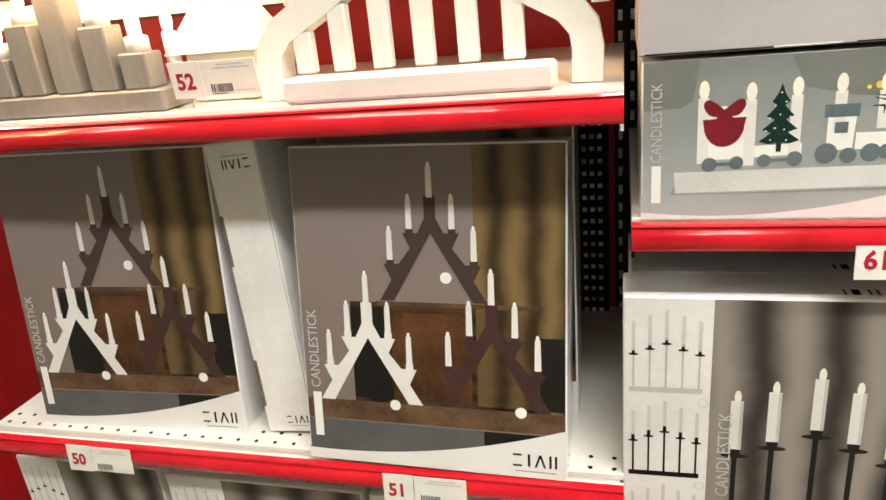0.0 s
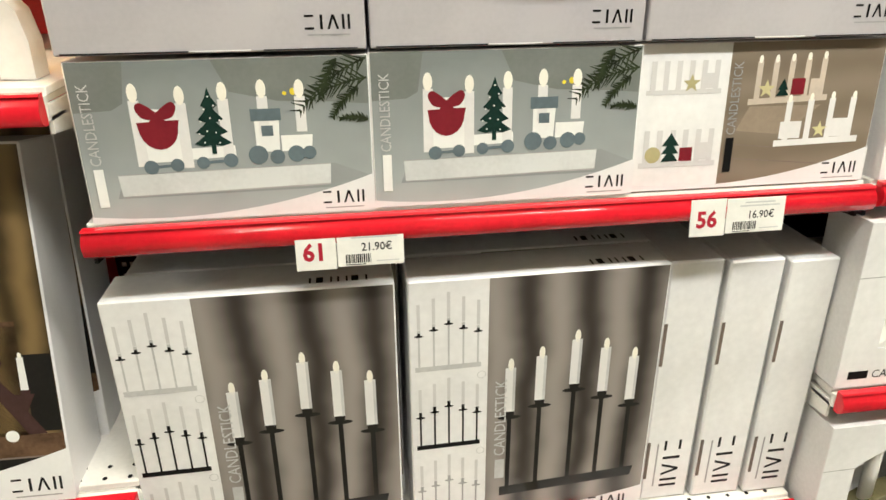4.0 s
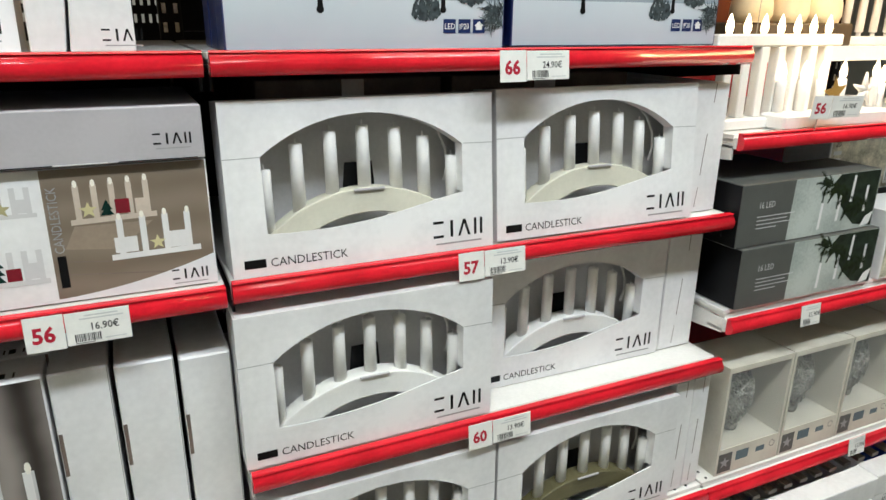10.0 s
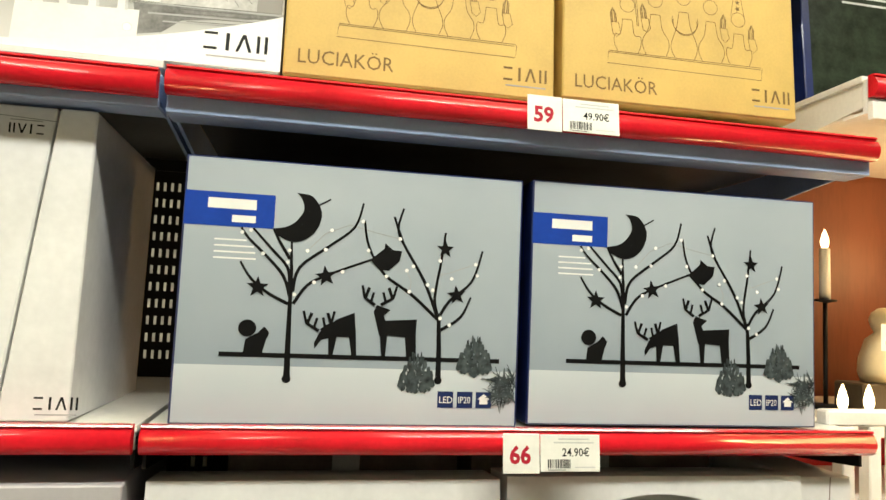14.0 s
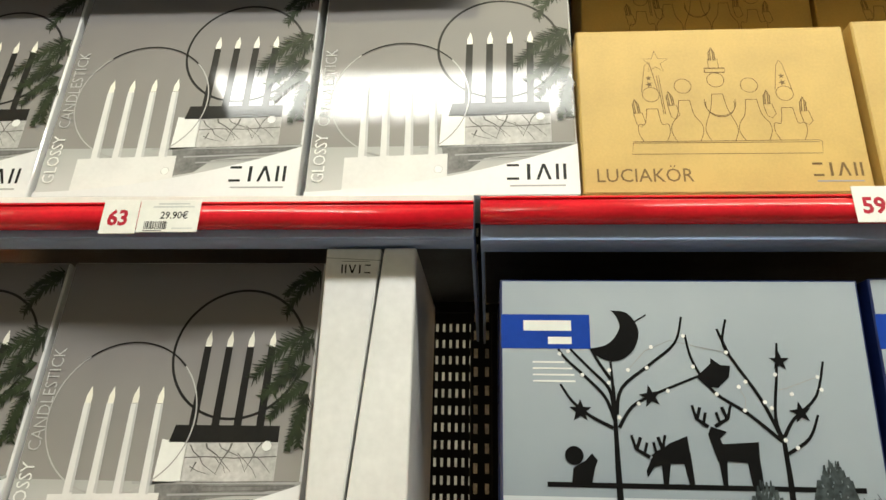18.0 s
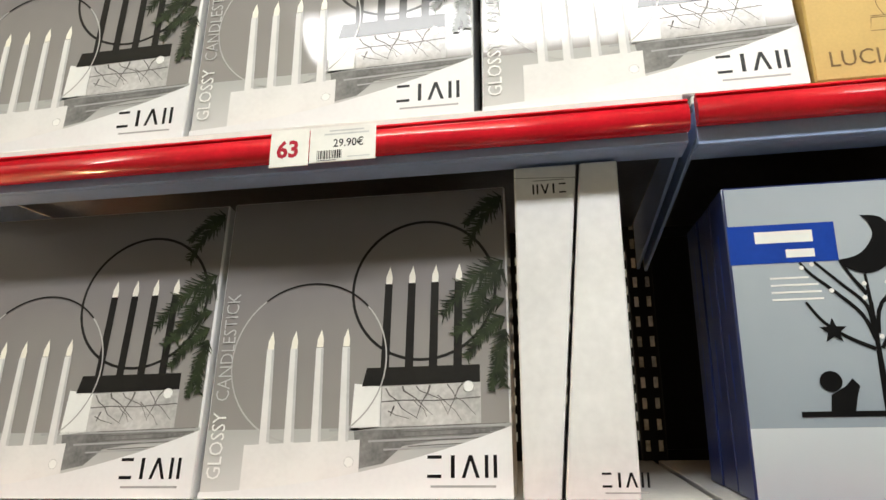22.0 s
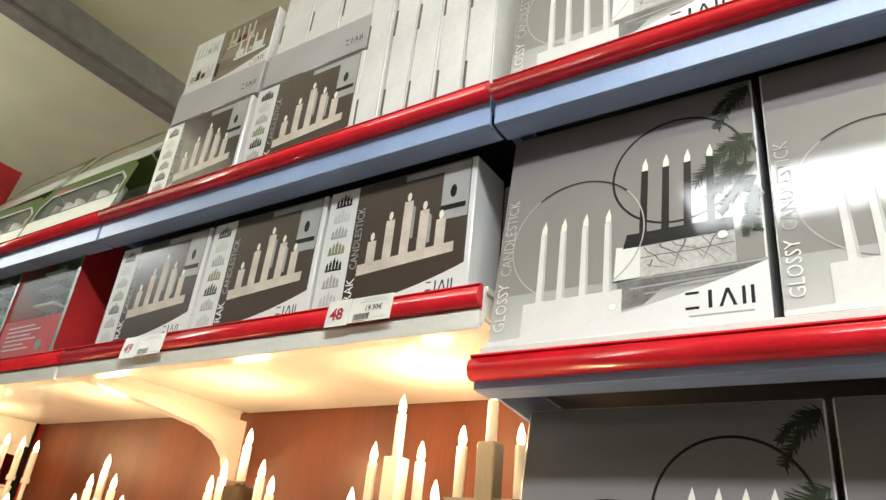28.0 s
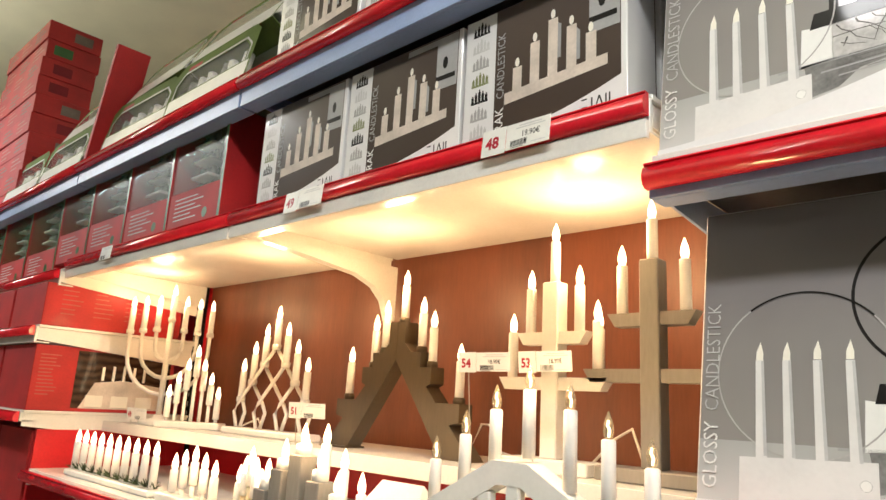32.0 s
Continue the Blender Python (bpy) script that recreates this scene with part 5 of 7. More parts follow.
# -- kraft cartons with line drawings
def choir_box(m):
    w, h = 0.328, 0.228
    ob = thing("candle_choir_box", m, "brown kraft carton with a line drawing of five candle figures", "box", "kraft boxes")
    part("carton_body", boxm(0, w, 0, 0.11, 0, h, 0.002), KRAFT, ob)
    p = Print(1, w, h)
    t = 0.0008
    p.line([(0.187, 0.29), (0.18, 0.225), (0.845, 0.222), (0.85, 0.29), (0.84, 0.298), (0.187, 0.298), (0.187, 0.29), (0.84, 0.287)], t)
    for u, top in ((0.265, 0.582), (0.384, 0.632), (0.506, 0.668), (0.625, 0.632), (0.748, 0.578)):
        low = top - 0.088
        p.line(smooth([(u - 0.020, low), (u - 0.030, low - 0.09), (u - 0.052, 0.40), (u - 0.055, 0.35), (u - 0.040, 0.30)]), t)
        p.line(smooth([(u + 0.020, low), (u + 0.030, low - 0.09), (u + 0.054, 0.40), (u + 0.057, 0.35), (u + 0.044, 0.30)]), t)
        p.line([(u - 0.020, low), (u + 0.020, low)], t)
        p.ring(u, top, 0.031, t, 22)
    for u, v in ((0.262, 0.60), (0.746, 0.60)):
        p.line([(u - 0.030, v), (u - 0.012, v + 0.16), (u, v + 0.185), (u + 0.010, v + 0.16), (u + 0.030, v)], t)
        p.star(u, v + 0.085, 0.012)
        p.star(u, v + 0.045, 0.014, 20)
    p.line([(0.292, 0.70), (0.306, 0.46)], t).line([(0.300, 0.70), (0.312, 0.46)], t)
    p.ring(0.512, 0.515, 0.052, t, 24, 165, 375).ring(0.512, 0.528, 0.056, t, 24, 165, 375)
    p.line([(0.47, 0.715), (0.545, 0.715), (0.545, 0.742), (0.47, 0.742), (0.47, 0.715)], 0.0013)
    p.line([(0.486, 0.742), (0.487, 0.80), (0.522, 0.80), (0.524, 0.742)], t)
    for u, v, k in ((0.209, 0.50, -0.35), (0.335, 0.545, -0.35), (0.503, 0.82, 0.0), (0.678, 0.545, 0.2), (0.803, 0.50, 0.2)):
        for wd in (0.011, 0.005):
            p.line([(u - wd, v - 0.03), (u - wd + 0.012 * k, v + 0.02), (u + 0.02 * k, v + 0.055), (u + wd + 0.012 * k, v + 0.02), (u + wd, v - 0.03)], 0.0012)
        if k:
            p.line([(u - 0.013, v - 0.032), (u - 0.004, v - 0.10), (u + 0.012, v - 0.115), (u + 0.028, v - 0.09), (u + 0.018, v - 0.03), (u - 0.013, v - 0.032)], t)
    star = [(0.291 + (0.050 if i % 2 == 0 else 0.020) * math.cos(radians(90 + 36 * i)), 0.785 + (0.050 if i % 2 == 0 else 0.020) * 1.46 * math.sin(radians(90 + 36 * i))) for i in range(11)]
    p.line(star, t)
    p.put("line_drawing", KRAFTINK, ob)
    words("LUCIAKÖR", 0.0250, flat(0.045 * w, 0.066 * h, 2), KRAFTINK, ob, "lettering", 0.92)
    maker_mark(ob, w * 0.80, h * 0.092, w * 0.175, 2, KRAFTINK)
    return ob


choir = choir_box(pose(1.024, 0.016, 1.944, -3))
copies(choir, [pose(1.363, 0.016, 1.951, -3, 0, -0.4), pose(1.05, 0.14, 1.942), pose(1.385, 0.14, 1.942), pose(1.05, 0.14, 2.168), pose(1.385, 0.14, 2.168)])


# -- stepped candlestick cartons
def stepped_box(m):
    w, h = 0.296, 0.226
    ob = thing("candlestick_box", m, "white carton printed with a stepped five-candle holder", "box", "stepped candlestick boxes")
    part("carton_body", boxm(0, w, 0, 0.085, 0, h, 0.0018), GLOSSWHITE, ob)
    photo(ob, w, h, RAKBROWN, 0.22, 0.0, 0.97, 1.0)
    for i, ink in enumerate((INK, PALEINK, GREYINK, mat("printed_moss", (0.22, 0.24, 0.12), 0.35, bump=0) if "printed_moss" not in bpy.data.materials else bpy.data.materials["printed_moss"], INK, GREYINK, PALEINK)[::-1]):
        p = Print(1, w, h)
        comb_icons(p, 0.055, 0.055 + 0.133 * i, 0.12, 0.11, 5)
        for k in range(5):
            p.rect(0.055 + 0.12 * (k + 0.5) / 5 - 0.009, 0.07 + 0.133 * i, 0.055 + 0.12 * (k + 0.5) / 5 + 0.009, 0.055 + 0.133 * i + 0.09 * (1 - 0.9 * abs((k + .5) / 5 - 0.5)))
        p.put("candlestick_drawing", ink, ob)
    p = Print(2, w, h)
    p.rect(0.80, 0.55, 0.965, 0.98).rect(0.55, 0.93, 0.80, 0.98)
    p.put("window_print", mat("printed_bright_window", (0.42, 0.42, 0.42), 0.2, bump=0, coat=0.4) if "printed_bright_window" not in bpy.data.materials else bpy.data.materials["printed_bright_window"], ob)
    p = Print(3, w, h)
    p.oval(0.87, 0.76, 0.02, 0.05).rect(0.80, 0.62, 0.95, 0.66)
    p.put("dark_print", BLACKPRINT, ob)
    p = Print(3, w, h)
    p.poly([(0.29, 0.245), (0.90, 0.30), (0.90, 0.375), (0.29, 0.33)])
    tops = ((0.37, 0.50), (0.48, 0.64), (0.59, 0.76), (0.70, 0.66), (0.81, 0.56))
    for i, (u, v) in enumerate(tops):
        p.rect(u - 0.028, 0.33, u + 0.03, v)
    p.put("white_candlestick_print", RAKCANDLE, ob)
    p = Print(4, w, h)
    for u, v in tops:
        p.oval(u, v + 0.035, 0.014, 0.035, 10)
    p.put("flame_print", FLAMEPRINT, ob)
    Print(4, w, h).poly([(0.62, 0.46), (0.64, 0.46), (0.64, 0.70), (0.62, 0.72)]).poly([(0.73, 0.40), (0.75, 0.40), (0.75, 0.6), (0.73, 0.63)]).put("candle_shade_print", GREYINK, ob)
    swoosh(ob, w, h, 0.02, -0.02, 0.22, 4)
    maker_mark(ob, w * 0.76, h * 0.045, w * 0.16, 5)
    words("RAK", 0.0235, flat(w * 0.285, 0.012, 5, 90), WHITEINK, ob, "lettering", 0.9)
    words("CANDLESTICK", 0.021, flat(w * 0.285, 0.068, 5, 90), GREYINK, ob, "lettering", 0.82)
    return ob


step = stepped_box(pose(-0.342, 0.050, 2.041))
copies(step, [pose(-0.646, 0.050, 2.041), pose(-0.952, 0.050, 2.041), pose(-0.34, 0.15, 2.041), pose(-0.64, 0.15, 2.041),
              pose(-0.618, 0.045, 2.360), pose(-0.93, 0.045, 2.360), pose(-0.93, 0.045, 2.592) @ Matrix.Diagonal((1, 1, 0.45, 1))][:6])
for x, ww in ((-0.925, 0.30), (-0.612, 0.29)):
    lying_box(pose(x, 0.045, 2.590), ww, 0.09, 0.2, "pale carton lying flat on the top stack")
vill2 = village_box(pose(-0.925, 0.05, 2.684))
for i in range(5):
    spine_box(pose(-0.315 + 0.058 * i, 0.04 + 0.004 * (i % 2), 2.360, 0, 0.6 * (i % 3 - 1)), 0.054, 0.36 + 0.02 * (i % 2), 0.3, "tall white carton standing edge on at the top", marks=False)
for i in range(3):
    spine_box(pose(-0.60 + 0.092 * i, 0.05, 2.682, 0, 0, 0), 0.088, 0.33, 0.3, "tall white carton standing edge on at the top", marks=False)


# -- open-fronted arch cartons with the candlestick inside
def arch_box(m, wood, label):
    w, h, d = 0.394, 0.234, 0.078
    ob = thing("arch_candlestick_box", m, label, "box", "open-fronted arch boxes")
    part("back_panel", boxm(0, w, d - 0.002, d, 0, h, 0), TRAY, ob)
    for x in (0, w - 0.002):
        part("side_panel", boxm(x, x + 0.002, 0.0025, d - 0.0025, 0, h, 0), TRAY, ob)
    for z in (0, h - 0.002):
        part("lid_panel" if z else "bottom_panel", boxm(0.0025, w - 0.0025, 0.0025, d - 0.0025, z, z + 0.002, 0), TRAY, ob)
    n = 18
    hole = [(0.050, 0.057), (0.082, 0.0555), (0.130, 0.056), (0.172, 0.0587), (0.207, 0.063), (0.247, 0.070), (0.303, 0.0814), (0.343, 0.089)]
    hole += [(0.196 + 0.2377 * math.sin(radians(38.4 - 76.8 * i / n)), -0.0252 + 0.2377 * math.cos(radians(38.4 - 76.8 * i / n))) for i in range(n + 1)]
    bm = bmesh.new()
    loops = []
    for pts in ([(0, 0), (w, 0), (w, h), (0, h)], hole):
        vs = [bm.verts.new((x, 0, z)) for x, z in pts]
        loops += [bm.edges.new((vs[i], vs[(i + 1) % len(vs)])) for i in range(len(vs))]
    made = bmesh.ops.triangle_fill(bm, edges=loops, use_beauty=True)
    faces = [g for g in made["geom"] if isinstance(g, bmesh.types.BMFace)]
    ext = bmesh.ops.extrude_face_region(bm, geom=faces)
    bmesh.ops.translate(bm, vec=(0, 0.0022, 0), verts=[g for g in ext["geom"] if isinstance(g, bmesh.types.BMVert)])
    bmesh.ops.recalc_face_normals(bm, faces=bm.faces)
    part("window_front", bm, WHITECARD, ob, "white carton front cut out as an arch")
    # the folded-back rim of the opening
    bm = bmesh.new()
    ring_a = [bm.verts.new((x, 0.0024, z)) for x, z in hole[7:]]
    ring_b = [bm.verts.new((0.196 + (x - 0.196) * 0.99, 0.022, 0.12 + (z - 0.12) * 0.995)) for x, z in hole[7:]]
    for i in range(len(ring_a) - 1):
        bm.faces.new((ring_a[i], ring_a[i + 1], ring_b[i + 1], ring_b[i]))
    part("window_rim", bm, WHITECARD, ob)
    p = Print(1)
    p.line([(0.0, 0.1605), (0.048, 0.161)], 0.0011).line([(0.345, 0.161), (w, 0.160)], 0.0011)
    p.put("flap_line", GREYINK, ob)
    # the wooden arch
    bm = bmesh.new()
    cx, cz, r0, r1 = 0.197, -0.105, 0.176, 0.212
    k = 24
    rows = []
    for i in range(k + 1):
        a = radians(36 + 108 * i / k)
        rows.append([bm.verts.new((cx + r * math.cos(a), y, cz + r * math.sin(a))) for y in (0.010, 0.042) for r in (r0, r1)])
    for a, b in zip(rows, rows[1:]):
        for i, j in ((0, 1), (1, 3), (3, 2), (2, 0)):
            bm.faces.new((a[i], a[j], b[j], b[i]))
    bm.faces.new(rows[0])
    bm.faces.new(rows[-1][::-1])
    bmesh.ops.recalc_face_normals(bm, faces=bm.faces)
    bmesh.ops.bevel(bm, geom=[x for x in bm.edges if x.calc_face_angle(0) > 0.8], offset=0.0012, segments=1, affect="EDGES")
    part("wooden_arch", bm, wood, ob)
    for u, top in zip((0.056, 0.1016, 0.150, 0.198, 0.2467, 0.291, 0.337), (0.1415, 0.1736, 0.1887, 0.1943, 0.189, 0.174, 0.1425)):
        z0 = cz + math.sqrt(max(r1 ** 2 - (u - cx) ** 2, 0)) - 0.006
        c = bmesh.new()
        lathe(c, [(0.0098, z0), (0.0094, top - 0.002), (0.0082, top), (0.0012, top), (0.0009, top + 0.007)], 14, (u, 0.026, 0))
        part("candle", c, CANDLEWHITE, ob)
    p = bmesh.new()
    for y in (0.048, 0.0495):
        vs = [p.verts.new(q) for q in ((0.171, y, 0.098), (0.221, y, 0.098), (0.218, y, 0.140), (0.176, y, 0.140))]
        p.faces.new(vs)
    part("black_clip", p, INK, ob)
    part("clip_foot", boxm(0.176, 0.222, 0.006, 0.0095, 0.103, 0.1065, 0.0005), GREYCARD, ob)
    c = bmesh.new()
    tube(c, [(0.315, 0.06, 0.195), (0.328, 0.05, 0.178), (0.337, 0.045, 0.15), (0.339, 0.045, 0.125), (0.335, 0.05, 0.10)], 0.0026, 6)
    part("cable", c, CANDLEWHITE, ob)
    maker_mark(ob, 0.293, 0.0215, 0.085, 2)
    bars(ob, 0.0155, 0.012, [0.029], 0.0120, 0.01, 2, INK, name="name_bar")
    words("CANDLESTICK", 0.0172, flat(0.050, 0.012, 2), INK, ob, "lettering", 0.97)
    return ob


ARCH = "white open-fronted carton showing a %s wooden arch with seven candles"
cream_arch = arch_box(pose(0.909, 0.008, 1.252, -5), CREAMWOOD, ARCH % "cream")
copies(cream_arch, [pose(1.313, 0.012, 1.254, -5, 0, -0.4)])
white_arch = arch_box(pose(0.900, -0.018, 0.970, -1.5, 0, 0), WHITEWOOD, ARCH % "white")
copies(white_arch, [pose(1.305, 0.05, 0.967, 0, 0, -0.5)])
olive_arch = arch_box(pose(0.907, -0.033, 0.677, -1, 0, 0), OLIVEWOOD, ARCH % "dark olive")
copies(olive_arch, [pose(1.306, -0.031, 0.677, 0, 0, 0)])


def edge_box(x, y, z, w, h, label):
    ob = carton("arch_candlestick_box", x, y, z, w, h, 0.38, label)
    p = Print(1)
    p.line([(w * 0.62, h), (w * 0.60, h * 0.86)], 0.0016).line([(w * 0.52, h * 0.62), (w * 0.46, h * 0.3)], 0.0016).line([(w * 0.44, h * 0.2), (w * 0.40, 0.01)], 0.0012)
    p.put("flap_gap", DARKCARD, ob)
    return ob


edge_box(1.703, 0.034, 1.252, 0.084, 0.232, "white carton turned edge on, with an open flap")
edge_box(1.706, 0.05, 0.967, 0.082, 0.236, "white carton turned edge on at the shelf end")
edge_box(1.703, -0.018, 0.677, 0.044, 0.25, "narrow white carton turned edge on")
edge_box(1.750, -0.015, 0.677, 0.042, 0.25, "narrow white carton turned edge on")

# price cards of the middle bays
for x, z, n, c in ((0.217, 1.193, "61", "21.90€"), (0.662, 1.203, "56", "16.90€"), (0.47, 1.503, "64", "29.90€"), (0.465, 1.886, "63", "29.90€"), (1.234, 1.208, "57", "13.90€"), (1.293, 1.502, "66", "24.90€"),
                   (1.309, 1.897, "59", "49.90€"), (-0.262, 1.996, "48", "19.90€"), (-0.772, 1.990, "49", ""), (-1.70, 1.992, "", ""), (-0.837, 0.858, "50", ""), (-0.320, 0.856, "51", "")):
    price_tag(x, z, n, c, *((0.006, -6, 0.0, 0.044, 0.076, 0.042) if 1.98 < z < 2.01 else ()))
for x, z, y, n in ((1.245, 0.921, -0.041, "60"), (1.253, 0.622, -0.056, "62")):
    price_tag(x, z, n, "13.90€", y)

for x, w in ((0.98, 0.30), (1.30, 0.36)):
    sb = carton("storage_box", x, 0.16, 1.2525, w, 0.246, 0.3, "brown carton behind the arch boxes, coloured dim as in shade", DARKCARD)
    Print(1, w, 0.246).rect(0.0, 0.80, 1.0, 0.808).put("flap_line", INK, sb)
    Print(1.5, w, 0.246).rect(0.44, 0.62, 0.56, 0.995).put("packing_tape", TRAY, sb, "pale strip of packing tape")


# ---------------------------------------------------------------- lit candlesticks
GLOW = mat("lit_candle_bulb", (1.0, 0.76, 0.44), 0.3, var=0.02, bump=0, emit=8.0)
CLEARGLOW = mat("clear_lit_bulb", (0.42, 0.33, 0.20), 0.06, var=0.3, scale=90, bump=0, emit=0.25, alpha=0.45)
GREYWOOD = mat("grey_stained_wood", (0.26, 0.245, 0.225), 0.5, var=0.12, scale=8, stretch=(1, 1, 0.2))
UMBERWOOD = mat("umber_stained_wood", (0.075, 0.052, 0.028), 0.5, var=0.15, scale=8, stretch=(1, 1, 0.2))
WHITEMETAL = mat("white_lacquered_metal", (0.80, 0.78, 0.74), 0.3, var=0.03)
GARLAND = mat("green_garland", (0.06, 0.09, 0.03), 0.6, var=0.4, scale=80)
PLASTERCREAM = mat("cream_glazed_figure", (0.76, 0.66, 0.44), 0.35, var=0.06)
GOLD = mat("gold_star_paint", (0.55, 0.36, 0.10), 0.35, var=0.1, metal=0.6)

BULB = bpy.data.meshes.new("bulb")
_b = lathe(bmesh.new(), [(0.0052, 0), (0.0085, 0.008), (0.0088, 0.016), (0.0058, 0.027), (0.002, 0.036), (0.0006, 0.039)], 10)
_b.to_mesh(BULB)
_b.free()
BULB.transform(Matrix.Diagonal((0.80, 0.80, 0.92, 1)))
BULB.materials.append(GLOW)
CLEARBULB = BULB.copy()
CLEARBULB.materials.clear()
CLEARBULB.materials.append(CLEARGLOW)


FILAMENT = bpy.data.meshes.new("filament")
_b = tube(bmesh.new(), [(0, 0, 0.004), (0.0015, 0, 0.012), (-0.0015, 0, 0.018), (0, 0, 0.024)], 0.0016, 6)
_b.to_mesh(FILAMENT)
_b.free()
FILAMENT.materials.append(GLOW)


def lit_candle(parent, x, y, z, h, r=0.0095, clear=False, cup=None):
    """a candle tube with its bulb; z is its foot, h the tube's height"""
    bm = lathe(bmesh.new(), [(r, 0), (r * 0.97, h - 0.002), (r * 0.7, h), (r * 0.4, h)], 12, (x, y, z))
    c = part("candle", bm, CANDLEWHITE, parent)
    b = new("bulb", CLEARBULB if clear else BULB)
    b.parent, b.location = c, (x, y, z + h - 0.001)
    if clear:
        k = new("filament", FILAMENT)
        k.parent, k.location = c, (x, y, z + h - 0.001)
    if cup:
        cm = lathe(bmesh.new(), [(r * 1.25, 0), (r * 1.3, 0.012), (r * 1.1, 0.014)], 12, (x, y, z - 0.002))
        part("candle_cup", cm, cup, parent)
    return c


def bars_3d(name, parent, material, blocks, bevel=0.002):
    for b in blocks:
        part(name, boxm(*b, bevel), material, parent)


TOP3, TOP2 = 1.5345, 1.393


def tier_candlestick(x, y, wood, label, low, high, top, low_w, high_w, tops):
    """a post with two cross bars and five candles"""
    ob = thing("tier_candlestick", pose(x, y, TOP3), label, "candlestick", "lit candlesticks")
    part("foot", boxm(-0.09, 0.09, -0.035, 0.035, 0, 0.022, 0.002), wood, ob)
    part("post", boxm(-0.017, 0.017, -0.017, 0.017, 0.0222, top - TOP3, 0.002), wood, ob)
    for z, wd in ((low, low_w), (high, high_w)):
        for k in (-1, 1):
            bm = bmesh.new()
            v = [bm.verts.new((k * a, b, c)) for b in (-0.013, 0.013) for a, c in ((0.0175, z - TOP3 - 0.010), (wd - 0.014, z - TOP3 - 0.010), (wd, z - TOP3 + 0.012), (0.0175, z - TOP3 + 0.012))]
            for q in ((0, 1, 2, 3), (7, 6, 5, 4), (0, 4, 5, 1), (1, 5, 6, 2), (2, 6, 7, 3), (3, 7, 4, 0)):
                bm.faces.new([v[i] for i in q])
            bmesh.ops.recalc_face_normals(bm, faces=bm.faces)
            part("cross_bar", bm, wood, ob)
            lit_candle(ob, k * (wd - 0.022), 0, z - TOP3 + 0.0125, 0.085)
    lit_candle(ob, 0, 0, top - TOP3, tops - top)
    return ob


tier_candlestick(-0.345, 0.33, WHITEWOOD, "white wooden tier candlestick with five lit candles", 1.685, 1.766, 1.870, 0.115, 0.075, 1.95)
tier_candlestick(-0.152, 0.33, GREYWOOD, "grey wooden tier candlestick with five lit candles", 1.700, 1.792, 1.893, 0.125, 0.078, 1.965)


def gable_candlestick(x, y):
    ob = thing("gable_candlestick", pose(x, y, TOP3), "umber wooden gable candlestick with seven lit candles", "candlestick", "lit candlesticks")
    for k in (-1, 1):
        prof = [(0.225, 0), (0.145, 0), (0.0, 0.195), (0.0, 0.278), (0.024, 0.278), (0.024, 0.232), (0.045, 0.212), (0.075, 0.212), (0.075, 0.18), (0.108, 0.18), (0.108, 0.146), (0.095, 0.140), (0.125, 0.108), (0.19, 0.108), (0.19, 0.072), (0.165, 0.066)]
        bm = bmesh.new()
        a = [bm.verts.new((k * u - 0.0 + k * 0.0005, -0.02, v)) for u, v in prof]
        b = [bm.verts.new((k * u + k * 0.0005, 0.02, v)) for u, v in prof]
        bm.faces.new(a)
        bm.faces.new(b[::-1])
        for i in range(len(prof)):
            j = (i + 1) % len(prof)
            bm.faces.new((a[i], b[i], b[j], a[j]))
        bmesh.ops.recalc_face_normals(bm, faces=bm.faces)
        part("gable_board", bm, UMBERWOOD, ob)
    part("foot", boxm(-0.23, -0.14, -0.03, 0.03, -0.0001, 0.004, 0.0005), UMBERWOOD, ob)
    for u, v in ((0, 0.278), (-0.092, 0.181), (0.092, 0.181), (-0.172, 0.109), (0.172, 0.109), (-0.058, 0.213), (0.058, 0.213)):
        lit_candle(ob, u, 0, v, 0.085, cup=UMBERWOOD)


gable_candlestick(-0.742, 0.33)


def lattice_candlestick(x, y):
    ob = thing("lattice_candlestick", pose(x, y, TOP3), "white metal lattice candlestick with seven lit candles", "candlestick", "lit candlesticks")
    part("foot", boxm(-0.19, 0.19, -0.03, 0.03, 0, 0.018, 0.004), WHITEMETAL, ob)
    for i in range(4):
        u = -0.15 + 0.1 * i
        bm = bmesh.new()
        tube(bm, [(u, -0.006, 0.018), (u - 0.018, -0.006, 0.06), (u, -0.006, 0.085), (u + 0.05 * (3 - i), -0.006, 0.085 + 0.047 * (3 - i))] if i < 3 else [(u, -0.006, 0.018), (u - 0.018, -0.006, 0.06), (u, -0.006, 0.09)], 0.005, 8)
        part("lattice_rod", bm, WHITEMETAL, ob)
        bm = bmesh.new()
        tube(bm, [(u, 0.006, 0.018), (u + 0.018, 0.006, 0.06), (u, 0.006, 0.085), (u - 0.05 * i, 0.006, 0.085 + 0.047 * i)] if i > 0 else [(u, 0.006, 0.018), (u + 0.018, 0.006, 0.06), (u, 0.006, 0.09)], 0.005, 8)
        part("lattice_rod", bm, WHITEMETAL, ob)
    for i in range(7):
        u = -0.15 + 0.05 * i
        z = 0.085 + 0.047 * (3 - abs(i - 3))
        lit_candle(ob, u, 0, z + 0.004, 0.082, cup=WHITEMETAL)


lattice_candlestick(-1.235, 0.33)


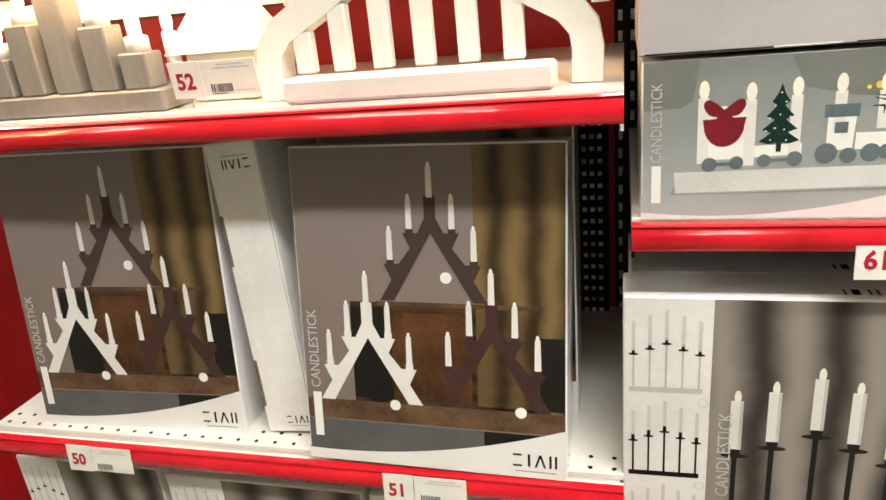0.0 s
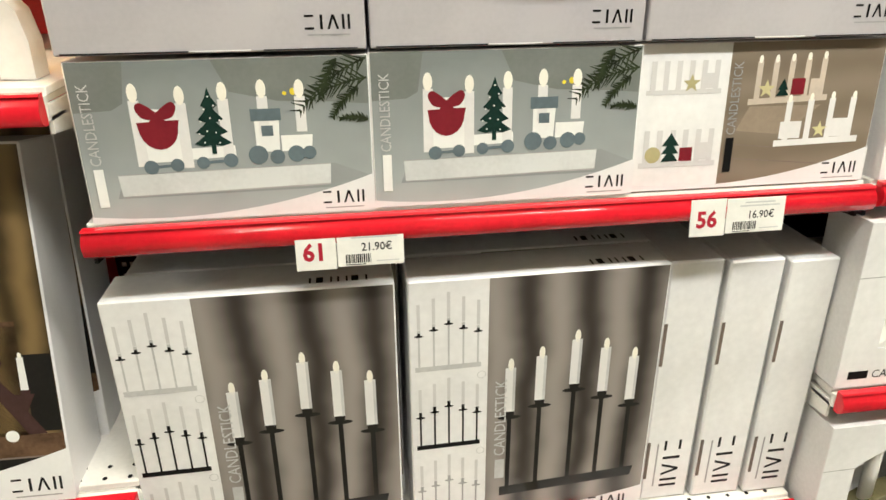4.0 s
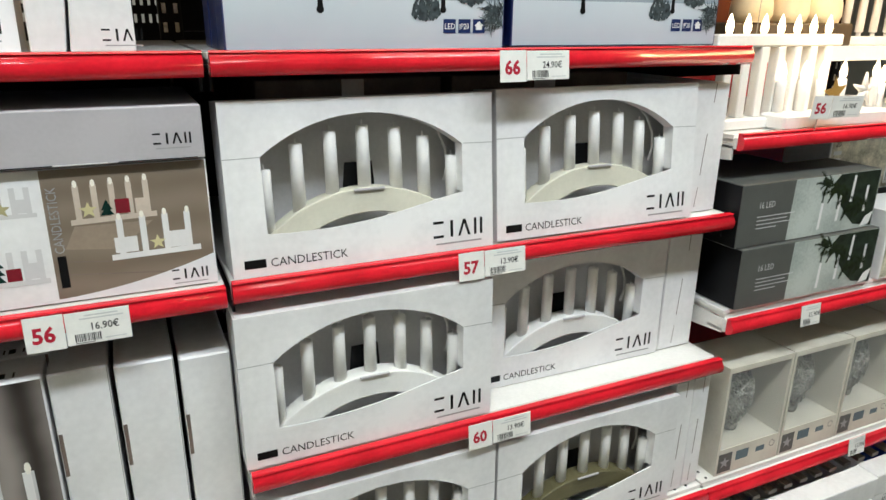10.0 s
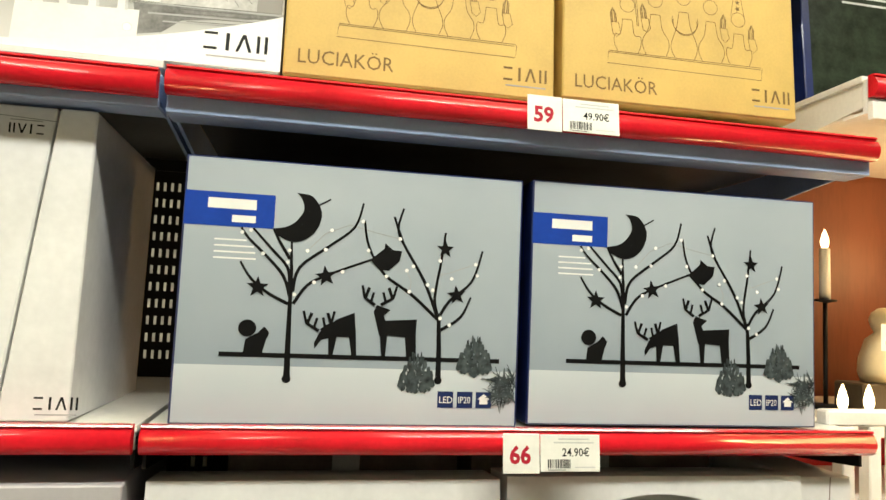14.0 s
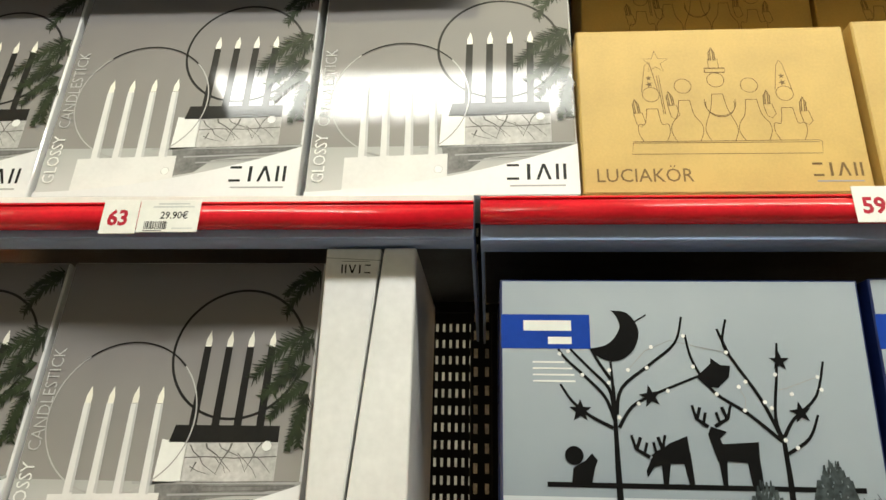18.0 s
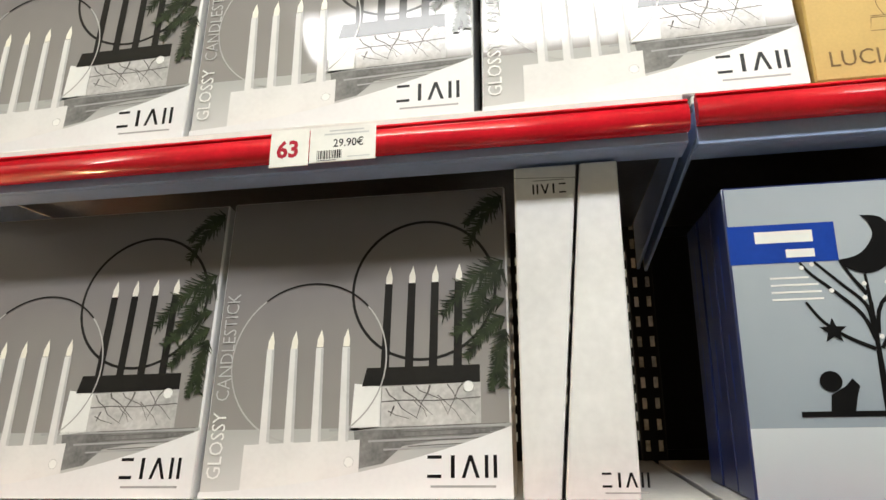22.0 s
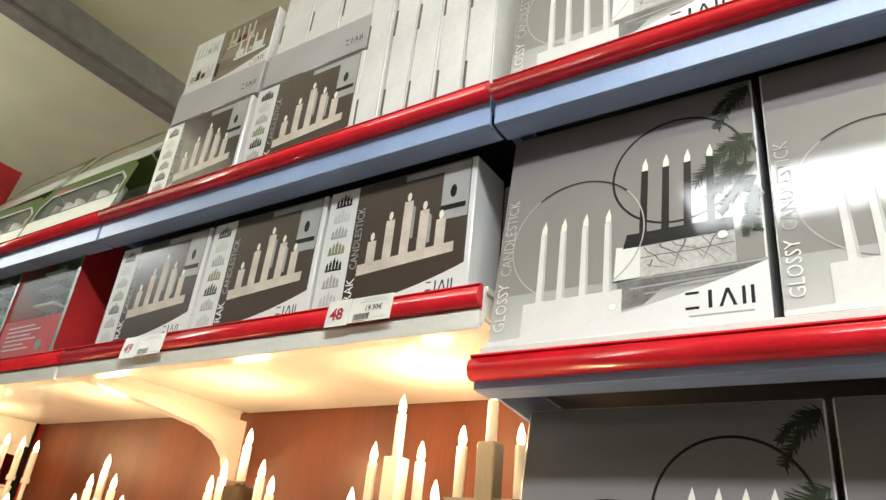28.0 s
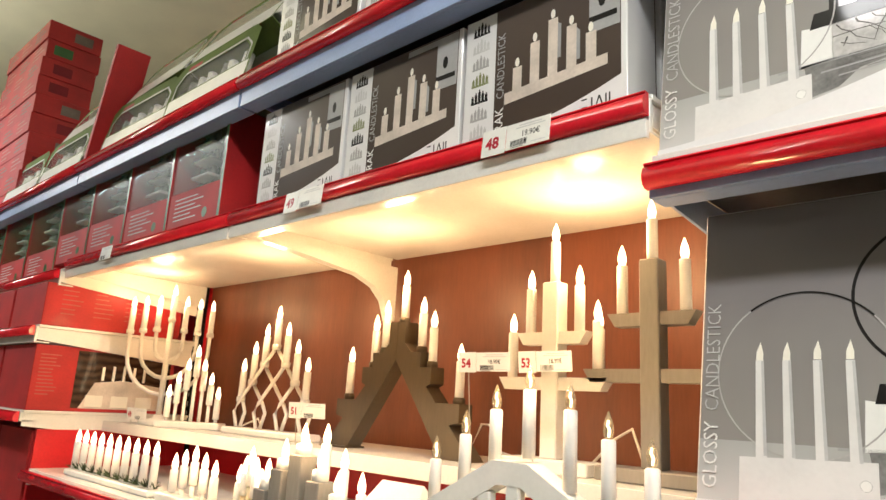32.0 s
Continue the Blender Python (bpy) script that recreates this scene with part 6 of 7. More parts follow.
def branched_candlestick(x, y, turn):
    ob = thing("branched_candlestick", pose(x, y, TOP3, 0, 0, turn), "white seven-branched candlestick with lit candles", "candlestick", "lit candlesticks")
    part("foot", lathe(bmesh.new(), [(0.06, 0), (0.058, 0.012), (0.02, 0.02), (0.012, 0.03)], 16), WHITEMETAL, ob)
    part("stem", tube(bmesh.new(), [(0, 0, 0.03), (0, 0, 0.33)], 0.009, 10), WHITEMETAL, ob)
    for r in (0.045, 0.09, 0.132):
        bm = bmesh.new()
        top = 0.30 - 0.12 * r
        tube(bm, [(-r, 0, top)] + [(r * math.cos(a), 0, 0.07 + 1.25 * (0.15 - r) + r + r * math.sin(a)) for a in (radians(180 + 18 * i) for i in range(11))] + [(r, 0, top)], 0.0065, 8)
        part("branch", bm, WHITEMETAL, ob)
        for k in (-1, 1):
            lit_candle(ob, k * r, 0, top, 0.085, cup=WHITEMETAL)
    lit_candle(ob, 0, 0, 0.33, 0.085, cup=WHITEMETAL)


branched_candlestick(-1.83, 0.31, 42)


def fan_candlestick(x, y, z, n, label, base=WHITEMETAL, step=0.03, low=0.06, rise=0.045, h=0.08, turn=0, peak=True):
    """a plain base with candles rising to the middle"""
    ob = thing("stepped_candlestick", pose(x, y, z, 0, 0, turn), label, "candlestick", "lit candlesticks")
    wd = step * n / 2 + 0.01
    part("foot", boxm(-wd, wd, -0.025, 0.025, 0, 0.02, 0.003), base, ob)
    for i in range(n):
        u = (i - (n - 1) / 2) * step
        t = low + rise * ((n - 1) / 2 - abs(i - (n - 1) / 2)) if peak else low
        part("stem", tube(bmesh.new(), [(u, 0, 0.02), (u, 0, t)], 0.0055, 8), base, ob)
        lit_candle(ob, u, 0, t, h)
    return ob


fan_candlestick(-1.60, 0.30, TOP3, 7, "small white stepped candlestick with seven lit candles", step=0.026, low=0.03, rise=0.04, h=0.06, turn=35)


def block_candlestick(x, y, z):
    ob = thing("block_candlestick", pose(x, y, z), "grey block candlestick with five lit white candles", "candlestick", "lit candlesticks")
    part("foot", boxm(-0.145, 0.145, -0.03, 0.03, 0, 0.026, 0.002), GREYWOOD, ob)
    for u, t in zip((-0.105, -0.055, 0.0, 0.055, 0.105), (0.075, 0.115, 0.145, 0.105, 0.07)):
        part("block", boxm(u - 0.019, u + 0.019, -0.018, 0.018, 0.0262, t, 0.002), GREYWOOD, ob)
        lit_candle(ob, u, 0, t, 0.02, 0.015)
        lit_candle(ob, u + 0.027, 0.03, 0.0262, t - 0.005)


block_candlestick(-0.695, 0.055, TOP2)


def bow_candlestick(x, y, z):
    ob = thing("bow_candlestick", pose(x, y, z), "white wooden bow candlestick with seven lit candles", "candlestick", "lit candlesticks")
    part("foot", boxm(-0.178, 0.131, -0.028, 0.012, 0, 0.028, 0.004), WHITEWOOD, ob)
    mid = -0.024
    arm = [(0.186, 0.0), (0.187, 0.035), (0.183, 0.058), (0.166, 0.079), (0.132, 0.098), (0.084, 0.125), (0.025, 0.158)]
    prof = [(mid - u, v) for u, v in arm] + [(mid + u, v) for u, v in arm[::-1]]
    bm = bmesh.new()
    rows = []
    for i, (u, v) in enumerate(prof):
        a, b = prof[max(i - 1, 0)], prof[min(i + 1, len(prof) - 1)]
        d = Vector((b[0] - a[0], b[1] - a[1])).normalized()
        n = Vector((-d.y, d.x)) * 0.0165
        rows.append([bm.verts.new((u + s * n.x, yy, v + s * n.y)) for yy in (0.0125, 0.048) for s in (-1, 1)])
    for a, b in zip(rows, rows[1:]):
        for i, j in ((0, 1), (1, 3), (3, 2), (2, 0)):
            bm.faces.new((a[i], a[j], b[j], b[i]))
    bm.faces.new(rows[0])
    bm.faces.new(rows[-1][::-1])
    bmesh.ops.recalc_face_normals(bm, faces=bm.faces)
    part("bow", bm, WHITEWOOD, ob)
    for u, t in zip((-0.176, -0.118, -0.062, -0.004, 0.062, 0.118, 0.176), (0.165, 0.205, 0.243, 0.272, 0.247, 0.213, 0.184)):
        foot = 0.178 - 0.55 * max(abs(u - mid), 0.02)
        lit_candle(ob, u, 0.03, foot + 0.012, t - foot - 0.012, clear=True)
    for u in (-0.1645, -0.1175, -0.068, -0.018, 0.033, 0.084):
        part("slat", boxm(u - 0.0115, u + 0.0115, 0.0135, 0.030, 0.0285, 0.086 + 0.57 * (0.124 - max(abs(u - mid), 0.02)), 0.002), WHITEWOOD, ob)


bow_candlestick(-0.204, 0.040, TOP2)


def garland_row(x, y, z, n):
    ob = thing("garland_candlestick", pose(x, y, z), "long white candlestick with lit candles on a green garland", "candlestick", "lit candlesticks")
    part("foot", boxm(-0.27, 0.27, -0.02, 0.02, 0, 0.015, 0.003), WHITEWOOD, ob)
    rnd = random.Random(3)
    bm = bmesh.new()
    for i in range(260):
        u = rnd.uniform(-0.27, 0.27)
        a, b = rnd.uniform(0, 6.28), rnd.uniform(0.2, 1.2)
        s = Vector((u, 0, 0.018))
        e = s + 0.022 * Vector((math.cos(a) * math.cos(b), math.sin(a) * math.cos(b), math.sin(b)))
        tube(bm, [s, e], 0.0022, 3, 0.0006, False)
    tagged(part("garland", bm, GARLAND, ob), "green needles of the garland", kind="stuff")
    for i in range(n):
        lit_candle(ob, -0.25 + 0.5 * i / (n - 1), 0, 0.016, 0.075)


garland_row(-1.55, 0.07, TOP2, 10)
fan_candlestick(-1.11, 0.07, TOP2, 5, "low cream candlestick with five lit candles", step=0.045, low=0.022, rise=0.012, h=0.05)
fan_candlestick(-0.93, 0.10, TOP2, 5, "small golden candlestick with lit candles", PLASTERCREAM, 0.02, 0.022, 0.02, 0.045)
roof = thing("wooden_village_house", pose(-0.50, 0.12, TOP2), "white wooden village house with a pitched roof, lit from inside", "ornament")
part("house_wall", boxm(-0.05, 0.05, -0.03, 0.03, 0, 0.06, 0.002), WHITEWOOD, roof)
bm = bmesh.new()
v = [bm.verts.new(q) for q in ((-0.07, -0.045, 0.061), (0.07, -0.045, 0.061), (0.07, 0.045, 0.061), (-0.07, 0.045, 0.061), (-0.05, 0, 0.115), (0.05, 0, 0.115))]
for q in ((0, 1, 5, 4), (2, 3, 4, 5), (0, 4, 3), (1, 2, 5), (0, 3, 2, 1)):
    bm.faces.new([v[i] for i in q])
part("house_roof", bm, WHITEWOOD, roof)

# hanging price cards of the display
for x, y, z, n, c, turn in ((-0.476, 0.22, 1.698, "54", "18.90€", 4), (-0.345, 0.225, 1.698, "53", "18.90€", -4), (-0.99, 0.22, 1.593, "51", "", 10), (-1.78, 0.19, 1.55, "49", "", 5), (-0.535, 0.03, 1.405, "52", "", 0)):
    price_tag(x, y=y, z=z, number=n, price=c, turn=turn, lean=6, rod=z - (TOP3 if y > 0.1 else TOP2), **({"w1": 0.038, "w2": 0.072, "h": 0.035} if y > 0.1 else {}))


def cable(pts, name="power_cable"):
    ob = part(name, tube(bmesh.new(), pts, 0.0028, 6), CANDLEWHITE)
    tagged(ob, "thin white power cable lying behind a candlestick", "cable", "display cables")


cable([(-0.62, 0.42, TOP3 + 0.004), (-0.60, 0.44, TOP3 + 0.07), (-0.57, 0.43, TOP3 + 0.07), (-0.52, 0.40, TOP3 + 0.02), (-0.45, 0.41, TOP3 + 0.005)])
cable([(-0.33, 0.42, TOP3 + 0.004), (-0.29, 0.45, TOP3 + 0.06), (-0.25, 0.44, TOP3 + 0.08), (-0.22, 0.42, TOP3 + 0.03), (-0.20, 0.42, TOP3 + 0.004)])
cable([(-1.52, 0.40, TOP3 + 0.004), (-1.46, 0.44, TOP3 + 0.04), (-1.40, 0.42, TOP3 + 0.004)])

for p, e in (((-0.26, 0.30, 1.93), 3.1), ((-0.74, 0.29, 1.90), 2.75), ((-1.24, 0.28, 1.90), 2.75), ((-1.84, 0.26, 1.95), 2.03), ((-0.2, 0.06, 1.72), 2.2), ((-0.69, 0.03, 1.60), 2.7), ((-1.5, 0.03, 1.53), 1.2), ((-1.05, 0.03, 1.5), 0.8)):
    candle_lamp(p, e)

# ---------------------------------------------------------------- lit figures and ornaments of the next bay
fence = thing("picket_candlestick", pose(1.95, 0.085, TOP2), "white picket-fence candlestick with seven lit candles", "candlestick", "lit candlesticks")
part("foot", boxm(-0.165, 0.165, -0.025, 0.025, 0, 0.02, 0.003), WHITEWOOD, fence)
part("top_bar", boxm(-0.165, 0.165, -0.012, 0.012, 0.150, 0.172, 0.003), WHITEWOOD, fence)
for i in range(7):
    u = -0.13 + 0.0435 * i
    part("picket", boxm(u - 0.010, u + 0.010, -0.011, 0.011, 0.0202, 0.1498, 0.002), WHITEWOOD, fence)
    b = new("bulb", BULB)
    b.parent, b.location = fence, (u, 0, 0.172)
star_base = thing("star_candlestick", pose(2.08, 0.05, TOP2), "white candlestick with a golden star and lit candles", "candlestick", "lit candlesticks")
part("foot", boxm(-0.16, 0.16, -0.03, 0.03, 0, 0.028, 0.004), WHITEWOOD, star_base)
p = Print(0)
p.y = -0.004
p.star(0.0, 0.062, 0.034, 8)
part("star", p.bm, GOLD, star_base)
bm = bmesh.new()
for k in range(5):
    a = radians(90 + 72 * k)
    tube(bm, [(0.09, 0, 0.065), (0.09 + 0.035 * math.cos(a), 0, 0.065 + 0.035 * math.sin(a))], 0.009, 6, 0.002)
part("white_star", bm, WHITEWOOD, star_base)
for u in (-0.13, -0.07, -0.02, 0.04, 0.14):
    lit_candle(star_base, u, 0.015, 0.0285, 0.06)
fan_candlestick(2.36, 0.06, TOP2, 7, "low white candlestick with seven lit candles", WHITEWOOD, 0.042, 0.022, 0.012, 0.055)
price_tag(1.96, y=0.0, z=1.415, number="56", price="16.90€", lean=6, turn=-8, rod=1.415 - TOP2)
price_tag(2.22, y=-0.005, z=1.41, number="61", price="", lean=6, turn=-14)
price_tag(1.995, y=0.20, z=1.645, number="59", price="49.90€", lean=0, turn=-6, rod=1.645 - TOP3)

board = thing("choir_stand", pose(2.24, 0.30, TOP3), "dark wooden stand under a row of cream figures", "stand")
part("plank", boxm(-0.22, 0.16, -0.035, 0.035, 0, 0.05, 0.003), UMBERWOOD, board)


def choir_figure(x, h, hat):
    """a plain rounded figure: a bell body and a ball for a head"""
    prof = [(0.040, 0), (0.046, 0.02), (0.044, 0.05), (0.033, 0.09), (0.018, 0.105), (0.024, 0.118), (0.027, 0.132), (0.022, 0.147)]
    prof += [(0.017, 0.152), (0.010, 0.178), (0.002, 0.205)] if hat else [(0.012, 0.156), (0.004, 0.158)]
    ob = part("choir_figure", lathe(bmesh.new(), [(r, z * h) for r, z in prof], 16), PLASTERCREAM)
    ob.location = (x, 0.30, TOP3 + 0.0505)
    tagged(ob, "plain cream glazed figure standing on a wooden stand", "figurine", "choir figures")


for x, h, hat in ((2.10, 0.85, False), (2.215, 1.0, False), (2.325, 0.86, True)):
    choir_figure(x, h, hat)
crown = thing("figure_candle", pose(2.215, 0.30, TOP3 + 0.05 + 0.158), "small lit candle on a cream figure's head", "candle")
part("wreath", lathe(bmesh.new(), [(0.022, 0), (0.026, 0.004), (0.022, 0.008)], 14), GOLD, crown)
lit_candle(crown, 0, 0, 0.0082, 0.012)
tall = fan_candlestick(2.47, 0.30, TOP3, 5, "white candlestick with five tall lit candles", WHITEWOOD, 0.052, 0.03, 0.0, 0.21)
stand = thing("stemmed_candlestick", pose(2.0, 0.33, TOP3), "dark metal stemmed candlestick with one lit candle", "candlestick", "lit candlesticks")
part("stem", tube(bmesh.new(), [(0, 0, 0), (0, 0, 0.195)], 0.004, 8), DARKMETAL, stand)
part("drip_plate", lathe(bmesh.new(), [(0.004, 0.19), (0.02, 0.193), (0.02, 0.196)], 12), DARKMETAL, stand)
part("foot", lathe(bmesh.new(), [(0.04, 0), (0.038, 0.005), (0.005, 0.008)], 12), DARKMETAL, stand)
lit_candle(stand, 0, 0, 0.196, 0.095)
for p, e in (((2.05, 0.0, 1.62), 1.7), ((2.4, 0.02, 1.58), 1.6), ((2.22, 0.24, 1.80), 2.1), ((2.47, 0.22, 1.84), 2.1)):
    candle_lamp(p, e)


# ---------------------------------------------------------------- lower shelves of the right bays
DARKPHOTO = mat("printed_dark_fir", (0.02, 0.028, 0.018), 0.3, var=0.5, scale=40, tint=(0.006, 0.008, 0.005), bump=0, coat=0.3)
GREYBOX = mat("grey_printed_carton", (0.092, 0.094, 0.086), 0.5, var=0.06)
FROST = mat("printed_frosty_wreath", (0.62, 0.58, 0.46), 0.35, var=0.42, scale=24, tint=(0.11, 0.105, 0.06), bump=0)
CLEAR = mat("clear_plastic_window", (0.85, 0.87, 0.86), 0.08, var=0.02, bump=0, alpha=0.09)
WIRE = mat("silver_wire", (0.72, 0.70, 0.62), 0.2, var=0.35, metal=0.25)


def led_box(m, w=0.39, h=0.122):
    ob = thing("light_string_box", m, "dark grey carton for a candle light string, fir picture", "box", "light string boxes")
    part("carton_body", boxm(0, w, 0, 0.12, 0, h, 0.0015), GREYBOX, ob)
    Print(1, w, h).poly([(0.345, 0.01), (0.995, 0.01), (0.995, 0.99), (0.355, 0.99)]).put("printed_photo", mat("printed_grey_mist", (0.40, 0.43, 0.40), 0.3, var=0.25, scale=9, tint=(0.26, 0.29, 0.27), bump=0) if "printed_grey_mist" not in bpy.data.materials else bpy.data.materials["printed_grey_mist"], ob)
    rnd = random.Random(4)
    p = Print(2, 1, 1)
    for i in range(34):
        k = (i % 17) / 16
        u, v = 0.56 + 0.34 * k + rnd.uniform(-0.02, 0.06), 0.90 - 0.62 * k + rnd.uniform(-0.06, 0.12)
        if 0.12 < v < 0.88:
            sprig(p, w * min(u, 0.93), h * v, radians(rnd.uniform(95, 250)), h * rnd.uniform(0.16, 0.30), rnd, 9)
    q = Print(1.6, w, h)
    for i in range(26):
        k = rnd.random()
        q.oval(min(0.57 + 0.36 * k + rnd.uniform(-0.03, 0.09), 0.95), 0.86 - 0.68 * k + rnd.uniform(0.0, 0.10), rnd.uniform(0.02, 0.04), rnd.uniform(0.05, 0.09), 7)
    q.poly([(0.68, 0.985), (0.64, 0.86), (0.68, 0.60), (0.76, 0.30), (0.84, 0.10), (0.99, 0.02), (0.99, 0.985)])
    q.put("fir_print", DARKPHOTO, ob)
    p.put("fir_twig_print", FIR, ob)
    p = Print(3, w, h)
    for u, v in ((0.56, 0.10), (0.69, 0.2), (0.78, 0.5), (0.895, 0.3)):
        p.poly([(u, v), (u + 0.020, v), (u + 0.024, v + 0.44), (u + 0.006, v + 0.44)])
    p.put("candle_print", CANDLEPRINT, ob)
    Print(3, w, h).poly([(0.90, 0.03), (0.97, 0.06), (0.99, 0.28), (0.93, 0.2)]).put("white_corner", WHITEINK, ob)
    # black sheet over the left side: the deep shadow there, put in as colour
    bm = bmesh.new()
    bm.faces.new([bm.verts.new(q) for q in ((-0.0005, 0.118, 0.002), (-0.0005, 0.001, 0.002), (-0.0005, 0.001, h - 0.002), (-0.0005, 0.118, h - 0.002))])
    part("side_shade_face", bm, INK, ob, "carton side blackened to stand for the deep shadow on it")
    words("16 LED", 0.017, flat(0.12 * w, 0.60 * h, 2), PALEINK, ob, "lettering", 0.85)
    bars(ob, 0.12 * w, 0.46 * h, [0.10, 0.08, 0.09, 0.055], 0.0018, 0.0075, 2, PALEINK)
    return ob


lb = led_box(pose(1.818, -0.020, 1.061))
copies(lb, [pose(1.805, -0.012, 1.184, 0, 0, 0.8)])


def wreath_box(m, w=0.235, h=0.152):
    ob = thing("light_string_box", m, "pale carton printed with a frosty wreath", "box", "wreath boxes")
    part("carton_body", boxm(0, w, 0, 0.12, 0, h, 0.0015), WHITECARD, ob)
    photo(ob, w, h, FROST, 0.02, 0.03, 0.98, 0.97)
    for a, b, c, d in ((0.05, 0.6, 0.16, 0.66), (0.05, 0.48, 0.16, 0.55), (0.86, 0.08, 0.95, 0.42)):
        Print(2, w, h).rect(a, b, c, d).put("white_panel", WHITEINK, ob)
    words("20", 0.018, flat(0.06 * w, 0.72 * h, 2), INK, ob, "lettering")
    Print(3, w, h).rect(0.88, 0.12, 0.90, 0.38).rect(0.915, 0.12, 0.925, 0.38).put("small_print", GREYINK, ob)
    return ob


wb = wreath_box(pose(2.235, -0.020, 1.061))
copies(wb, [pose(2.48, -0.020, 1.061), pose(2.215, 0.13, 1.2145), pose(2.46, 0.14, 1.2145)])
for x, y, w, z, h in ((2.22, 0.135, 0.235, 1.061, 0.152), (2.465, 0.135, 0.23, 1.061, 0.152), (1.84, 0.17, 0.33, 1.061, 0.22)):
    carton("light_string_box", x, y, z, w, h, 0.15, "dark grey carton deeper on the shelf", GREYBOX)


def ornament_box(x):
    w, h, d = 0.182, 0.255, 0.12
    ob = thing("window_box", pose(x, -0.016, 0.673), "white carton with a clear window and a wire ornament", "box", "ornament boxes")
    bm = bmesh.new()
    block(bm, 0, 0.006, 0, d - 0.0025, 0, h)
    block(bm, w - 0.006, w, 0, d - 0.0025, 0, h)
    block(bm, 0.0065, w - 0.0065, 0, d - 0.0025, 0, 0.062)
    block(bm, 0.0065, w - 0.0065, 0, d - 0.0025, h - 0.012, h)
    part("carton_frame", bm, mat("cream_carton", (0.62, 0.59, 0.50), 0.45, var=0.06) if "cream_carton" not in bpy.data.materials else bpy.data.materials["cream_carton"], ob)
    # the back is cream card; the shade inside the box is its dark colour
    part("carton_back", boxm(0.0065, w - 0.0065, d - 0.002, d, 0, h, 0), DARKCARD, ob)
    pane = part("window_pane", boxm(0.0065, w - 0.0065, 0.001, 0.0016, 0.0625, h - 0.0125, 0), CLEAR, ob)
    rnd = random.Random(int(x * 100))
    bm = bmesh.new()
    for i in range(70):
        c = Vector((w / 2 - 0.01, d / 2, 0.15))
        pts = []
        for k in range(8):
            v = Vector((rnd.gauss(0, 1), rnd.gauss(0, 1), rnd.gauss(0, 1))).normalized()
            pts.append(c + Vector((v.x * 0.055, v.y * 0.04, v.z * 0.075)))
        tube(bm, pts, 0.0014, 3, None, False)
    tagged(part("wire_ornament", bm, WIRE, ob), "tangled silver wire star with tiny lamps", kind="stuff")
    part("lamp_socket", lathe(bmesh.new(), [(0.016, 0), (0.018, 0.012), (0.010, 0.02)], 12, (w / 2, d / 2, 0.064)), WIRE, ob)
    Print(1, w, h).rect(0.03, 0.02, 0.24, 0.2).put("dark_label", GREYBOX, ob)
    Print(1, w, h).rect(0.30, 0.10, 0.50, 0.19).put("blue_label", SLATEPRINT, ob)
    Print(1, w, h).rect(0.62, 0.12, 0.76, 0.17).put("blue_label", SLATEPRINT, ob)
    Print(2, w, h).star(0.13, 0.11, 0.08).put("star_print", GREYINK, ob)
    Print(1, w, h).ring(0.88, 0.16, 0.04, 0.0012, 14).put("round_label", INK, ob)


for i in range(5):
    ornament_box(1.842 + 0.186 * i)


# flat cartons stacked on the bottom shelves
def flat_carton(m, w, h, label="long white carton lying flat in a stack"):
    ob = thing("flat_carton", m, label, "box", "flat cartons in stacks")
    part("carton_body", boxm(0, w, 0, 0.052, 0, h, 0.002), WHITECARD, ob)
    maker_mark(ob, w * 0.22, h * 0.76, w * 0.13, 1, INK, 180)
    # a dark sheet over most of the left end
    bm = bmesh.new()
    bm.faces.new([bm.verts.new(q) for q in ((-0.0004, 0.004, h * 0.1), (-0.0004, 0.048, h * 0.1), (-0.0004, 0.048, h * 0.9), (-0.0004, 0.004, h * 0.9))])
    part("dark_end_face", bm, INK, ob, "dark face over the end of the carton")
    return ob


fc = flat_carton(pose(1.840, -0.118, 0.3375), 0.416, 0.0545)
fd = flat_carton(pose(1.416, -0.123, 0.3375), 0.396, 0.0535)
rnd = random.Random(12)
for k in range(1, 5):
    copy_thing(fc, pose(1.840 + rnd.uniform(-0.010, 0.014), -0.118 + rnd.uniform(0, 0.008), 0.3375 + 0.055 * k))
for k in range(5):
    copy_thing(fc, pose(2.26 + rnd.uniform(-0.006, 0.012), -0.118 + rnd.uniform(0, 0.012), 0.3375 + 0.055 * k) @ Matrix.Diagonal((0.93, 1, 1, 1)))
for k in range(1, 5):
    copy_thing(fd, pose(1.416 + rnd.uniform(-0.008, 0.008), -0.123 + rnd.uniform(0, 0.014), 0.3375 + 0.054 * k))
for k in range(5):
    copy_thing(fd, pose(1.002 + rnd.uniform(-0.006, 0.006), -0.125 + rnd.uniform(0, 0.012), 0.3375 + 0.054 * k))

# the slatted rack behind the stacks
rack = thing("slatted_rack", pose(0, 0, 0), "grey slatted rack behind the stacked cartons", "rack")
SLATWOOD = mat("grey_brown_slat", (0.34, 0.30, 0.25), 0.5, var=0.15, scale=8)
first = part("slat", boxm(-0.011, 0.011, -0.022, 0.50, 0.575, 0.585, 0.001), SLATWOOD, rack)
for i in range(34):
    o = new("slat", first.data)
    o.parent, o.location = rack, (0.98 + 0.05 * i, 0, 0)
first.location = (0.93, 0, 0)
for y in (0.10, 0.45):
    part("rack_rail", boxm(0.92, 2.66, y, y + 0.015, 0.560, 0.5745, 0.001), SLATWOOD, rack)

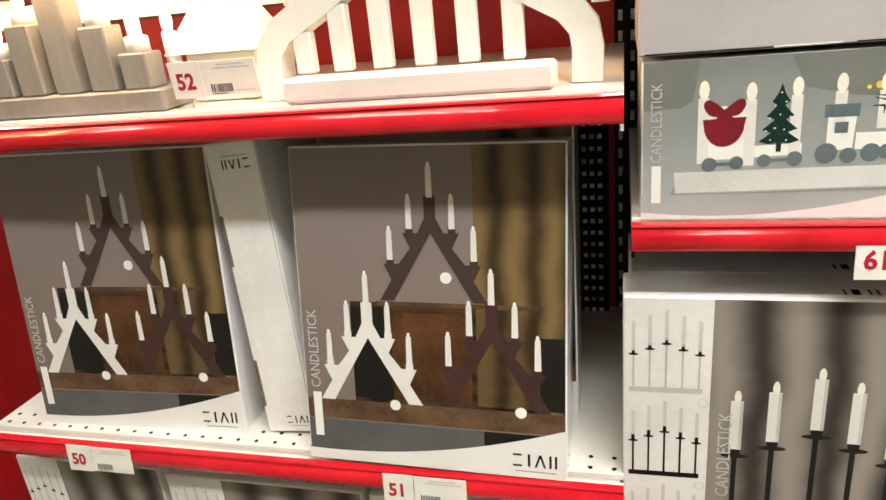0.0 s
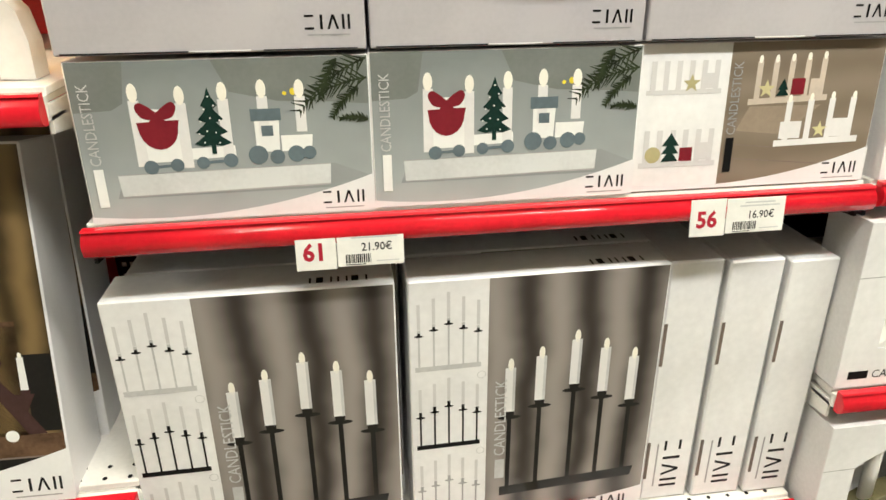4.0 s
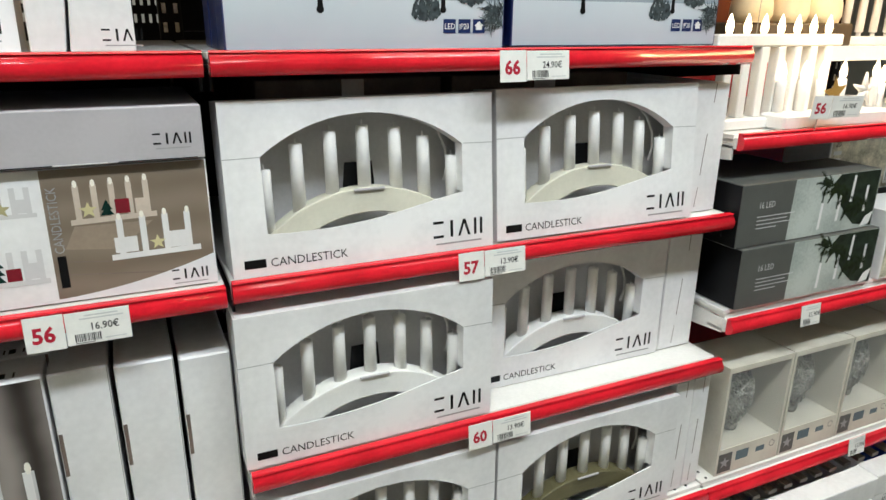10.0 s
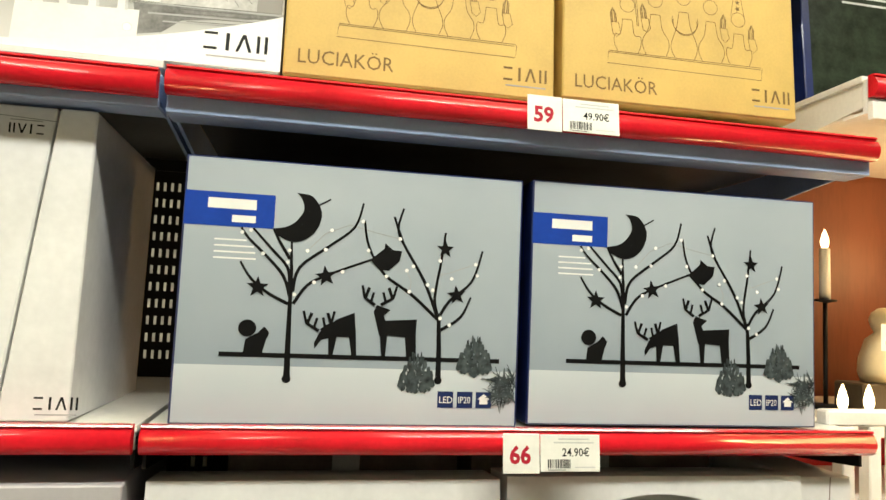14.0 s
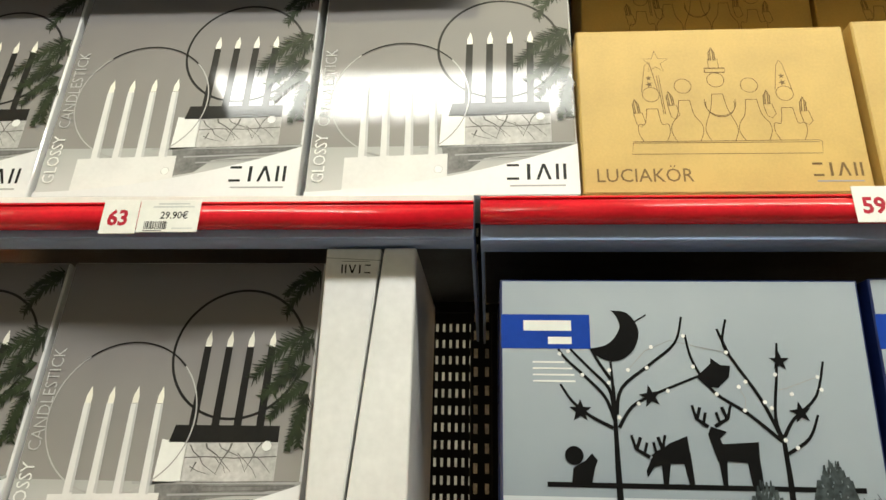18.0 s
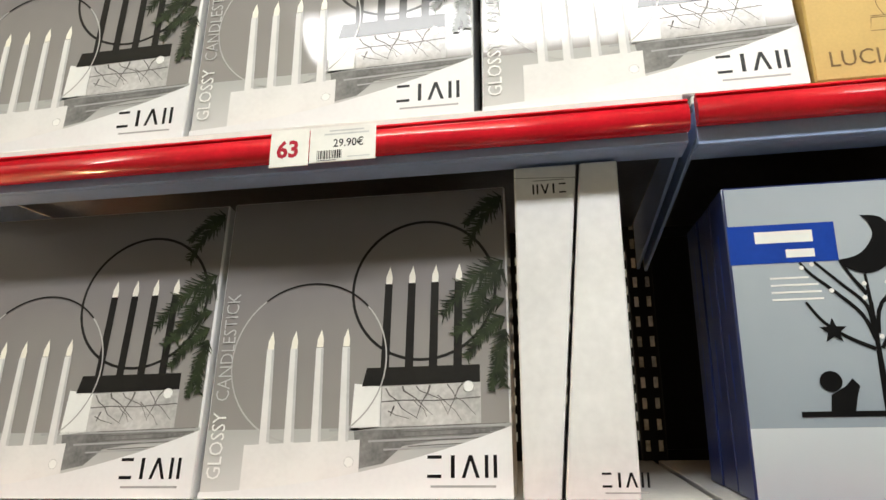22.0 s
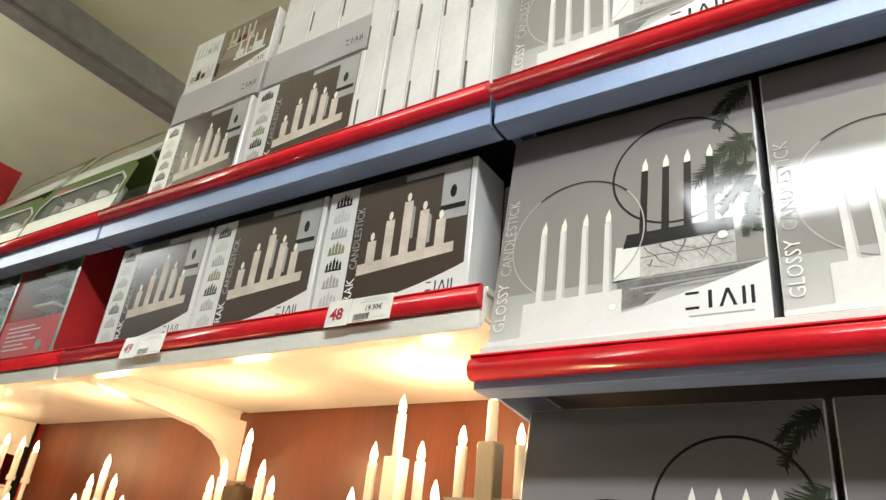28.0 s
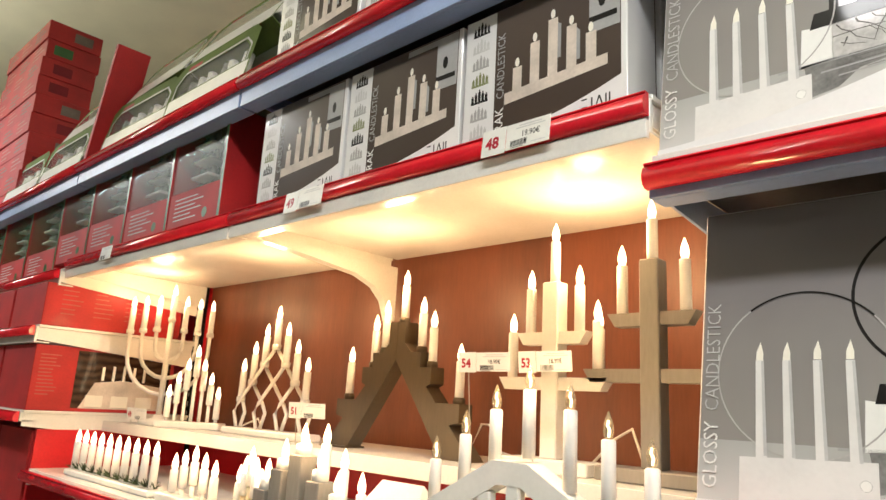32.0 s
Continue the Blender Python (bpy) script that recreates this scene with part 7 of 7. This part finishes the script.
# blue bin past the last bay
bin_ob = thing("blue_bin", pose(2.80, -0.04, 0), "royal blue plastic sales bin beside the last bay", "bin")
part("bin_body", boxm(0, 0.55, 0, 0.5, 0, 0.98, 0.012), BLUEINK, bin_ob)
bars(bin_ob, 0.03, 0.86, [0.05, 0.03], 0.012, 0.03, 1, PALEINK)
for x, z, y in ((1.988, 1.002, -0.042), (2.310, 1.008, -0.042), (2.223, 0.634, -0.052)):
    price_tag(x, z, "", "12.90€", y, w2=0.055, h=0.046)
price_tag(2.60, 0.290, "", "", -0.152, w2=0.07, h=0.05)

# cartons under the five-arm boxes and under the gable boxes
copies(curt, [pose(0.55, -0.108, 0.3375), pose(0.20, -0.108, 0.3375), pose(-0.36, 0.02, 0.447), pose(-0.70, 0.02, 0.447), pose(-1.0, 0.03, 0.447) @ Matrix.Diagonal((0.85, 1, 1, 1))])

# ---------------------------------------------------------------- top of the left bays
OLIVE = mat("olive_printed_card", (0.12, 0.17, 0.045), 0.75, var=0.12, bump=0)
GREENEDGE = mat("green_printed_edge", (0.03, 0.12, 0.03), 0.35, var=0.1, coat=0.3)
MISTPANE = mat("greenish_clear_plastic", (0.07, 0.17, 0.06), 0.3, var=0.1, bump=0.05, coat=0.25, alpha=0.16)
LAMPGREY = mat("grey_lamp_coils", (0.30, 0.30, 0.28), 0.35, var=0.4, scale=50, tint=(0.05, 0.05, 0.045))


def red_pack(x, z=2.041, w=0.282, h=0.288):
    ob = thing("light_set_pack", pose(x, 0.045, z), "red and green pack with a clear front over lamps", "box", "red light set packs")
    for x in (0, w - 0.003):
        part("side_panel", boxm(x, x + 0.003, 0, 0.16, 0, h, 0), REDCARD, ob)
    part("carton_body", boxm(0.0035, w - 0.0035, 0, 0.156, 0, 0.10, 0), REDCARD, ob)
    part("pack_back", boxm(0.0035, w - 0.0035, 0.09, 0.155, 0.1005, h, 0), mat("dark_green_carton", (0.03, 0.075, 0.028), 0.5, var=0.2) if "dark_green_carton" not in bpy.data.materials else bpy.data.materials["dark_green_carton"], ob)
    for k in range(4):
        part("lamp_tray", boxm(0.035, 0.125, 0.03, 0.085, 0.104 + 0.044 * k, 0.112 + 0.044 * k, 0.002), CANDLEWHITE, ob)
        for c in range(3):
            part("lamp", lathe(bmesh.new(), [(0.009, 0), (0.011, 0.012), (0.006, 0.026), (0.001, 0.03)], 8, (0.052 + 0.028 * c, 0.055, 0.1125 + 0.044 * k)), LAMPGREY, ob)
    for k in range(3):
        part("lamp_row", boxm(0.15 + 0.03 * k, 0.166 + 0.03 * k, 0.05, 0.07, 0.104, 0.25 - 0.02 * k, 0.002), LAMPGREY, ob)
    part("clear_front", boxm(0.004, w - 0.004, 0.001, 0.002, 0.102, h - 0.001, 0), MISTPANE, ob)
    Print(1, w, h).rect(0.95, 0.01, 0.995, 0.99).put("green_edge", GREENEDGE, ob)
    bars(ob, 0.03, 0.08, [0.12, 0.15, 0.11, 0.14, 0.09, 0.12], 0.003, 0.011, 1, PALEINK)
    Print(2, w, h).oval(0.72, 0.1, 0.05).put("green_seal", GREENEDGE, ob)
    return ob


for i in range(4):
    red_pack(-1.372 - 0.277 * i, w=0.268)
for i in range(3):
    red_pack(-2.53 - 0.335 * i, 2.007, 0.318, 0.318)


def clamshell(m, w=0.44, h=0.205):
    ob = thing("light_set_pack", m, "clear pack with an olive printed frame over white lamps", "box", "olive framed packs")
    part("pack_back", boxm(0, w, 0.07, 0.16, 0, h, 0.004), mat("pale_green_carton", (0.10, 0.115, 0.07), 0.45, var=0.1) if "pale_green_carton" not in bpy.data.materials else bpy.data.materials["pale_green_carton"], ob)
    bm = bmesh.new()
    outer = [(0, 0), (w, 0), (w, h * 0.88), (w * 0.92, h), (w * 0.08, h), (0, h * 0.88)]
    inner = [(w * 0.07, h * 0.44), (w * 0.93, h * 0.44), (w * 0.93, h * 0.66), (w * 0.86, h * 0.80), (w * 0.14, h * 0.80), (w * 0.07, h * 0.66)]
    ed = []
    for pts in (outer, inner):
        vs = [bm.verts.new((a, 0, b)) for a, b in pts]
        ed += [bm.edges.new((vs[i], vs[(i + 1) % len(vs)])) for i in range(len(vs))]
    bmesh.ops.triangle_fill(bm, edges=ed, use_beauty=True)
    bmesh.ops.recalc_face_normals(bm, faces=bm.faces)
    for f in bm.faces:
        if f.normal.y > 0:
            f.normal_flip()
    part("printed_frame", bm, OLIVE, ob)
    part("pack_side", boxm(0, w, 0.001, 0.0695, 0, 0.004, 0), OLIVE, ob)
    rnd = random.Random(9)
    for i in range(6):
        u = w * (0.16 + 0.13 * i)
        part("lamp", tube(bmesh.new(), [(u, 0.03, h * 0.40), (u + rnd.uniform(-0.02, 0.02), 0.03, h * 0.72)], 0.015, 8), CANDLEWHITE if i % 3 else LAMPGREY, ob)
    bm = bmesh.new()
    tube(bm, [(w * 0.3, 0.025, h * 0.4), (w * 0.45, 0.02, h * 0.62), (w * 0.6, 0.02, h * 0.45), (w * 0.75, 0.02, h * 0.6), (w * 0.85, 0.02, h * 0.4)], 0.003, 6)
    part("cable", bm, CANDLEWHITE, ob)
    part("clear_front", boxm(w * 0.07, w * 0.93, 0.002, 0.003, h * 0.44, h * 0.80, 0), CLEAR, ob)
    Print(1, w, h).rect(0.02, 0.02, 0.98, 0.42).put("white_band", WHITEINK, ob)
    Print(1, w, h).rect(0.15, 0.86, 0.32, 0.92).put("red_flash", REDCARD, ob)
    Print(1, w, h).line([(0.05, 0.44), (0.05, 0.68), (0.13, 0.83), (0.87, 0.83), (0.95, 0.68), (0.95, 0.44)], 0.007).put("pale_outline", PALEINK, ob)
    return ob


cs = clamshell(pose(-1.493, 0.03, 2.359, -12))
copies(cs, [pose(-1.945, 0.03, 2.359, -12, 0, 1), pose(-2.56, 0.03, 2.359, -12), pose(-1.47, 0.078, 2.562, -28), pose(-1.92, 0.080, 2.562, -28, 0, -1), pose(-2.52, 0.078, 2.562, -26), pose(-3.02, 0.03, 2.359, -12)])
lean_red = carton("red_carton", -2.035, 0.02, 2.366, 0.022, 0.42, 0.11, "red carton leaning edge on between clear packs", REDCARD, lean=0, roll=18)
ROSE = mat("printed_rose", (0.42, 0.10, 0.08), 0.4, bump=0)
rnd = random.Random(31)
for k in range(10):
    tallred = carton("red_carton", -3.52 + rnd.uniform(0, 0.012), 0.05 + rnd.uniform(0, 0.012), 2.3585 + 0.0895 * k, 0.61, 0.089, 0.23, "red carton with rows of small print in a stack", REDCARD, group="stacked red cartons")
    for c in range(3):
        bars(tallred, 0.03 + 0.2 * c, 0.062, [0.10, 0.14, 0.09], 0.006, 0.020, 1, (ROSE, DARKCARD)[(c + k) % 2])
    y0 = rnd.choice((0.03, 0.05, 0.11))
    bm = bmesh.new()
    bm.faces.new([bm.verts.new(q) for q in ((0.6106, y0, 0.022), (0.6106, y0 + 0.08, 0.022), (0.6106, y0 + 0.08, 0.068), (0.6106, y0, 0.068))])
    part("dark_label", bm, (DARKCARD, PARCELRED, GREENEDGE)[(0, 1, 1, 0, 1, 0, 1, 1, 2, 0)[k]], tallred)


# red cartons on the side shelves
def side_carton(x, y, z, w, d, h, label, window=False):
    ob = carton("red_light_box", x, y, z, w, h, d, label, REDCARD)
    bm = bmesh.new()
    rnd = random.Random(int(100 * (z - x)))
    for c in range(1 if window else 3):
        for k in range(12 if window else 6):
            v0, y0 = h * (0.84 - (0.055 if window else 0.11) * k), (0.018 if window else 0.05) + 0.10 * c
            n = rnd.uniform(0.035, 0.065)
            bm.faces.new([bm.verts.new(q) for q in ((w + 0.0004, y0, v0), (w + 0.0004, y0 + n, v0), (w + 0.0004, y0 + n, v0 + 0.004), (w + 0.0004, y0, v0 + 0.004))])
    tagged(part("small_print", bm, bpy.data.materials["printed_rose"], ob), kind="stuff")
    if window:
        bm = bmesh.new()
        bm.faces.new([bm.verts.new(q) for q in ((w + 0.0006, d * 0.28, h * 0.05), (w + 0.0006, d * 0.97, h * 0.05), (w + 0.0006, d * 0.97, h * 0.95), (w + 0.0006, d * 0.28, h * 0.95))])
        part("printed_photo", bm, WOODPRINT, ob)
        bm = bmesh.new()
        for k in range(5):
            y0, v0 = d * (0.46 + 0.075 * k), h * (0.60 + 0.02 * (2 - abs(k - 2)))
            bm.faces.new([bm.verts.new(q) for q in ((w + 0.0014, y0, h * 0.50), (w + 0.0014, y0 + 0.009, h * 0.50), (w + 0.0014, y0 + 0.009, v0 + h * 0.12), (w + 0.0014, y0, v0 + h * 0.12))])
        for k in range(3):
            y0 = d * (0.37 + 0.18 * k)
            bm.faces.new([bm.verts.new(q) for q in ((w + 0.0014, y0, h * 0.08), (w + 0.0014, y0 + 0.055, h * 0.08), (w + 0.0014, y0 + 0.055, h * 0.26), (w + 0.0014, y0, h * 0.26))])
        tagged(part("lit_window_print", bm, FLAMEPRINT, ob), kind="stuff")
        bm = bmesh.new()
        bm.faces.new([bm.verts.new(q) for q in ((w + 0.0010, d * 0.33, h * 0.05), (w + 0.0010, d * 0.95, h * 0.05), (w + 0.0010, d * 0.90, h * 0.44), (w + 0.0010, d * 0.62, h * 0.52), (w + 0.0010, d * 0.42, h * 0.46))])
        part("house_print", bm, RAKCANDLE, ob)
    return ob


side_carton(-2.32, -0.022, 1.821, 0.31, 0.45, 0.135, "red carton seen end on, on a cream shelf")
side_carton(-2.32, -0.022, 1.561, 0.31, 0.45, 0.20, "red carton with a picture of a lit candle bridge", True)
side_carton(-2.66, -0.02, 1.821, 0.31, 0.40, 0.135, "red carton on a cream shelf")
side_carton(-2.66, -0.02, 1.561, 0.31, 0.40, 0.20, "red carton on a cream shelf", True)
for i in range(3):
    side_carton(-2.34 - 0.32 * i, 0.015, 1.1905, 0.31, 0.40, 0.31, "glossy red carton on a low cream shelf")
slab("side_panel", -2.02, -2.004, 0.02, 0.50, 0.1, 1.505, REDWALL, "glossy red side panel of the next bay", "panel")

# blue carton over the figures
bl = carton("light_set_box", 1.85, 0.19, 2.0315, 0.36, 0.34, 0.1, "blue carton printed with frosty dark firs", NAVYCARD, lean=4)
photo(bl, 0.36, 0.34, DARKPHOTO, 0.04, 0, 1, 0.72)
Print(2, 0.36, 0.34).rect(0.04, 0.72, 1, 0.94).put("blue_banner", BLUEINK, bl)
bars(bl, 0.08, 0.285, [0.09, 0.07], 0.014, 0.03, 3, WHITEINK)
bars(bl, 0.08, 0.235, [0.12, 0.14, 0.11, 0.13], 0.004, 0.012, 3, PALEINK)
